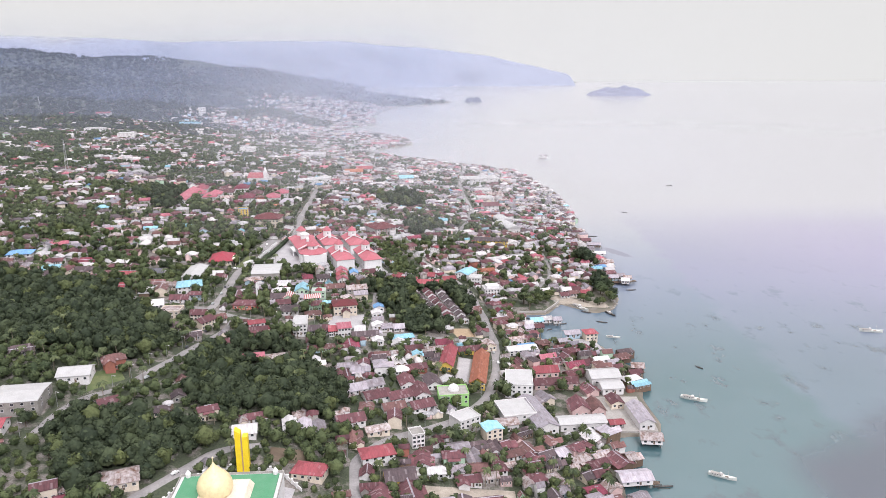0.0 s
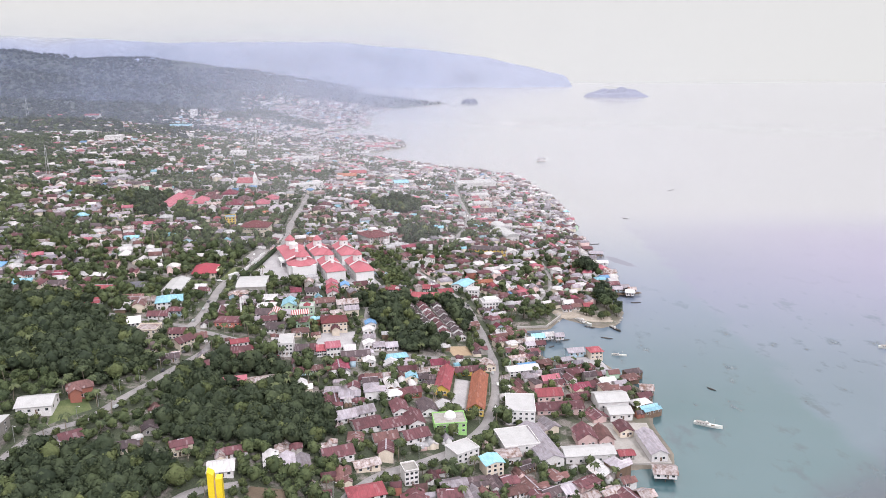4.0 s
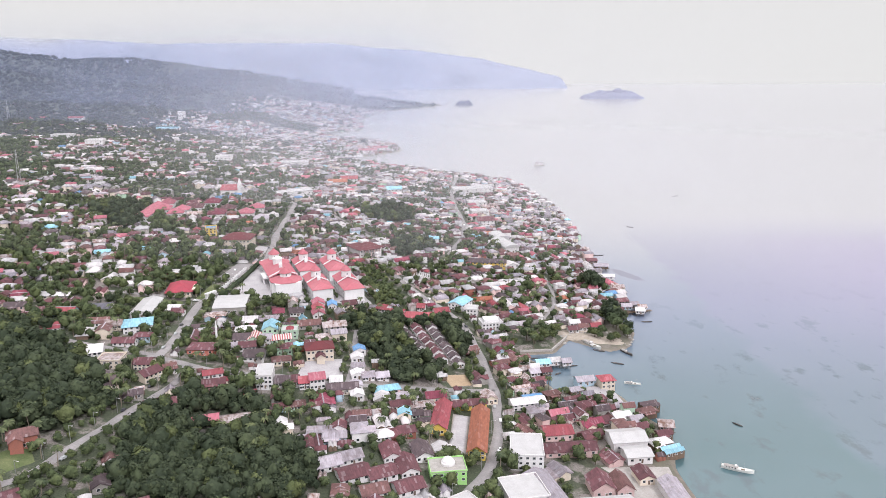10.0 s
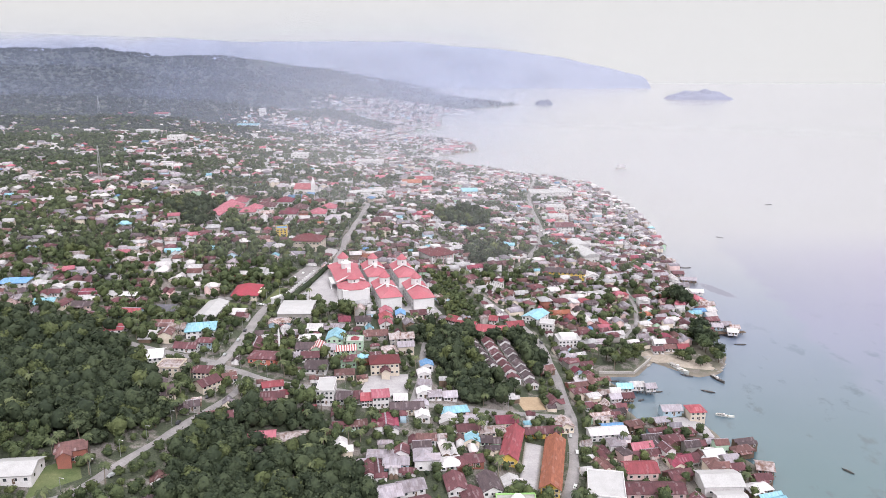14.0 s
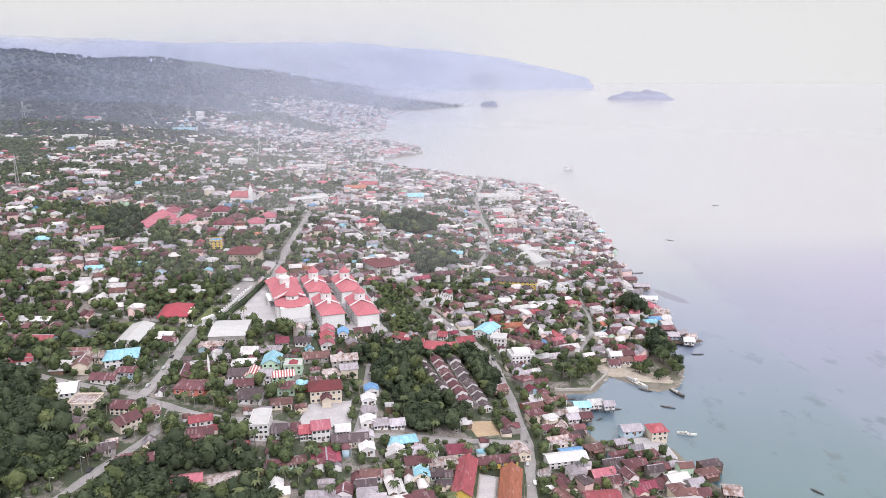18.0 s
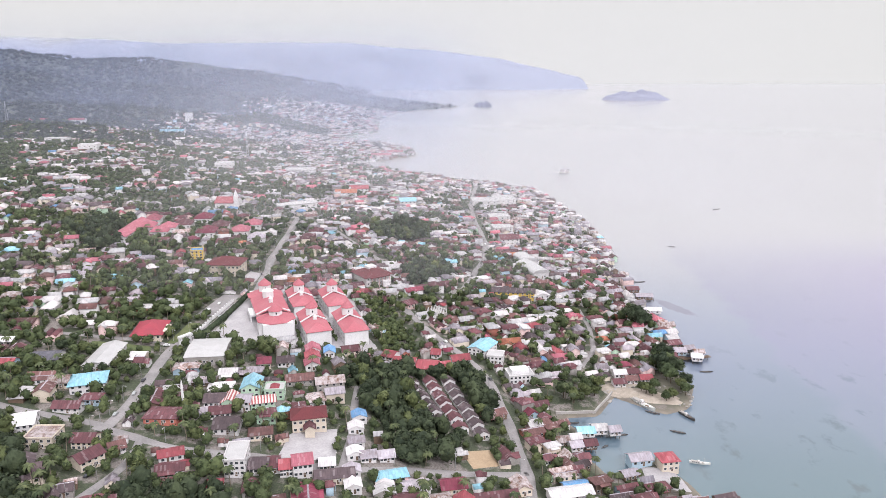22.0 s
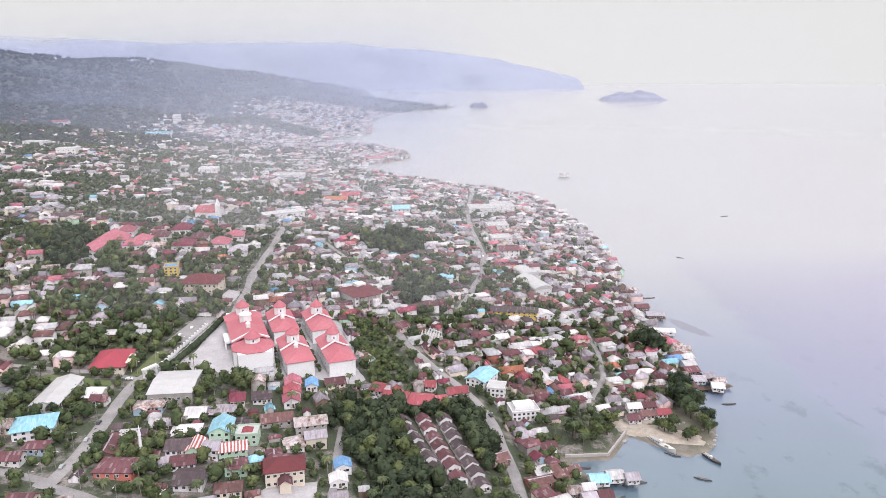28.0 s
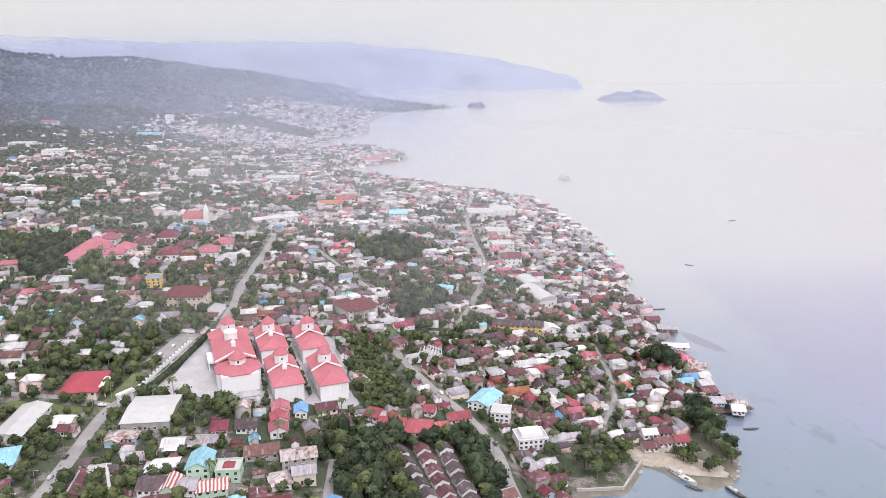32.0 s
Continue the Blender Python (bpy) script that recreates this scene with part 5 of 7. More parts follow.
ch = building("church", (-76.3, 476), (-61.3, 479.6), 11, 9.4, "hip", TILED, WALL["cream"], "cream two-storey church hall with maroon roof and porch", "church", 3.0, 2, 6, over=0.8)
part("porch", Shape().join(gable_walls(5, 4.4, 4.0, 1.6), at=pose(0, -7.9, 0, 0, 0, 90)), WALL["cream"], ch)
part("porch_roof", Shape().join(gable_roof(5.4, 4.8, 4.1, 1.7, 0.5), at=pose(0, -8.0, 0, 0, 0, 90)), ROOF["maroon"], ch)
patch("church_yard", [(-80, 452), (-54, 458), (-56, 486), (-78, 476)], YARDMAT, 0.45, "pale paved church yard")

# green and white house with striped and blue roofs
building("villa", (-113.5, 492), (-107, 492.6), 10, 5.4, "gable", ROOF["stripe"], WALL["green"], "pale green villa wing under a red and white striped roof", "house", 1.8, 1, 2, along=True)
building("villa", (-106.3, 491.5), (-100, 492.2), 9, 6.6, "gable", ROOF["pale"], WALL["white"], "white villa wing under a pale zinc roof", "house", 1.2, 2, 2)
building("villa", (-99.4, 491.8), (-88.4, 494.8), 8, 6.6, "gable", ROOF["stripe"], WALL["green"], "pale green two-storey villa under a red and white striped roof", "house", 1.6, 2, 4)
building("villa", (-108, 506), (-99, 507), 13, 7.0, "gable", ROOF["cyan"], WALL["green"], "pale green two-storey wing under a light blue roof", "house", 2.4, 2, 3, along=True)
v2 = building("villa", (-96.5, 506), (-87, 507), 9, 6.6, "flat", HALLROOF, WALL["green"], "pale green flat-roofed wing with a small red pyramid roof", "house", 1.0, 2, 3)
part("pyramid_roof", Shape().ring(0, 0, [(3.4, 5.1), (3.3, 5.35), (0.1, 7.1)], 4, turn=math.pi / 4), ROOF["red"], v2)

building("store", (6, 592.5), (16, 587), 17, 6.0, "gable", ROOF["cyan"], WALL["white"], "white shop building with a light blue roof", "shop", 1.8, 2, 4, along=True)
building("store", (17, 582), (26, 580), 9, 6.5, "flat", HALLROOF, WALL["white"], "white flat-roofed corner shop", "shop", 1, 2, 4)
wh = building("store", (29, 558), (43, 560.7), 11, 6.0, "flat", HALLROOF, WALL["white"], "large white flat-roofed shop beside the road", "shop", 1, 2, 6)
part("upper_floor", Shape().box(-5, -3, 4.3, 5, 4.2, 6.6), PURE, wh)
# pink-roofed house stepping back
for i, (dz, col) in enumerate(((0, "pink"), (0.8, "red"), (1.6, "pink"))):
    o = (-0.35 * 9 * i, 0.93 * 9 * i)
    building("house", (-83 + o[0] * 0.4, 542.5 + o[1]), (-75.8 + o[0] * 0.4, 544.5 + o[1]), 8.5, 4.6 + dz, "gable", ROOF[col], WALL["white"], "white house with a bright pink-red stepped roof", "house", 2.0, 1, 2, along=True)
building("house", (-76, 562), (-70.5, 563), 8, 4.4, "gable", ROOF["blue"], WALL["white"], "small house under a bright blue roof", "house", 1.4, 1, 2, along=True)
for fl, fr, dp, col, wl in (((-44, 568), (-38, 565), 9, "red", "white"), ((-37, 562), (-25, 560), 8, "red", "white"), ((-24, 558), (-13, 556.5), 13, "red", "white"), ((-12, 561), (-4, 563), 8, "red", "pink"), ((-3, 572), (7, 575), 8, "red", "white"), ((-16, 578), (-11, 577), 6, "red", "white"),
                            ((-66, 566), (-57, 569), 8, "maroon", "cream"), ((-57, 556), (-50, 557), 9, "maroon", "cream")):
    building("house", fl, fr, dp, 3.8, "gable", ROOF[col], WALL[wl], "low white compound house under a bright red roof" if col == "red" else "cream house under a maroon roof", "house", 2.0, 1, 3, sides=False)

bb = building("school", (-187, 494), (-172, 499), 14, 6.5, "hip", ROOF["cyan"], WALL["white"], "two-storey white school under a turquoise hipped roof", "school", 2.8, 2, 5, over=1.0)
building("school", (-193, 520), (-181, 521), 30, 4.2, "gable", HALLROOF, WALL["white"], "long white-roofed school wing", "school", 1.6, 1, 4, along=True)
patch("lawn_school", [(-205, 545), (-170, 552), (-172, 558), (-206, 556)], LAWN, 0.35, "rough grass plot by the side road")
patch("parking", [(-166, 606), (-152, 612), (-148, 655), (-160, 652)], ROADMAT, 0.5, "grey parking ground beside the road")

# market quarter with red and plum roofs
building("market_hall", (-276, 738), (-263, 739), 62, 5.5, "gable", ROOF["pink"], WALL["white"], "long market hall with a faded red roof and white gable", "market", 3.0, 1, 3, along=True)
for x0, y0, w0, d0, col in ((-262, 786, 11, 18, "pink"), (-268, 812, 12, 16, "pink"), (-247, 790, 13, 14, "pink"), (-239, 806, 14, 16, "maroon"), (-231, 836, 15, 18, "plum"), (-214, 790, 16, 20, "plum"), (-210, 815, 14, 16, "maroon"),
                            (-190, 808, 15, 18, "pink"), (-186, 836, 14, 16, "pink"), (-248, 772, 14, 9, "pink"), (-172, 790, 14, 12, "pale")):
    building("market_hall", (x0 - w0 / 2, y0 - d0 / 2), (x0 + w0 / 2, y0 - d0 / 2 + 2), d0, 5.0, "hip", ROOF[col], WALL["white"], f"white market building under a {ROOF_WORDS[col]} hipped roof", "market", 4.2, 1, 3, sides=False)

# by the coast road
building("hotel", (32, 384), (47, 383), 20, 10.5, "flat", HALLROOF, PURE, "white four-storey flat-roofed block by the coast road", "hotel", 1, 3, 5)
building("school", (12.6, 390), (20.6, 389.2), 43, 6.0, "gable", ROOF["orange"], WALL["yellow"], "long school block with an orange roof and yellow ends", "school", 2.6, 2, 3, along=True, over=0.9)
building("school", (-5, 409), (2.4, 408.2), 28, 5.3, "gable", ROOF["red"], WALL["yellow"], "school block with a bright red roof and yellow end", "school", 2.4, 1, 2, along=True, over=0.9)
building("school", (-7, 441), (3, 443), 8, 4.5, "gable", ROOF["plum"], WALL["cream"], "small wing under a plum-red roof", "school", 1.8, 1, 3)
patch("school_yard", [(3.2, 394), (11.8, 392), (15.5, 432), (6.5, 433)], YARDMAT, 0.6, "white concrete school yard between two blocks")
lm = building("shop", (-4.5, 366), (11.2, 368), 12, 7.0, "flat", WALL["grey"], WALL["lime"], "lime green two-storey building with a bare roof deck", "shop", 1, 2, 5)
part("roof_structure", Shape().ring(0.5, 1, [(3.2, 5.3), (3.2, 6.4), (2.9, 6.5), (2.6, 7.4), (1.8, 8.2), (0.8, 8.7), (0.1, 9.3)], 12), WALL["white"], lm, "white domed structure on the roof deck")
building("shop", (6.1, 336), (16.2, 342.9), 10, 9.0, "flat", HALLROOF, WALL["white"], "white three-storey shop house", "shop", 1, 3, 4)
building("shop", (19, 330.5), (26.9, 333.6), 8, 9.0, "gable", ROOF["cyan"], WALL["cream"], "cream three-storey shop house with blue roof", "shop", 1.0, 3, 3, along=True)
building("shop", (-16.7, 316.6), (-11, 318.6), 7, 9.0, "flat", WALL["grey"], WALL["white"], "narrow white three-storey house", "house", 1, 3, 3)
building("house", (-37.5, 296), (-23.6, 300.6), 9, 6.0, "hip", ROOF["red"], WALL["white"], "white two-storey house under a bright red hipped roof", "house", 2.4, 2, 4)
building("house", (-26, 282), (-13.6, 285), 10, 4.6, "gable", ROOF["dark"], WALL["yellow"], "yellow-walled house with a plain dark plum roof", "house", 2.2, 1, 3)
building("house", (-66, 281), (-53, 278.5), 9, 4.4, "hip", ROOF["red"], WALL["cream"], "cream house under a red hipped roof by the wood", "house", 2.4, 1, 4)
for xx, col in ((-76, "white"), (-69, "pale"), (-62.5, "grey")):
    building("house", (xx, 315), (xx + 5.6, 316.5), 11, 3.6, "gable", ROOF[col], WALL["white"], f"narrow house under a {ROOF_WORDS[col]} roof", "house", 1.4, 1, 2, along=True)
building("house", (-97, 305), (-87, 307), 9, 3.8, "gable", ROOF["white"], WALL["white"], "white house with a white roof behind the minaret", "house", 1.8, 1, 3)
building("house", (-52.4, 326), (-40, 331), 9, 4.4, "gable", ROOF["maroon"], WALL["white"], "white house with a wide dark maroon roof", "house", 2.2, 1, 4)
building("house", (-38, 322), (-28, 326), 6, 3.6, "gable", ROOF["rust"], WALL["cream"], "shed with a rust-striped roof", "shed", 1.0, 1, 3)

# dark roofs crowding the slope above the school
for x0, y0, w0, d0, t0, col in ((-50, 372, 11, 9, 25, "pale"), (-38, 364, 13, 10, 25, "maroon"), (-26, 366, 12, 9, 25, "maroon"), (-41, 378, 10, 8, 25, "grey"), (-14, 358, 12, 9, 25, "maroon"), (-28, 352, 11, 8, 20, "brown"), (-15, 374, 8, 14, 15, "maroon"), (-23, 384, 8, 12, 15, "maroon"), (-9, 388, 8, 13, 15, "dark")):
    c0, s0 = math.cos(radians(t0)), math.sin(radians(t0))
    building("house", (x0 - c0 * w0 / 2 + s0 * d0 / 2, y0 - s0 * w0 / 2 - c0 * d0 / 2), (x0 + c0 * w0 / 2 + s0 * d0 / 2, y0 + s0 * w0 / 2 - c0 * d0 / 2), d0, 4.0, "gable", ROOF[col], WALL["white"], f"white house with a broad {ROOF_WORDS[col]} roof on the slope", "house", 2.0, 1, 3, along=d0 > w0)
building("house", (-117, 399), (-106, 402), 7, 3.8, "gable", ROOF["pink"], WALL["grey"], "row of lodgings with a pink-red roof at the wood edge", "house", 1.4, 1, 4)
building("house", (-105, 402.5), (-92, 406.5), 8, 3.8, "gable", ROOF["rust"], WALL["grey"], "row of lodgings with a patched grey roof", "house", 1.4, 1, 4)

# rows of terraced houses in the grove
for x0, y0, x1, y1, n0, col in ((-8, 499, -24, 538, 6, "dark"), (2, 495, -14.5, 543, 7, "maroon"), (12, 492, -4.5, 546, 8, "dark")):
    for i in range(n0):
        u = i / (n0 - 1)
        xx, yy = x0 + (x1 - x0) * u, y0 + (y1 - y0) * u
        building("house", (xx - 3.3, yy - 2.0), (xx + 2.8, yy + 0.4), 5.6, 3.4 + 0.5 * (i % 2), "gable", ROOF[col], WALL["white"], "terraced house with a dark maroon roof and white gable", "house", 1.9, 1, 2, along=True, sides=False, over=0.35)
for xx, yy in ((-30, 480), (-18, 470), (-12, 478), (-34, 498), (-36, 512), (-40, 530), (-30, 540), (-8, 545), (6, 550), (-20, 546), (-33, 470), (-14, 462), (-44, 541), (14, 556)):
    palm(xx, yy, int(abs(xx)) % 3, 0.95, xx * 31)
# houses round the junction and along the cross road
for fl, fr, dp, hh, top, col, wl, words in (
        ((-143.3, 473.1), (-128.2, 472.9), 11, 4.4, "hip", "maroon", "coral", "coral-walled house under a broad maroon hipped roof"),
        ((-186, 476), (-174, 476), 6, 3.8, "gable", "maroon", "white", "long low white house under a maroon roof"),
        ((-220, 518), (-206, 520), 13, 4.0, "gable", "slate", "white", "house under a plain slate-grey roof"),
        ((-162, 445), (-153, 445), 8, 5.0, "gable", "maroon", "cream", "cream house under a maroon roof by the junction"),
        ((-191, 451), (-182, 454), 13, 6.0, "gable", "white", "white", "white two-storey house with a pale zinc roof"),
        ((-180, 442), (-168, 442.5), 11, 6.0, "flat", "rust", "cream", "bare-roofed two-storey house with rust-stained deck"),
        ((-149, 427), (-143.5, 436), 8, 6.2, "gable", "maroon", "cream", "cream two-storey house under a maroon roof by the lower road"),
        ((-144.6, 442.5), (-139.5, 446), 6, 3.8, "gable", "brown", "white", "small white house with a rusty brown roof"),
        ((-177.6, 485.3), (-168.7, 486), 6, 4.2, "hip", "maroon", "blue", "pale blue house under a maroon hipped roof"),
        ((-198, 497), (-190, 499), 8, 4.2, "gable", "rust", "cream", "cream house with a rust-striped roof")):
    building("house", fl, fr, dp, hh, top, ROOF[col], WALL[wl], words, "house", 2.0, 2 if hh > 4.9 else 1, 4)
for fl, fr, dp, hh, top, col, wl, words in (
        ((-93.4, 465.8), (-83.8, 468), 7, 4.0, "hip", "brown", "cream", "cream house with a brown roof beside the church yard"),
        ((-96.4, 438), (-88, 439), 15, 9.4, "flat", "white", "white", "white stepped three-storey house with red awnings"),
        ((-87, 441), (-79.7, 441.5), 9, 4.0, "gable", "dark", "white", "house under a dark weathered roof on the cross road"),
        ((-79.4, 442.5), (-74.8, 443.5), 9, 4.0, "gable", "maroon", "white", "narrow house under a dark maroon roof"),
        ((-74.2, 441), (-69.2, 442), 8, 5.0, "gable", "red", "white", "narrow shop under a bright red roof"),
        ((-68.6, 441), (-61, 443), 9, 8.2, "gable", "pink", "white", "tall white shop house with a pink striped roof"),
        ((-59, 448), (-53, 449), 5, 4.0, "gable", "white", "white", "white shed roofed with pale sheet on the cross road"),
        ((-59, 438), (-43.5, 441), 7, 4.4, "gable", "dark", "cream", "long shop row under a dark roof on the cross road"),
        ((-72.6, 518.3), (-59, 522), 9, 6.4, "gable", "rust", "grey", "two-storey house with a pink and white striped roof"),
        ((-110.7, 469), (-99.5, 470), 12, 4.0, "gable", "dark", "white", "house under a broad dark weathered roof")):
    building("house", fl, fr, dp, hh, top, ROOF[col] if top != "flat" else HALLROOF, WALL[wl], words, "house", 2.0, 3 if hh > 9 else 2 if hh > 4.9 else 1, 4)
for fl, fr, dp, hh, top, col, wl, words in (
        ((-122.4, 493), (-113, 494), 10, 4.0, "gable", "dark", "white", "long dark-roofed house behind the villa"),
        ((-116, 482), (-107, 484), 8, 4.0, "gable", "maroon", "white", "maroon-roofed house behind the villa"),
        ((-89, 522), (-75.4, 525.5), 9, 4.2, "gable", "brown", "grey", "long house under a brown patched roof"),
        ((-108.4, 540), (-101.9, 541.5), 9, 4.2, "hip", "plum", "cream", "cream house under a plum-red hipped roof"),
        ((-98.6, 544), (-89.9, 546), 9, 4.0, "gable", "dark", "white", "white house with a dark striped roof"),
        ((-42.6, 457.5), (-36.3, 459), 6, 3.6, "gable", "grey", "white", "small house with a zinc roof on the lane"),
        ((-34.8, 459.5), (-28.5, 461), 6, 3.6, "gable", "pale", "white", "small house with a pale roof on the lane")):
    building("house", fl, fr, dp, hh, top, ROOF[col], WALL[wl], words, "house", 1.9, 1, 4, sides=False)

# a hall being built beside the coast road: a slab with rows of bare white posts
site = thing("building_site", Shape().box(-6, -5, -2.5, 6, 5, 0.35), CONCRETE, pose(-15, 651, hz(-15, 651) + 0.5, 0, 0, -43), "unfinished hall of bare white posts on a concrete slab", "building site")
SITEPOST = Shape().box(-0.18, -0.18, 0.3, 0.18, 0.18, 3.2).mesh("post", PURE)
for i in range(6):
    for yy in (-4.6, -1.5, 1.5, 4.6):
        part("post", SITEPOST, None, site).matrix_local = pose(-5.5 + i * 2.2, yy, 0)
part("tie_beam", Shape().box(-5.7, 4.45, 2.7, 5.7, 4.75, 3.0), PURE, site)
reserve(-15, 651, 13, 11, radians(-43))
building("house", (-34, 652), (-28, 658), 9, 4.2, "gable", ROOF["maroon"], WALL["pink"], "pink house with a maroon roof beside the building site", "house", 1.8, 1, 3, sides=False)

# row of small white-roofed houses on the lane
wrow = random.Random(3)
for i in range(6):
    yy = 434 + i * 11.5 + wrow.uniform(-1, 1)
    xx = -43 - i * 1.0 + wrow.uniform(-0.8, 0.8)
    building("house", (xx - wrow.uniform(2.9, 3.8), yy), (xx + 3.3, yy + 1.5), wrow.uniform(5.6, 7.4), wrow.uniform(3.2, 4.4), "gable", ROOF[("white", "pale", "white", "grey", "white", "blue")[i]], WALL["white"], "small white house with a pale roof in a row", "house", 1.4, 1, 2, along=i != 3, sides=False, over=0.4)

building("warehouse", (63.3, 764), (76.5, 768.8), 34, 7.0, "arch", HALLROOF, WALL["white"], "white warehouse with a rounded roof", "warehouse", 3.0, 1, 2, sides=False)
building("warehouse", (58, 800), (70, 804), 22, 7.0, "arch", HALLROOF, WALL["white"], "second white warehouse with a rounded roof", "warehouse", 3.0, 1, 2, sides=False)
patch("lawn_barn", [(66, 748), (92, 744), (88, 768), (78, 765)], LAWN, 0.4, "grass plot before the white warehouse")
building("school", (26, 709), (58, 705), 9, 5.6, "gable", ROOF["dark"], WALL["yellow"], "long two-storey yellow school with a dark roof", "school", 2.2, 2, 9)
building("house", (58, 704), (70, 708), 10, 6, "gable", ROOF["white"], WALL["white"], "white gabled hall beside the school", "hall", 2.0, 2, 3, along=True)
cr = building("church", (-240, 893), (-219, 893), 22, 7.5, "gable", ROOF["red"], WALL["white"], "white church with a red roof and steeple", "church", 4.4, 1, 4)
part("steeple", Shape().box(9, -13, -2, 13, -9, 12).ring(11, -11, [(2.9, 12), (0.1, 19)], 4, turn=math.pi / 4), WALL["white"], cr, "white church steeple")
building("warehouse", (-184, 924), (-148, 945), 14, 6.0, "gable", HALLROOF, WALL["white"], "long white warehouse behind the market", "warehouse", 1.5, 1, 6, sides=False)
building("store", (-201, 297), (-180.2, 300.6), 19, 7.0, "gable", HALLROOF, WALL["grey"], "large store with a plain white roof and cement walls", "store", 0.9, 2, 5, over=0.3)
building("store", (-185, 326.6), (-171, 329.4), 12, 4.8, "gable", HALLROOF, WALL["white"], "white-roofed hall with a low annexe", "hall", 2.0, 1, 4)
patch("lawn_hill", [(-170, 322), (-158, 340), (-166, 352), (-176, 340)], LAWN, 0.35, "short grass slope beside the hill road")
building("house", (-205, 283), (-188, 285), 9, 4.0, "gable", ROOF["red"], WALL["white"], "house with a broad red roof below the store", "house", 1.6, 1, 4)
building("house", (-134, 257), (-122, 262), 11, 4.2, "hip", ROOF["rust"], WALL["cream"], "house with a rust-patched red hipped roof", "house", 2.6, 1, 4)
building("house", (-204, 716), (-195, 718), 10, 8.5, "flat", ROOF["blue"], WALL["yellow"], "three-storey ochre house with a white and blue roof", "house", 1, 3, 3)
building("house", (-320, 523), (-304, 527), 12, 6, "hip", ROOF["blue"], WALL["white"], "house under a bright blue hipped roof", "house", 2.2, 2, 4)

# warehouses and quay
QZ = 2.0
building("warehouse", (46, 343), (56.3, 345.9), 34, 6.0, "gable", ROOF["pale"], WALL["white"], "long warehouse with a pale lavender curved roof", "warehouse", 2.2, 1, 2, along=True, z=2.6)
building("warehouse", (57.5, 347.8), (81.2, 350.5), 9, 6.0, "gable", HALLROOF, WALL["white"], "long low white warehouse on the quay", "warehouse", 1.2, 1, 5, z=QZ)
building("warehouse", (66, 364), (76, 365), 12, 5.5, "gable", ROOF["maroon"], WALL["pink"], "warehouse with a tall maroon gabled roof", "warehouse", 3.2, 1, 2, along=True, z=QZ)
building("warehouse", (76.5, 364), (84, 365), 12, 5.2, "gable", ROOF["brown"], WALL["pink"], "warehouse with a rusty maroon gabled roof", "warehouse", 2.8, 1, 2, along=True, z=QZ)
building("warehouse", (88, 392), (100, 393.5), 10, 4.6, "gable", HALLROOF, WALL["white"], "white shed near the shore", "warehouse", 1.4, 1, 3, z=QZ)
building("warehouse", (84, 404), (101, 406), 13, 6.0, "gable", HALLROOF, WALL["white"], "big white shed near the shore", "warehouse", 2.0, 1, 3, z=QZ)
building("warehouse", (98.5, 350.5), (106.4, 351.2), 22, 5.5, "gable", ROOF["pale"], WALL["white"], "boat shed with a grey zinc roof at the quay edge", "shed", 2.0, 1, 2, along=True, z=QZ)
building("warehouse", (89, 374), (96, 375), 10, 4.0, "gable", ROOF["maroon"], WALL["cream"], "low maroon-roofed shed on the quay", "shed", 1.6, 1, 2, along=True, z=QZ)
building("shed", (84, 352), (91, 353), 5, 3.2, "gable", ROOF["red"], WALL["grey"], "open shed with a red roof on the quay", "shed", 0.8, 1, 2, z=QZ)
building("warehouse", (50, 396), (75, 399), 9, 4.5, "gable", ROOF["maroon"], WALL["pink"], "long low building with a maroon roof behind the quay", "warehouse", 1.8, 1, 6, z=2.6)
building("warehouse", (52, 412), (66, 414), 10, 5, "gable", ROOF["red"], WALL["pink"], "store with a worn red roof", "warehouse", 2.0, 1, 4, z=2.6)
building("store", (29, 352), (46, 356), 18, 7.0, "flat", HALLROOF, WALL["white"], "white flat-roofed warehouse block by the road", "store", 1, 2, 4, z=3.2)
building("store", (26, 344), (36, 346.5), 8, 5.5, "gable", ROOF["rust"], WALL["white"], "white store with a pinkish rusted roof", "store", 1.0, 1, 3, z=3.6)
qy = Shape().box(57, 349.5, -4, 108, 351.0, 1.7).box(106.5, 351, -4, 108.2, 376, 1.7).box(57, 351, 0.9, 106.5, 390, 1.6)
tagged(new("quay", qy.mesh("quay", CONCRETE)), "worn concrete quay and yard with a sheer sea wall", "quay", kind="structure")
OCCUPIED.append(("poly", [(57, 346), (110, 346), (110, 392), (57, 392)]))

# point with sand, walled pond edge
def sandy(name, cx, cy, rx, ry, turn, label):
    """Bare sand with a ragged outline."""
    n, v = 36, [(cx, cy, hz(cx, cy) + 0.5)]
    for r in (0.5, 0.85, 1.0):
        for i in range(n):
            a = 2 * math.pi * i / n
            k = r * (1 + 0.3 * noise.noise(Vector((math.cos(a) * 1.7 + cx, math.sin(a) * 1.7, cy))))
            px, py = rx * k * math.cos(a), ry * k * math.sin(a)
            x, y = cx + px * math.cos(turn) - py * math.sin(turn), cy + px * math.sin(turn) + py * math.cos(turn)
            v.append((x, y, max(hz(x, y), -0.3) + (0.45 if r < 1 else -0.35)))
    f = [(0, 1 + i, 1 + (i + 1) % n) for i in range(n)] + [(1 + k * n + i, 1 + (k + 1) * n + i, 1 + (k + 1) * n + (i + 1) % n, 1 + k * n + (i + 1) % n) for k in range(2) for i in range(n)]
    tagged(new(name, Shape().add(v, f).mesh(name, SAND, smooth=True)), label, "sand", kind="structure")


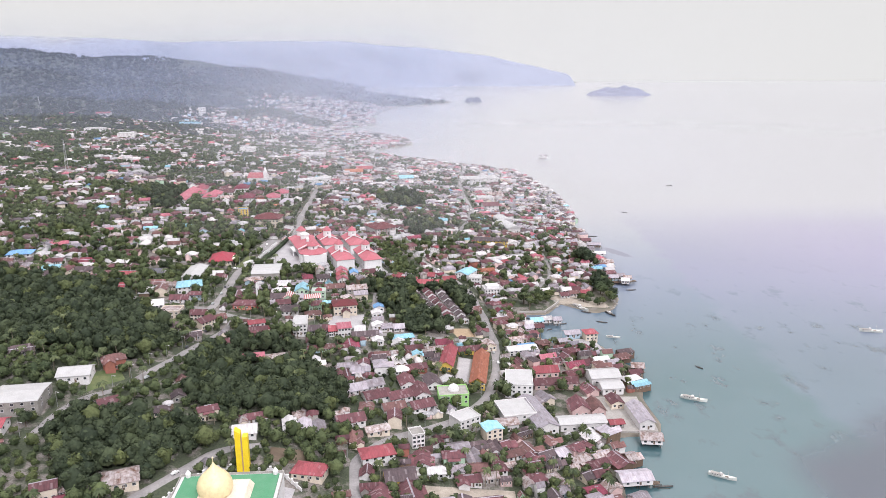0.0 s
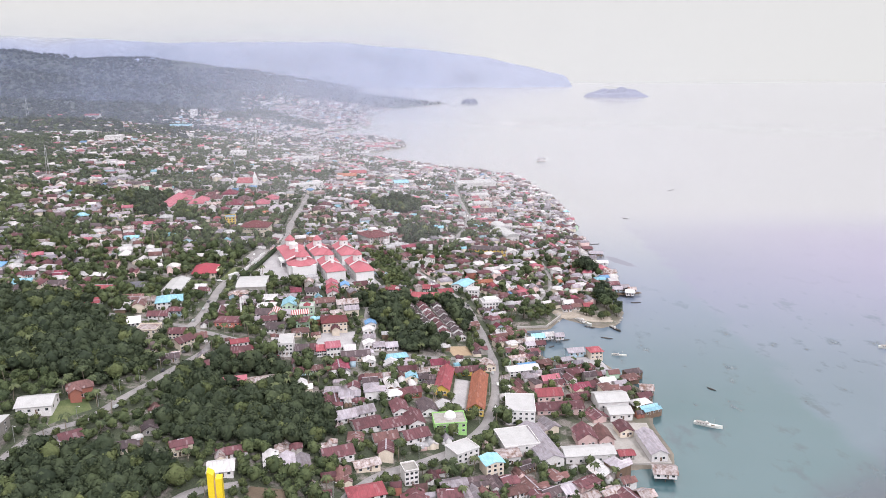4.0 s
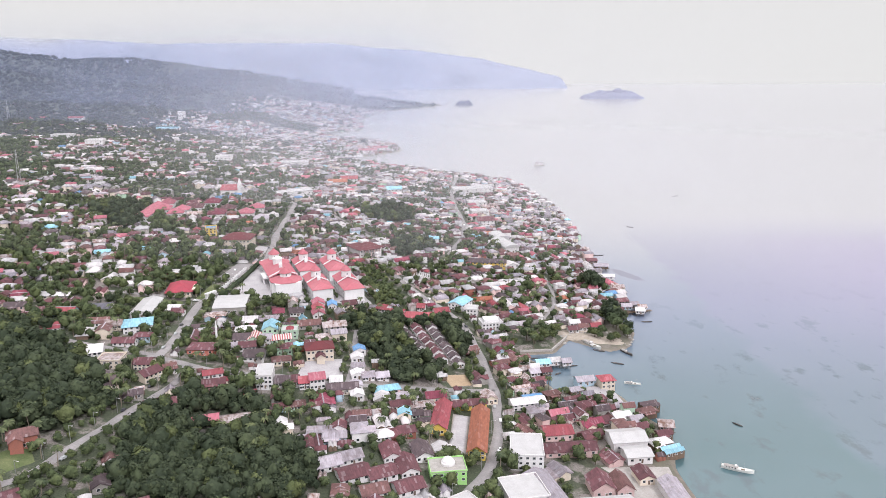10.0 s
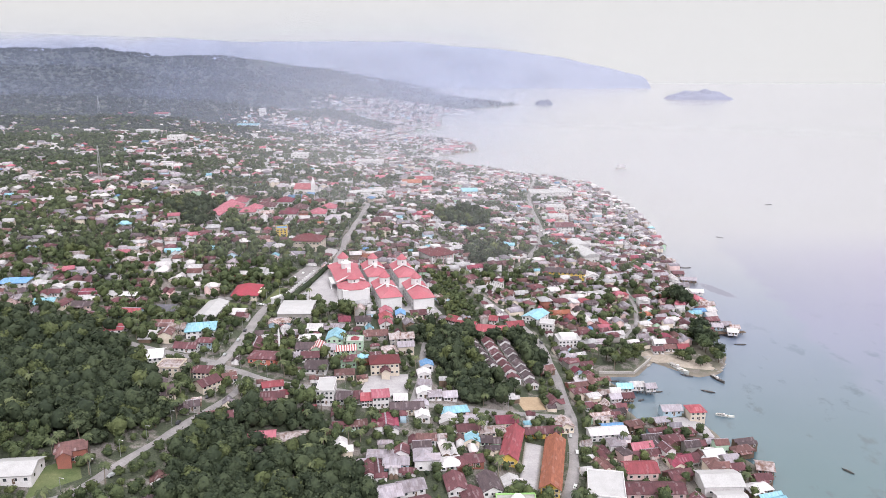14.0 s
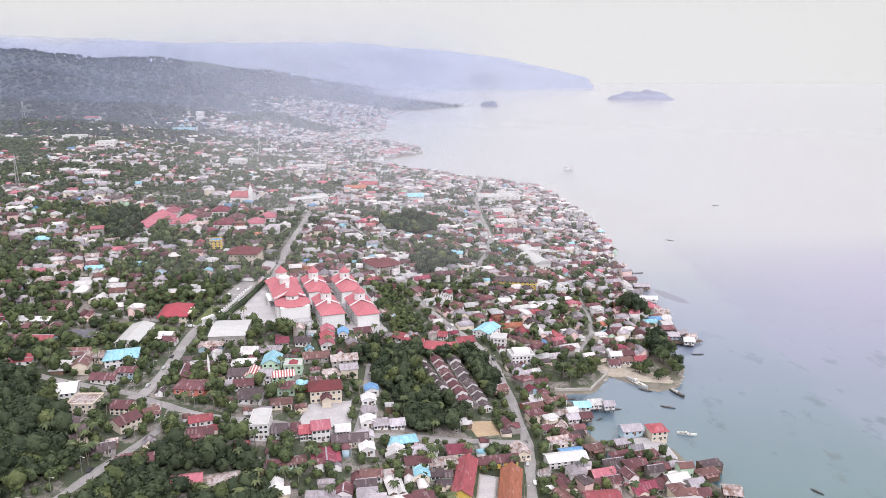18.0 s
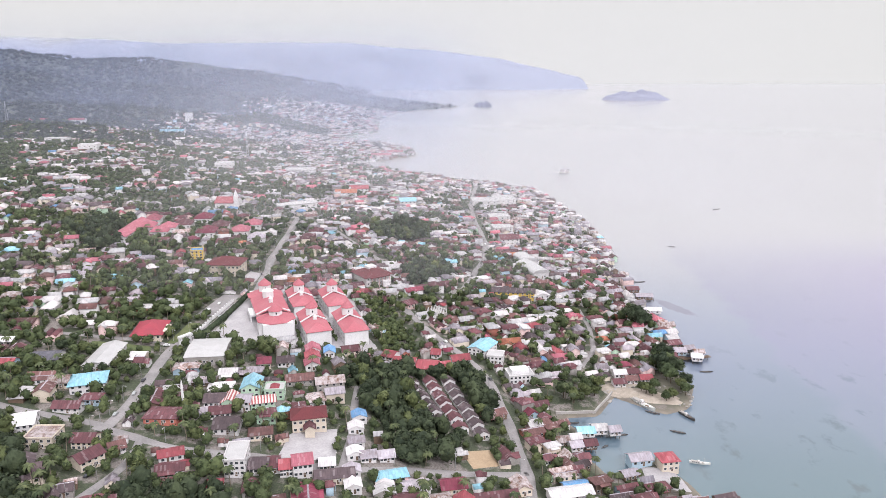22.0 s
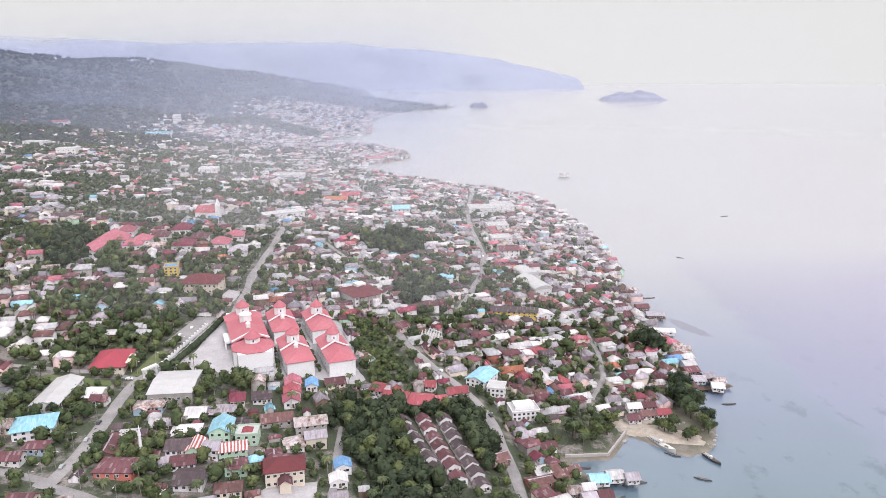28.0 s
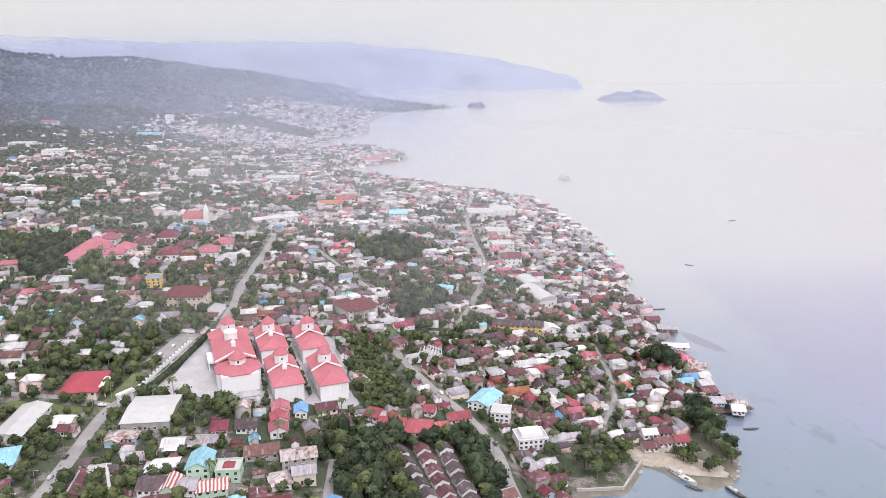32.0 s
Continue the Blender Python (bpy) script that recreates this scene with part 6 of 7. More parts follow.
sandy("sand_point", 106, 554, 24, 8, radians(-20), "pale sandy point with rubble at the water's edge")
sandy("sand_shelf", 92, 566, 13, 6, radians(25), "pale sandy shelf behind the point")
OCCUPIED.append(("poly", [(66, 536), (112, 534), (136, 560), (128, 585), (96, 582), (84, 570)]))
srnd = random.Random(21)
patch("garden_plot", [(47, 535), (72, 537), (84, 557), (80, 567), (60, 566), (47, 553)], SOIL, 0.4, "weedy garden plot behind the sea wall")
OCCUPIED.append(("poly", [(45, 533), (74, 535), (88, 558), (92, 574), (60, 568), (45, 556)]))
for i in range(26):
    gx, gy = srnd.uniform(48, 88), srnd.uniform(538, 572)
    if in_poly(gx, gy, [(48, 541), (70, 541), (83, 560), (88, 573), (60, 566), (48, 553)]):
        if i % 2:
            palm(gx, gy, i % 3, srnd.uniform(0.55, 0.85), i * 47)
        else:
            tree(gx, gy, (3, 4, 1)[i % 3], srnd.uniform(0.6, 0.95), i * 53)
for i in range(46):
    a = srnd.uniform(0, 6.28)
    rx, ry = 108 + 24 * math.cos(a) + srnd.uniform(-2, 2), 554 + 13 * math.sin(a) + srnd.uniform(-2, 2)
    if shore(rx, ry) > -3:
        rk = blob(0, 0, 0.2, srnd.uniform(0.5, 1.3), srnd.uniform(0.35, 0.8), i * 2.3)
        tagged(thing("rock", rk, WALL["grey"], pose(rx, ry, max(hz(rx, ry), -0.2), 0, 0, i * 37), "grey boulder at the water's edge", "rock", "rocks round the point"))
for rx, ry, k, sz in ((128, 556, 0, 0.75), (131, 566, 2, 0.7), (124, 572, 0, 0.9), (129, 580, 2, 0.95), (126, 590, 0, 1.1), (128, 600, 2, 1.0), (112, 562, 1, 0.8), (115, 548, 1, 0.7), (125, 655, 2, 1.35), (128, 661, 0, 1.3), (122, 664, 2, 1.2), (123, 577, 0, 1.0), (122, 585, 2, 1.0), (125, 606, 0, 1.0), (121, 594, 0, 0.9), (106, 557, 3, 0.9), (109, 554, 1, 0.6), (117, 550, 3, 0.85), (120, 552, 4, 0.6), (127, 563, 4, 0.75), (104, 560, 4, 0.6), (76, 552, 3, 0.9), (70, 548, 4, 0.9), (80, 562, 4, 0.8), (63, 542, 4, 0.9), (58, 548, 1, 1.0), (72, 558, 1, 1.0)):
    tree(rx, ry, k, sz * 1.3, rx * 7)
for rx, ry in ((62, 552), (58, 545), (66, 556), (54, 552), (70, 562), (50, 548), (61, 536), (96, 590), (44, 540)):
    palm(rx, ry, int(rx) % 3, 0.9, rx * 13)
patch("sand_plot", [(6, 464), (19, 470), (15, 484), (0, 479)], PLOTMAT, 0.35, "bare brown earth building plot")
building("house", (39, 443.5), (57, 448), 8, 5.0, "gable", ROOF["white"], WALL["white"], "long white house with a patched pale roof by the coast road", "house", 1.4, 2, 6)
part("awning", Shape().box(-4.5, -3.6, 3.9, 4.6, 0.6, 4.08), TARP, building("house", (46, 452), (56, 454.5), 6, 4.0, "gable", ROOF["blue"], WALL["white"], "white house under a blue roof and tarpaulin", "house", 1.2, 1, 4), "blue tarpaulin awning")
building("house", (23.5, 447), (31, 449), 9, 4.2, "gable", ROOF["rust"], WALL["cream"], "cream house with a rust-streaked pale roof by the road", "house", 2.0, 1, 3, along=True)
building("school", (7, 437), (24.5, 441), 6, 4.0, "gable", ROOF["maroon"], WALL["yellow"], "long yellow wing under a maroon roof behind the school", "school", 1.8, 1, 6)
for hx, hy, col in ((93, 566, "maroon"), (101, 571, "brown"), (110, 573, "red"), (104, 581, "maroon"), (96, 579, "white")):
    building("house", (hx - 3.4, hy - 2.5), (hx + 3.4, hy - 1.5), 6, 3.8, "gable", ROOF[col], WALL["white"], f"small white house under a {ROOF_WORDS[col]} roof on the point", "house", 1.6, 1, 3, sides=False)
patch("sand_yard", [(84, 462), (103, 458), (100, 478), (84, 480)], YARDMAT, 0.5, "white concrete yard on the small headland")
patch("sand_beach", [(-12, 276), (30, 282), (30, 292), (-14, 288)], SAND, 0.35, "pale bare ground by the shore houses")
wall_line("sea_wall", [(52, 532.5), (73, 534.5), (87, 558)], 1.4, 0.8, CONCRETE, "low pale concrete sea wall round a garden plot")
building("house", (93, 474), (101, 475.5), 8, 6.5, "hip", ROOF["red"], WALL["cream"], "cream two-storey house with a red roof on the headland", "house", 2.2, 2, 3, z=2.0)
building("house", (80, 478), (90, 480), 7, 4, "gable", ROOF["pale"], WALL["blue"], "blue-white house on the headland", "house", 1.6, 1, 3, z=2.0)

# mosque with golden onion dome, and twin yellow slabs for a minaret
MZ = hz(-86, 256)
reserve(-86, 255, 52, 44, radians(6))
mq = thing("mosque", Shape().box(-20, -22, -3, 20, 10, 8.3), PURE, pose(-85, 256, MZ, 0, 0, 4), "mosque with a golden onion dome over a green roof", "mosque")
part("roof", Shape().box(-18.5, -21, 8.3, 18.5, 8.8, 8.9), GREENROOF, mq, "green painted roof deck")
part("parapet", parapet(40, 32, 8.1, 0.9), CONCRETE, mq).matrix_local = pose(0, -6, 0)
part("dome_base", Shape().add([(-10, -20, 8.9), (10, -20, 8.9), (10, 2, 8.9), (-10, 2, 8.9), (-8.6, -18, 11.8), (8.6, -18, 11.8), (8.6, 0.6, 11.8), (-8.6, 0.6, 11.8)],
                              [(4, 5, 6, 7), (0, 1, 5, 4), (1, 2, 6, 5), (2, 3, 7, 6), (3, 0, 4, 7)]), WALL["cream"], mq, "pale yellow square base of the dome")
dome = part("dome", Shape().ring(-2.5, -8, [(5.7, 11.8), (6.3, 13.0), (6.6, 14.6), (6.4, 16.2), (5.8, 17.7), (4.8, 19.1), (3.5, 20.4), (2.3, 21.6), (1.3, 22.7), (0.6, 23.7), (0.1, 24.6)], 28).mesh("dome", GOLD, smooth=True), None, mq, "smooth golden onion dome")
part("finial", Shape().ring(-2.5, -8, [(0.12, 24.4), (0.12, 26.0), (0.4, 26.3), (0.05, 26.8)], 8), GOLD, dome)
for x0 in (-17, 17):
    for y0 in (-20.5, 8.5):
        part("turret", Shape().ring(x0, y0, [(1.0, 8.3), (1.0, 10.2), (1.2, 10.3), (0.1, 12.0)], 8), PURE, mq)
mn = thing("minaret", Shape().box(-2.6, -1.8, -2, -0.3, 1.8, 21.5), YELLOW, pose(-85.6, 280.6, hz(-84, 281) - 0.8, 0, 0, 8), "bright yellow minaret of two upright slabs", "minaret")
mn.data.vertices[5].co.z = mn.data.vertices[6].co.z = 19.8
part("second_slab", Shape().box(0.3, -1.8, -2, 2.6, 1.8, 18.2), YELLOW, mn)
part("core", Shape().box(-0.3, -0.9, -2, 0.3, 0.9, 17.0), WALL["pink"], mn)
wall_line("mosque_wall", [(-113, 246), (-108, 262), (-98, 281), (-72, 284), (-60, 272)], 1.5, 0.4, PURE, "white mosque boundary wall with turreted piers", pier=3.0)
patch("mosque_yard", [(-112, 240), (-60, 240), (-62, 274), (-96, 280)], YARDMAT, 0.4, "grey paved mosque yard")
patch("bare_plot", [(-80, 290), (-62, 292), (-62, 304), (-80, 303)], tarmac("bare_brown_earth", (0.10, 0.07, 0.05), (0.15, 0.11, 0.08)), 0.35, "bare dark brown earth plot")


# masts and spire
def lattice(x, y, h, w, label):
    root = thing("radio_mast", Shape().box(-w, -w, -1, w, w, 0.4), CONCRETE, pose(x, y, hz(x, y), 0, 0, 20), label, "mast")
    for sx in (-1, 1):
        for sy in (-1, 1):
            v = [(sx * w * 0.9 + dx, sy * w * 0.9 + dy, 0.3) for dx, dy in ((-0.14, -0.14), (0.14, -0.14), (0.14, 0.14), (-0.14, 0.14))]
            v += [(sx * w * 0.16 + dx, sy * w * 0.16 + dy, h) for dx, dy in ((-0.12, -0.12), (0.12, -0.12), (0.12, 0.12), (-0.12, 0.12))]
            part("leg", Shape().add(v, [(0, 1, 5, 4), (1, 2, 6, 5), (2, 3, 7, 6), (3, 0, 4, 7), (4, 5, 6, 7)]), STEEL, root)
    br = Shape()
    n = 9
    for i in range(n):
        z0, z1 = h * i / n, h * (i + 1) / n
        a, b = w * (0.9 - 0.74 * i / n), w * (0.9 - 0.74 * (i + 1) / n)
        for k in range(4):
            c, s_ = (1, 0, -1, 0)[k], (0, 1, 0, -1)[k]
            p, q = Vector((c * a - s_ * a, s_ * a + c * a, z0)), Vector((c * b + s_ * b, s_ * b - c * b, z1))
            t = Vector((0, 0, 0.18))
            o = Vector((c, s_, 0)) * 0.12
            br.add([p - t, p + t, q + t, q - t, p - t + o, p + t + o, q + t + o, q - t + o], [(0, 1, 2, 3), (7, 6, 5, 4), (0, 4, 5, 1), (2, 6, 7, 3)])
    part("bracing", br, STEEL, root)
    part("dish", Shape().ring(0, 0.3, [(0.2, h * 0.86), (0.9, h * 0.87), (0.9, h * 0.9)], 10), PURE, root)
    return root


lattice(-436, 853, 38, 2.0, "steel lattice radio mast among trees on the slope")
lattice(-880, 1640, 44, 3.0, "tall steel lattice mast on the ridge")
lattice(-300, 1240, 42, 2.2, "slim steel lattice mast in the haze")
sp = thing("monument", Shape().ring(0, 0, [(1.8, -1), (1.8, 2.2), (2.2, 2.3), (2.2, 2.8), (0.75, 3.6), (0.55, 10.5)], 10), PURE, pose(-131, 490, hz(-131, 490)), "slim white monument spire on a round base", "monument")
part("spire", Shape().ring(0, 0, [(0.55, 10.5), (0.75, 10.8), (0.06, 15.5)], 10), PURE, sp)

# big blocks standing out in the hazy town
for x0, y0, w0, d0, h0, col in ((-464, 1388, 26, 20, 12, "white"), (-299, 1129, 22, 20, 11, "white"), (-565, 1660, 50, 20, 9, "cyan"), (-520, 1225, 26, 18, 11, "white"), (-620, 1330, 34, 16, 8, "white"), (-765, 1690, 30, 18, 9, "red"), (-845, 1690, 34, 14, 6, "red"), (-210, 1170, 40, 20, 7, "white"), (-330, 1420, 22, 18, 10, "white"), (35, 1075, 30, 26, 9, "white"), (62, 1110, 26, 30, 9, "white"), (-55, 1010, 18, 14, 8, "cyan"), (-130, 1040, 24, 12, 6, "orange"), (-118, 1075, 20, 12, 6, "red"), (48, 985, 22, 16, 8, "white"), (48, 925, 20, 16, 8, "white"), (52, 880, 18, 16, 8, "maroon"), (-140, 1575, 36, 16, 7, "pink"), (-118, 1620, 30, 16, 7, "pink"), (-620, 1925, 16, 16, 26, "white")):
    building("town_block", (x0 - w0 / 2, y0 - d0 / 2), (x0 + w0 / 2, y0 - d0 / 2 + 3), d0, h0, "gable" if col != "white" else "flat", ROOF[col] if col != "white" else HALLROOF, WALL["white"], f"large white town building under a {ROOF_WORDS[col]} roof", "building", 3.0, 2, 4, sides=False)


# ---- boats, jetties, stilts ----
def hull(l, w, h, sheer=0.5, n=12):
    """A boat's hull: sections from stern to bow, with an open deck well."""
    s, v = Shape(), []
    for i in range(n + 1):
        u = i / n
        half = w / 2 * (1 - max(0, (u - 0.55) / 0.45) ** 2.2) * (0.72 + 0.28 * min(1, u / 0.25))
        top = h * (0.75 + sheer * (2 * u - 1) ** 2 * (1.2 if u > 0.5 else 0.5))
        x = l * (u - 0.5)
        v += [(x, -half, top), (x, -half * 0.62, -0.1 * h), (x, 0, -0.35 * h), (x, half * 0.62, -0.1 * h), (x, half, top), (x, half * 0.82, top - 0.1), (x, 0, top - 0.3 * h), (x, -half * 0.82, top - 0.1)]
    f = [(i * 8 + k, i * 8 + (k + 1) % 8, (i + 1) * 8 + (k + 1) % 8, (i + 1) * 8 + k) for i in range(n) for k in range(8)]
    return s.add(v, f + [tuple(range(7, -1, -1)), tuple(n * 8 + k for k in range(8))])


def boat(x, y, l, turn, white=True, cabin=True):
    name, words = ("ferry_boat", "white wooden passenger boat with a long low cabin, afloat") if cabin else ("canoe", "slim dark wooden canoe lying on the water")
    ob = thing(name, hull(l, l * (0.2 if cabin else 0.11), l * (0.1 if cabin else 0.06)), HULL if white else HULLDARK, pose(x, y, 0.1, 0, 0, turn), words, "boat", "boats in the bay")
    if cabin:
        part("cabin", Shape().box(-l * 0.38, -l * 0.062, l * 0.05, -l * 0.02, l * 0.062, l * 0.115), WALL["white"], ob)
        part("canopy", Shape().box(-l * 0.42, -l * 0.078, l * 0.115, l * 0.02, l * 0.078, l * 0.127), WALL["grey"], ob)
        part("wheelhouse", Shape().box(-l * 0.10, -l * 0.045, l * 0.127, -l * 0.02, l * 0.045, l * 0.175), WALL["white"], ob)
        part("hatch", Shape().box(l * 0.10, -l * 0.04, l * 0.045, l * 0.22, l * 0.04, l * 0.07), WALL["wood"], ob)
        part("mast", Shape().ring(l * 0.2, 0, [(0.06, l * 0.06), (0.04, l * 0.32)], 6), STEEL, ob)
        for k in range(4):
            part("window", WINDOW, None, ob).matrix_local = pose(-l * 0.34 + k * l * 0.09, -l * 0.063, l * 0.085) @ Matrix.Scale(0.45, 4)
    else:
        for k in (-0.2, 0.1, 0.28):
            part("thwart", Shape().box(l * k - 0.12, -l * 0.045, l * 0.035, l * k + 0.12, l * 0.045, l * 0.045), WALL["wood"], ob)
        for sgn in (-1, 1):
            part("outrigger", Shape().box(-l * 0.32, sgn * l * 0.16 - 0.06, 0.02, l * 0.32, sgn * l * 0.16 + 0.06, 0.14), POST, ob)
    return ob


boat(138.7, 389, 14.5, -27)
boat(126.4, 309, 12.5, -30)
boat(113.6, 484.6, 9.5, -14)
boat(296, 495, 15, -12)
boat(101.6, 545, 17.5, -58)
boat(104.5, 536.5, 8, -32, False, False)
boat(121.7, 532, 11.5, -63, False, True)
for x, y, l, a in ((156, 433.6, 6, -55), (97, 301, 9, 2), (144.7, 798, 9, 2), (154.6, 778, 10, 4), (216, 901, 8, -40), (151, 591, 8, 4), (128, 870, 9, 2), (325, 1091, 10, 20), (60, 297, 8, -10), (52, 528, 6, 8), (60, 524, 6, 5), (47, 526, 6, 2), (112, 515, 8, -25), (83, 512, 6, 3), (72, 500, 5, 40), (143, 640, 7, 4), (139, 830, 8, 5), (144, 845, 7, 3), (149, 866, 9, 2), (139, 913, 9, 4), (146, 733, 8, 4)):
    boat(x, y, l, a, False, False)


POSTMESH = Shape().ring(0, 0, [(0.16, -5), (0.14, 2.3)], 6).mesh("post", POST)


def stilts(ob, w, d):
    for sx in (-0.42, 0, 0.42):
        for sy in (-0.42, 0.42):
            part("post", POSTMESH, None, ob).matrix_local = pose(w * sx, d * sy, -2.2)


def jetty(x0, y0, x1, y1, w, label):
    l, turn = math.hypot(x1 - x0, y1 - y0), math.degrees(math.atan2(y1 - y0, x1 - x0))
    ob = thing("jetty", Shape().box(0, -w / 2, 1.5, l, -w / 2 + 0.2, 1.75), POST, pose(x0, y0, 0, 0, 0, turn), label, "jetty", "jetties on the shore")
    part("beam", Shape().box(0, w / 2 - 0.2, 1.5, l, w / 2, 1.75), POST, ob)
    plank = Shape().box(-0.42, -w / 2 - 0.2, 1.76, 0.42, w / 2 + 0.2, 1.84).mesh("plank", WALL["wood"])
    for i in range(int(l / 0.95)):
        part("plank", plank, None, ob).matrix_local = pose(0.5 + i * 0.95, 0, 0)
    for i in range(int(l / 3.5) + 1):
        for sgn in (-1, 1):
            part("post", POSTMESH, None, ob).matrix_local = pose(min(l - 0.2, 0.3 + i * 3.5), sgn * (w / 2 - 0.1), -0.6)
    return ob


jetty(128, 703, 147, 696, 2.2, "plank jetty on timber posts leading to a shed")
jetty(135, 612, 150, 607, 3.0, "plank jetty on timber posts with huts")
jetty(108, 424, 120, 424, 2.0, "short plank jetty on timber posts")
jetty(82, 300, 96, 302, 2.2, "plank landing stage on timber posts")
jetty(137, 776, 150, 774, 1.6, "narrow plank jetty on timber posts")
jetty(140, 730, 154, 728, 2.0, "plank jetty on timber posts with platform")
jetty(136, 660, 150, 664, 1.6, "narrow plank jetty over the shallows")
jetty(62, 510, 78, 512, 2.0, "plank landing over the inner bay")


def stilt_house(fl, fr, depth, roof, wall, words):
    ob = building("stilt_house", fl, fr, depth, 3.2, "gable", ROOF[roof], WALL[wall], words, "house", 1.5, 1, 3, z=2.2, sides=False)
    ob.data = ob.data.copy()
    for v in ob.data.vertices:
        if v.co.z < -1:
            v.co.z = -0.3
    stilts(ob, math.hypot(fr[0] - fl[0], fr[1] - fl[1]), depth)
    return ob


stilt_house((133, 692), (150, 691), 7, "white", "white", "long white shed on stilts at a jetty end")
stilt_house((146, 603), (152, 602), 8, "white", "white", "white hut on stilts at the pier head")
stilt_house((138, 612), (145, 612), 8, "pale", "blue", "pale hut on stilts over the water")
stilt_house((138, 624), (146, 626), 8, "maroon", "wood", "maroon-roofed hut on stilts over the water")
stilt_house((128, 592), (135, 593), 7, "cyan", "wood", "hut with a light blue roof on stilts")
stilt_house((112, 424), (119, 423), 8, "rust", "wood", "hut with a pinkish roof on stilts")
stilt_house((96, 336), (106, 335), 8, "rust", "white", "boxy patched hut on stilts off the quay")
stilt_house((78, 298), (92, 300), 9, "pale", "white", "long hut with a pale zinc roof on stilts")
stilt_house((60, 505), (68, 506), 7, "cyan", "white", "hut with pale blue roof on stilts in the bay")
stilt_house((68, 508), (75, 509), 7, "white", "white", "white hut on stilts in the bay")
stilt_house((140, 725), (152, 724), 8, "pale", "wood", "fishing shed on stilts over the shallows")
stilt_house((137, 742), (146, 743), 8, "maroon", "wood", "maroon-roofed shed on stilts over the shallows")
stilt_house((127, 767), (133.5, 766), 7, "grey", "wood", "small zinc-roofed hut on stilts at the shore")
stilt_house((126, 845), (134, 845), 7, "maroon", "wood", "small maroon-roofed hut on stilts at the shore")
stilt_house((125, 937), (131.5, 937), 7, "grey", "white", "small white hut on stilts at the shore")
for fl, fr, dp, roof, wall in (((48, 496), (54, 497), 6, "rust", "wood"), ((54.5, 491), (60, 492.5), 6, "pale", "white"), ((61.5, 493), (67, 494), 6, "maroon", "wood"), ((55.5, 499.5), (60.5, 500.5), 5, "white", "blue"), ((76, 507), (81.5, 508), 6, "pale", "white"),
                               ((131, 603), (137, 604), 7, "maroon", "wood"), ((146, 616), (152, 617), 7, "grey", "wood"), ((140, 634), (147, 636), 7, "white", "blue"), ((150, 610.5), (156, 611), 5, "rust", "white"), ((131, 617), (137, 618), 7, "rust", "white")):
    stilt_house(fl, fr, dp, roof, wall, f"small {ROOF_WORDS[roof]} roofed hut on stilts")
jetty(137, 606, 160, 612, 3.0, "long plank pier on timber posts")
pf = thing("sea_platform", Shape().box(-9, -6, 2.6, 9, 6, 3.2), WALL["grey"], pose(176, 1378, 0, 0, 0, 5), "timber fishing platform with huts standing in the sea", "platform")
stilts(pf, 16, 11)
for k in (-5, 0, 5):
    part("hut", gable_walls(4, 4, 2.2, 1.0), WALL["white"], pf).matrix_local = pose(k, 0, 5.4)
    part("roof", gable_roof(4, 4, 2.2, 1.0, 0.4), ROOF["pale"], pf).matrix_local = pose(k, 0, 5.4)


# ---- cars on the roads ----
def car_meshes():
    body = Shape()
    prof = [(-2.1, 0.35), (2.1, 0.35), (2.15, 0.75), (1.3, 0.92), (0.75, 1.45), (-1.1, 1.5), (-1.75, 0.98), (-2.15, 0.9)]
    n = len(prof)
    body.add([(x, yy, z) for yy in (-0.82, 0.82) for x, z in prof], [(i, (i + 1) % n, n + (i + 1) % n, n + i) for i in range(n)] + [tuple(range(n - 1, -1, -1)), tuple(range(n, 2 * n))])
    glass = Shape().add([(1.2, -0.7, 0.97), (0.78, -0.64, 1.42), (0.78, 0.64, 1.42), (1.2, 0.7, 0.97), (1.25, -0.7, 0.99), (0.83, -0.64, 1.44), (0.83, 0.64, 1.44), (1.25, 0.7, 0.99)], [(3, 2, 1, 0), (4, 5, 6, 7), (0, 1, 5, 4), (1, 2, 6, 5), (2, 3, 7, 6), (3, 0, 4, 7)])
    wheel = Shape().ring(0, 0, [(0.2, -0.1), (0.33, -0.1), (0.33, 0.1), (0.2, 0.1)], 12)
    return body.mesh("body", CARS[0]), glass.mesh("windscreen", GLASS), wheel.mesh("wheel", RUBBER)


CARBODY, CARGLASS, CARWHEEL = car_meshes()
crnd = random.Random(11)


def car(x, y, turn):
    ob = thing("car", CARBODY, None, pose(x, y, hz(x, y) + 0.5, 0, 0, turn) @ Matrix.Scale(0.82, 4), "small parked car on the dusty road", "car", "cars on the roads")
    wear(ob, crnd.choice(CARS[:3]))
    part("windscreen", CARGLASS, None, ob)
    for wx in (-1.3, 1.35):
        for wy in (-0.75, 0.75):
            part("wheel", CARWHEEL, None, ob).matrix_local = pose(wx, wy, 0.33, 90)
    return ob


for x, y, a in ((-158.5, 500, 95), (-160, 515, 93), (-158, 478, 88), (-150, 345, 70), (-147, 395, 90), (-146, 425, 270), (28, 400, 76), (31, 430, 90), (26, 378, 65), (29, 445, 88), (24, 520, 100), (18, 560, 115), (5, 585, 130), (-8, 603, 125), (-154, 585, 80), (-150, 610, 85), (-160, 620, 90), (-157, 632, 92), (-50, 520, 90), (-50, 495, 90), (-146, 700, 100), (-112, 274, 58), (8, 352, 45), (-16, 640, 120), (2, 700, 70), (12, 745, 75), (-100, 457, 0), (-60, 455, 10), (-42, 545, 0), (27, 860, 90), (24, 800, 88), (-165, 560, 5)):
    car(x, y, a)


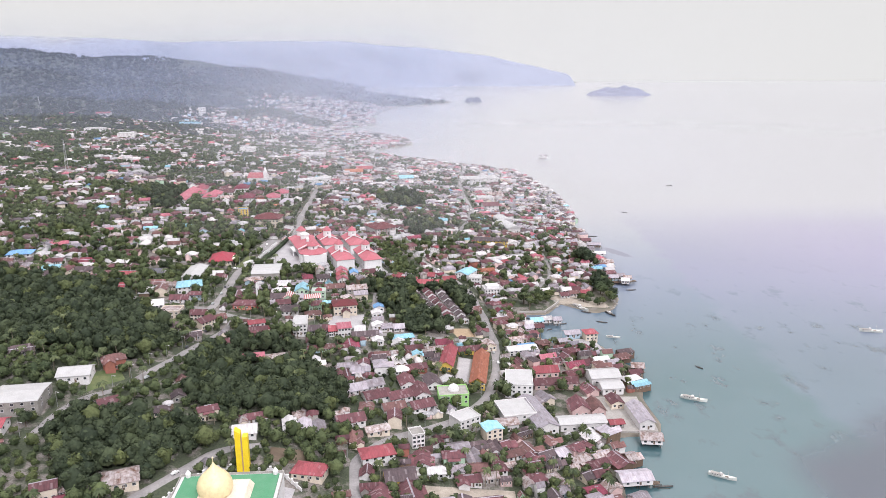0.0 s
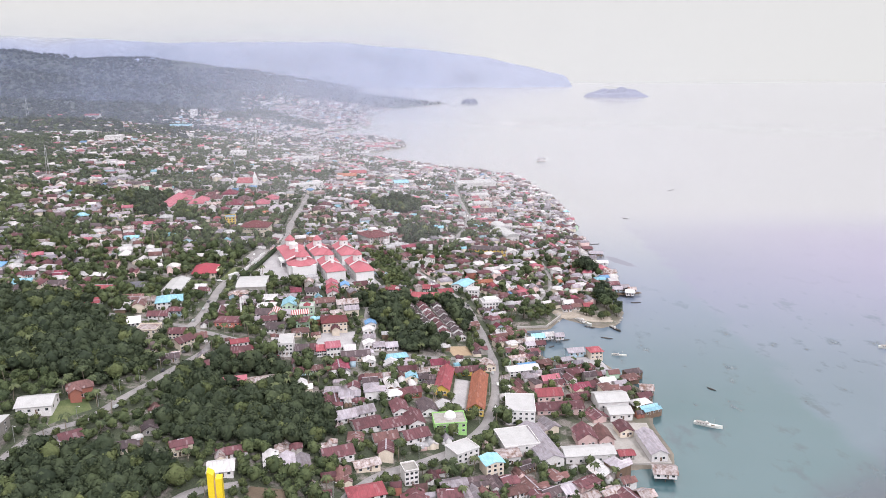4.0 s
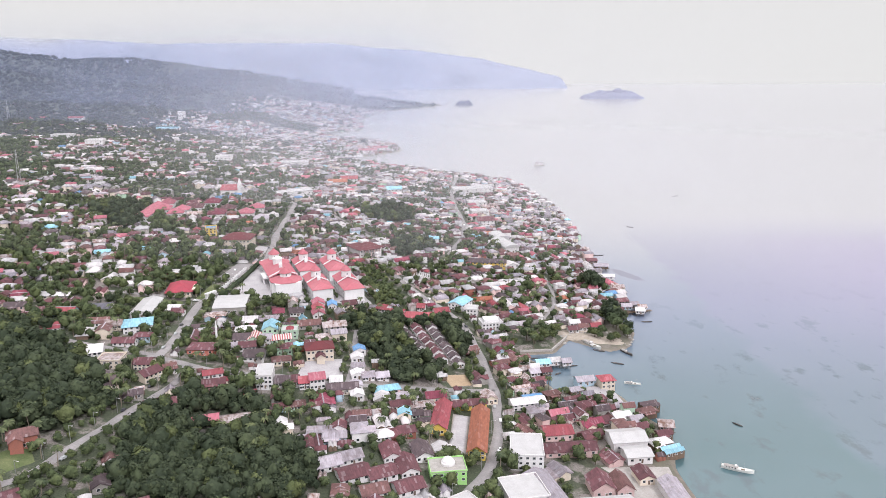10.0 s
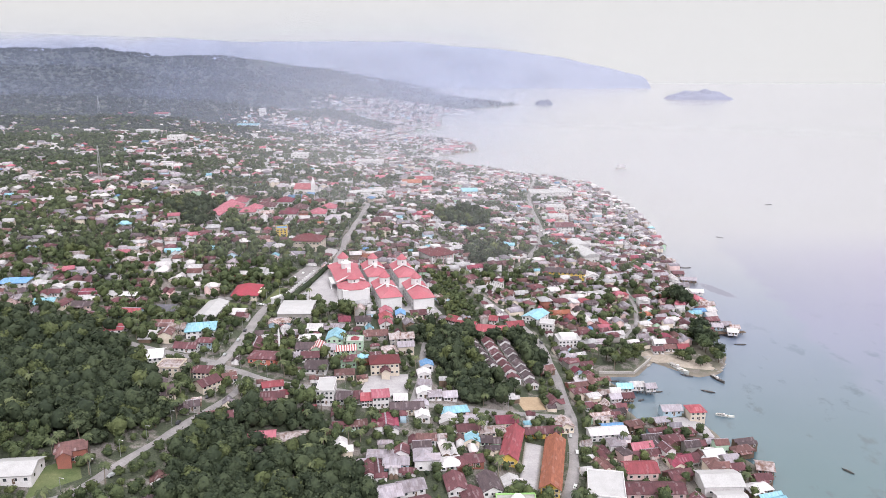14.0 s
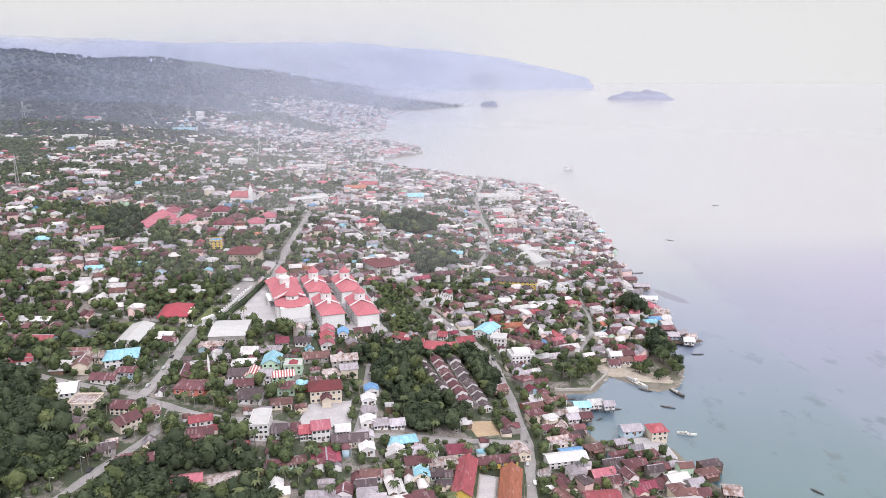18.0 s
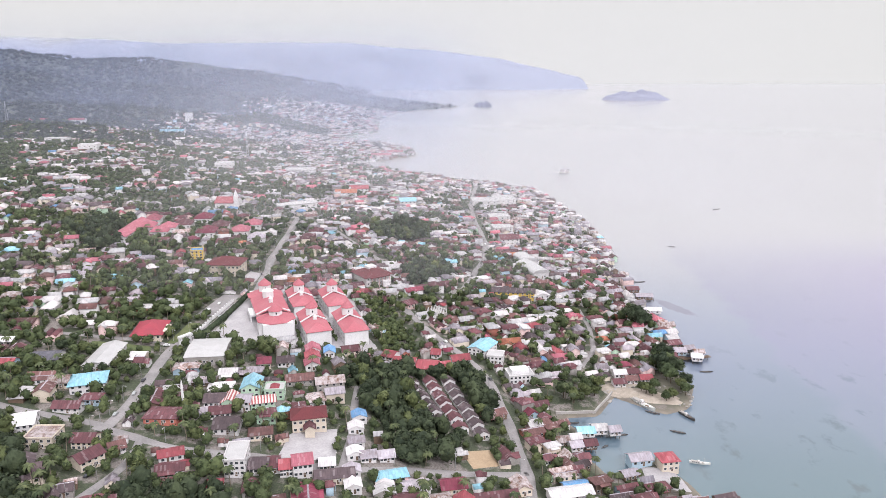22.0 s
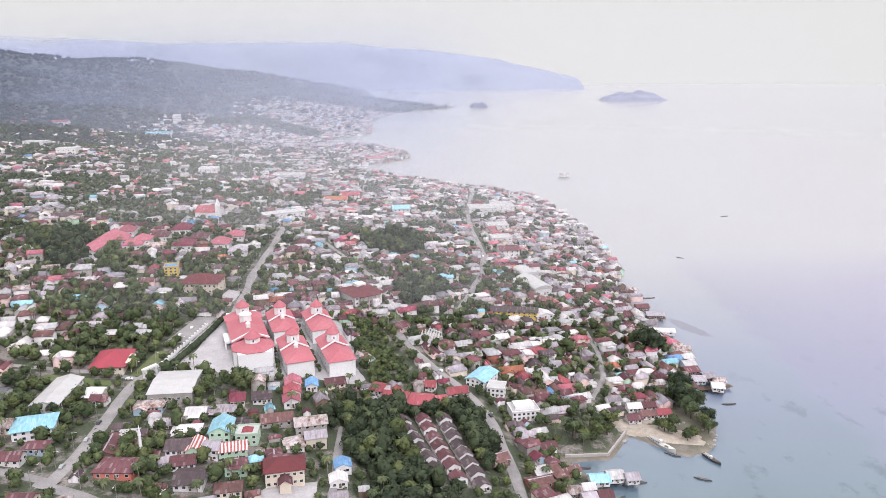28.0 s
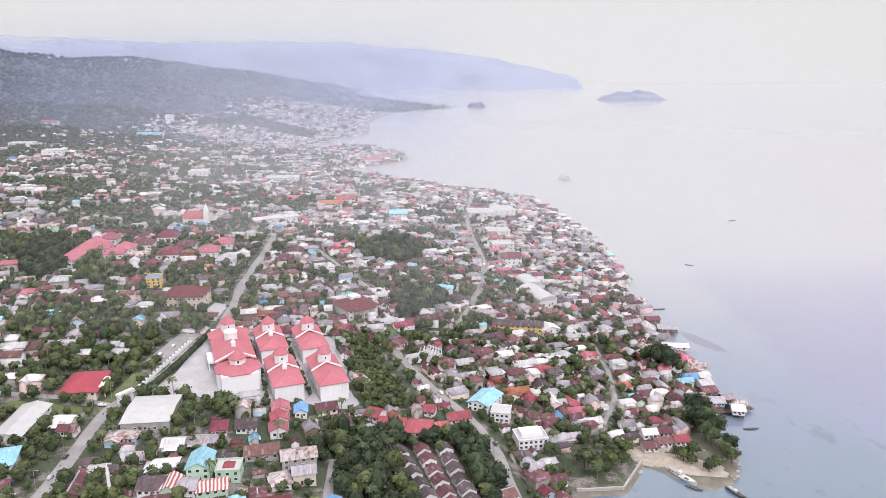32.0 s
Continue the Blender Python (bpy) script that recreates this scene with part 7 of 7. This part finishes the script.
# ---- street lamps and poles along the roads ----
POLE = Shape().ring(0, 0, [(0.13, -1), (0.09, 7.5)], 6).mesh("pole", STEEL)
ARM = Shape().box(0, -0.05, 7.35, 1.6, 0.05, 7.5).mesh("arm", STEEL)
LAMPHEAD = Shape().box(1.3, -0.16, 7.25, 2.0, 0.16, 7.4).mesh("lamp_head", WALL["white"])


def street_lamp(x, y, turn):
    ob = thing("street_lamp", POLE, None, pose(x, y, hz(x, y), 0, 0, turn), "slim grey street lamp with a single arm", "street lamp", "lamps along the roads")
    part("arm", ARM, None, ob)
    part("lamp_head", LAMPHEAD, None, ob)


for name in ("coast_road", "hill_road", "lower_road", "cross_road"):
    width, line = ROADS[name]
    for (ax, ay), (bx, by) in list(zip(line, line[1:]))[:16]:
        l = math.hypot(bx - ax, by - ay)
        if l < 12:
            continue
        nx, ny = -(by - ay) / l, (bx - ax) / l
        street_lamp(ax + nx * (width / 2 + 0.8), ay + ny * (width / 2 + 0.8), math.degrees(math.atan2(-ny, -nx)))


# ---- the town that fills the ground between the landmarks ----
FOREST = [
    [(-330, 500), (-235, 494), (-183, 440), (-152, 396), (-162, 361), (-195, 363), (-300, 374), (-340, 430)],
    [(-137, 372), (-133, 421), (-94, 428), (-75, 398), (-52, 367), (-57, 338), (-102, 331), (-125, 327)],
    [(-174, 293), (-146, 313), (-116, 308), (-101, 298), (-121, 261), (-144, 254)],
    [(-63, 534), (-50, 549), (-21, 558), (16, 567), (21, 540), (14, 505), (2, 480), (-5, 463), (-25, 457), (-38, 489)],
    [(-84, 872), (-63, 920), (-29, 910), (-26, 843), (-70, 838)],
    [(-44, 729), (-18, 776), (-1, 743), (-31, 699)],
    [(-560, 1925), (-430, 1915), (-315, 1935), (-300, 1990), (-420, 2010), (-570, 2010)],
    [(-338, 783), (-300, 798), (-260, 748), (-272, 704)],
]
PALETTE_NEAR = ["maroon"] * 30 + ["brown"] * 15 + ["dark"] * 12 + ["grey"] * 10 + ["white"] * 9 + ["pale"] * 8 + ["rust"] * 9 + ["red"] * 2 + ["plum"] * 2 + ["pink"] * 1 + ["cyan"]
PALETTE_MID = ["maroon"] * 26 + ["brown"] * 14 + ["dark"] * 11 + ["grey"] * 7 + ["white"] * 24 + ["pale"] * 11 + ["rust"] * 6 + ["red"] * 2 + ["plum"] * 2 + ["pink"] * 2 + ["blue"] * 1 + ["cyan"] * 2 + ["orange"] * 1
WALLS = ["white"] * 10 + ["cream"] * 6 + ["pink"] * 2 + ["grey"] * 5 + ["wood"] * 4 + ["blue"] * 1 + ["green"] * 1 + ["brick"] * 1
rnd = random.Random(7)
TURN = radians(17)


def in_view(x, y):
    return -0.66 * y - 60 < x < 0.6 * y + 40


def wooded(x, y):
    return any(in_poly(x, y, p) for p in FOREST)


near_houses, far_houses = [], []
GRID = {}
SHED = False
NEAR_LIMIT = 125


def crowded(x, y, gap):
    cx, cy = int(x // 12), int(y // 12)
    return any((x - p) ** 2 + (y - q) ** 2 < gap * gap for i in (-1, 0, 1) for j in (-1, 0, 1) for p, q in GRID.get((cx + i, cy + j), ()))


def settle(v0, v1, step_u, step_v, gap, wanted, dense):
    """Rows of houses over a stretch of ground, with lanes and gaps."""
    v = v0
    while v < v1:
        far = min(1.0, max(0.0, (v - 900) / 1300))
        u = -1500.0
        while u < 700:
            u += (step_u + 5.0 * far) * rnd.uniform(0.9, 1.3)
            x = u * math.cos(TURN) - v * math.sin(TURN) + rnd.uniform(-1.6, 1.6)
            y = u * math.sin(TURN) + v * math.cos(TURN) + rnd.uniform(-1.8, 1.8)
            if not in_view(x, y) or y < 235 or y > 2750:
                continue
            sd = shore(x, y)
            if not wanted(x, y, sd) or rnd.random() > dense(x, y, sd) or wooded(x, y) or near_road(x, y, 4.6 if not SHED else 2.6) or taken(x, y, 5.2 if not SHED else 2.6) or crowded(x, y, gap + 3 * far):
                continue
            GRID.setdefault((int(x // 12), int(y // 12)), []).append((x, y))
            a = 17 + 22 * noise.noise(Vector((x / 120, y / 120, 9.2))) + rnd.choice((0, 0, 0, 90, 90)) + rnd.uniform(-7, 7)
            (near_houses if y < 540 and len(near_houses) < NEAR_LIMIT else far_houses).append((x, y, sd, a, rnd.randrange(18), rnd.uniform(0.78, 1.05) * (0.84 if sd < 60 and y < 1300 else 1.0) * (0.52 if SHED else 1.0)))
        v += step_v + 4.5 * far


def by_the_water(x, y, sd):
    if sd < 4 and not (255 < y < 344 or 394 < y < 470 or 606 < y < 1240):
        return False
    return -8 < sd < 62 and 250 < y < 1260 and x > 20


def inland_dense(x, y, sd):
    d = 0.84
    if y < 1000:
        d -= 0.12 * min(1, max(0, (-160 - x) / 60))
    if y > 1000:
        d -= 0.40 * min(1, max(0, (sd - 400) / 250))
    if y > 1650:
        d = 0.85 if sd < 260 else 0.85 * max(0, 1 - (sd - 260) / 160)
    if leafy(x, y) and y < 1650:
        d -= 0.58 if y > 880 else 0.45
    if x < -150 and y < 400:
        d *= 0.5
    if x < -60 and y < 420:
        d *= 0.4
    return d


settle(225, 1300, 6.8, 6.1, 5.9, by_the_water, lambda x, y, sd: 0.70 if sd > 3 else 0.60)
NEAR_LIMIT = 285
settle(225, 2900, 9.8, 8.8, 8.2, lambda x, y, sd: sd > 3, inland_dense)
small = len(far_houses), len(near_houses)
SHED = True
settle(240, 1000, 5.8, 5.8, 5.7, lambda x, y, sd: sd > 4 and x > -150, lambda x, y, sd: 0.5 * inland_dense(x, y, sd))

for x, y, sd, a, k, size in near_houses:
    roof = rnd.choice(PALETTE_NEAR if y < 500 else PALETTE_MID)
    wall = rnd.choice(WALLS)
    over_water = sd < 4
    if over_water and VARIANTS[k][6] > 4:
        k = (k + 1) % 18
    ob = house(x, y, k, a, roof, "wood" if over_water and rnd.random() < 0.6 else wall, size, 3 if y < 430 else 2, z=2.3 if over_water else None)
    if over_water:
        stilts(ob, VARIANTS[k][4], VARIANTS[k][5])

house_shapes = []
for wm, rm, spots, door, w, d, h, ws, rs, cap in VARIANTS:
    house_shapes.append((ws.arrays(), rs.arrays()))
SETS = {}
for x, y, sd, a, k, size in far_houses:
    roof = rnd.choice(PALETTE_NEAR if y < 540 else PALETTE_MID) if y < 850 or rnd.random() < 0.4 else rnd.choice(("white", "white", "pale", "white", "pale", "grey", "pink", "rust"))
    z = max(hz(x, y) + 0.3, 2.2)
    if sd < 12 and VARIANTS[k][6] > 4:
        k = (k + 1) % 18
    high = 1.0 if size > 0.62 else 0.78
    SETS.setdefault(("roofs", roof), []).append((k, x, y, z, radians(a), size, high))
    SETS.setdefault(("walls", rnd.choice(WALLS)), []).append((k, x, y, z, radians(a), size, high))
town = new("distant_houses")
tagged(town, "crowded low houses with maroon, white and red roofs", "houses", kind="stuff")
for (what, key), places in SETS.items():
    pre = [hs[1 if what == "roofs" else 0] for hs in house_shapes]
    ob = new(what, scatter(what, pre, places, [ROOF[key] if what == "roofs" else WALL[key]]))
    ob.parent = town
    ob["kind"] = "stuff"

# trees: singles close by, the rest of the woods as one mass each
near_pre = [crown(40 + k, r, h * 0.12, h, 4, 125, 0.68).arrays() for k, (r, h) in enumerate(((4.6, 8.5), (3.8, 7), (5.4, 10.5), (4.2, 10)))]
far_pre = [crown(60 + k, r, h * 0.1, h, 2, 14, 1.15).arrays() for k, (r, h) in enumerate(((4.0, 7), (3.2, 6), (4.8, 9)))]
HX = np.array([(p[0], p[1]) for p in near_houses + far_houses])
CELLS = {}
for i, (x, y) in enumerate(HX):
    CELLS.setdefault((int(x // 12), int(y // 12)), []).append(i)


def clear_of_houses(x, y, r):
    cx, cy = int(x // 12), int(y // 12)
    for i in (-1, 0, 1):
        for j in (-1, 0, 1):
            for n in CELLS.get((cx + i, cy + j), ()):
                if (HX[n][0] - x) ** 2 + (HX[n][1] - y) ** 2 < r * r:
                    return False
    return True


TREE_GRID = {}


def crowded_trees(x, y, gap):
    cx, cy = int(x // 8), int(y // 8)
    if any((x - p) ** 2 + (y - q) ** 2 < gap * gap for i in (-1, 0, 1) for j in (-1, 0, 1) for p, q in TREE_GRID.get((cx + i, cy + j), ())):
        return True
    TREE_GRID.setdefault((cx, cy), []).append((x, y))
    return False


singles, near_mass, garden_mass, light_mass, far_mass = [], [], [], [], []
tries = 0
while tries < 190000:
    tries += 1
    y = 235 + 1500 * rnd.random() ** 1.2
    x = rnd.uniform(-0.66 * y - 50, 145)
    if not in_view(x, y):
        continue
    wood = wooded(x, y)
    green = leafy(x, y)
    if not wood and rnd.random() > (1.0 if green else 0.85 if x > -45 else 0.62) * (1.0 if y < 760 or green else 0.55):
        continue
    sd = shore(x, y)
    if sd < 5 or near_road(x, y, 2.6) or taken(x, y, 2.2) or crowded_trees(x, y, 3.4 + 0.0022 * y) or not clear_of_houses(x, y, 3.7 if wood or green else 3.4 if x > -45 else 3.9):
        continue
    size = rnd.uniform(0.6, 1.15) * (1.0 if wood else 0.85 if green else 0.62)
    spot_of = (x, y, size, rnd.uniform(0, 360))
    if y < 600 and not wood and len(singles) < 330:
        singles.append(spot_of)
    elif y < 800:
        (light_mass if rnd.random() < 0.14 else near_mass if wood else garden_mass).append((rnd.randrange(4), x, y, hz(x, y) - 0.3, radians(spot_of[3]), size, size * rnd.uniform(0.85, 1.2)))
    else:
        far_mass.append((rnd.randrange(3), x, y, hz(x, y) - 0.3, radians(spot_of[3]), size * 1.1, size * 1.1))
# close the canopy of the woods
for poly in FOREST:
    xs, ys = [p[0] for p in poly], [p[1] for p in poly]
    n = int((max(xs) - min(xs)) * (max(ys) - min(ys)) / 46)
    for _ in range(n):
        x, y = rnd.uniform(min(xs), max(xs)), rnd.uniform(min(ys), max(ys))
        if not in_poly(x, y, poly) or near_road(x, y, 3.0) or taken(x, y, 2.0):
            continue
        size = rnd.uniform(0.7, 1.25)
        (light_mass if rnd.random() < 0.07 else near_mass).append((rnd.randrange(4), x, y, hz(x, y) - 0.4, rnd.uniform(0, 6.28), size, size * rnd.uniform(0.85, 1.25)))
# shrubs and young palms between the complex lane and the coast road, and in the gaps between its blocks
for _ in range(230):
    u, v = rnd.random(), rnd.random()
    x, y = -42 - 25 * v + u * (20 - 4 * v), 574 + 92 * v + u * 14 * (1 - v)
    if not near_road(x, y, 1.8):
        size = rnd.uniform(0.26, 0.58)
        (light_mass if rnd.random() < 0.3 else garden_mass).append((rnd.randrange(4), x, y, hz(x, y) - 0.3, rnd.uniform(0, 6.28), size, size * 0.9))
for k in range(16):
    for off in (17.4, -3.0):
        x, y = along(B2, off + rnd.uniform(-0.5, 0.5), 4 + k * 4.6)
        size = rnd.uniform(0.26, 0.42)
        garden_mass.append((rnd.randrange(4), x, y, hz(x, y) + 0.2, rnd.uniform(0, 6.28), size, size * 1.3))
for i, (x, y, size, turn) in enumerate(singles):
    if rnd.random() < 0.38:
        palm(x, y, rnd.randrange(3), 0.75 + 0.3 * size, turn)
    else:
        tree(x, y, rnd.choice((0, 1, 1, 2, 3, 4, 5)), size, turn)
palm_places = []
for _ in range(5200):
    y = 250 + 620 * rnd.random()
    x = rnd.uniform(-0.62 * y - 20, 140)
    if shore(x, y) > 6 and not near_road(x, y, 2.0) and not taken(x, y, 1.5) and clear_of_houses(x, y, 4.0) and noise.noise(Vector((x / 35, y / 35, 7.7))) > 0.12 and not crowded_trees(x, y, 3.0):
        palm_places.append((rnd.randrange(3), x, y, hz(x, y), rnd.uniform(0, 6.28), 0.9, rnd.uniform(0.75, 1.15)))
palm_pre = []
for k, h in enumerate((8.5, 10.0, 7.0)):
    both = palm_crown(90 + k, h, 11, 3.6)
    both.join(palm_trunk(h, 90 + k), 1)
    palm_pre.append(both.arrays())
tagged(new("palm_grove", scatter("palm_grove", palm_pre, palm_places, [FROND, PALMBARK])), "coconut palms standing among the houses and woods", "palm trees", kind="stuff")
for name, places, pre, mat, label in (("woodland", near_mass, near_pre, LEAF, "dense dark green broadleaf wood"), ("garden_trees", garden_mass, near_pre, LEAFMID, "green trees and bushes between the houses"), ("light_trees", light_mass, near_pre, LEAFLIGHT, "lighter yellow-green trees among the woods"),
                                      ("far_trees", far_mass, far_pre, LEAFMID, "scattered dark trees between distant houses")):
    tagged(new(name, scatter(name, pre, places, [mat])), label, "trees", kind="stuff")

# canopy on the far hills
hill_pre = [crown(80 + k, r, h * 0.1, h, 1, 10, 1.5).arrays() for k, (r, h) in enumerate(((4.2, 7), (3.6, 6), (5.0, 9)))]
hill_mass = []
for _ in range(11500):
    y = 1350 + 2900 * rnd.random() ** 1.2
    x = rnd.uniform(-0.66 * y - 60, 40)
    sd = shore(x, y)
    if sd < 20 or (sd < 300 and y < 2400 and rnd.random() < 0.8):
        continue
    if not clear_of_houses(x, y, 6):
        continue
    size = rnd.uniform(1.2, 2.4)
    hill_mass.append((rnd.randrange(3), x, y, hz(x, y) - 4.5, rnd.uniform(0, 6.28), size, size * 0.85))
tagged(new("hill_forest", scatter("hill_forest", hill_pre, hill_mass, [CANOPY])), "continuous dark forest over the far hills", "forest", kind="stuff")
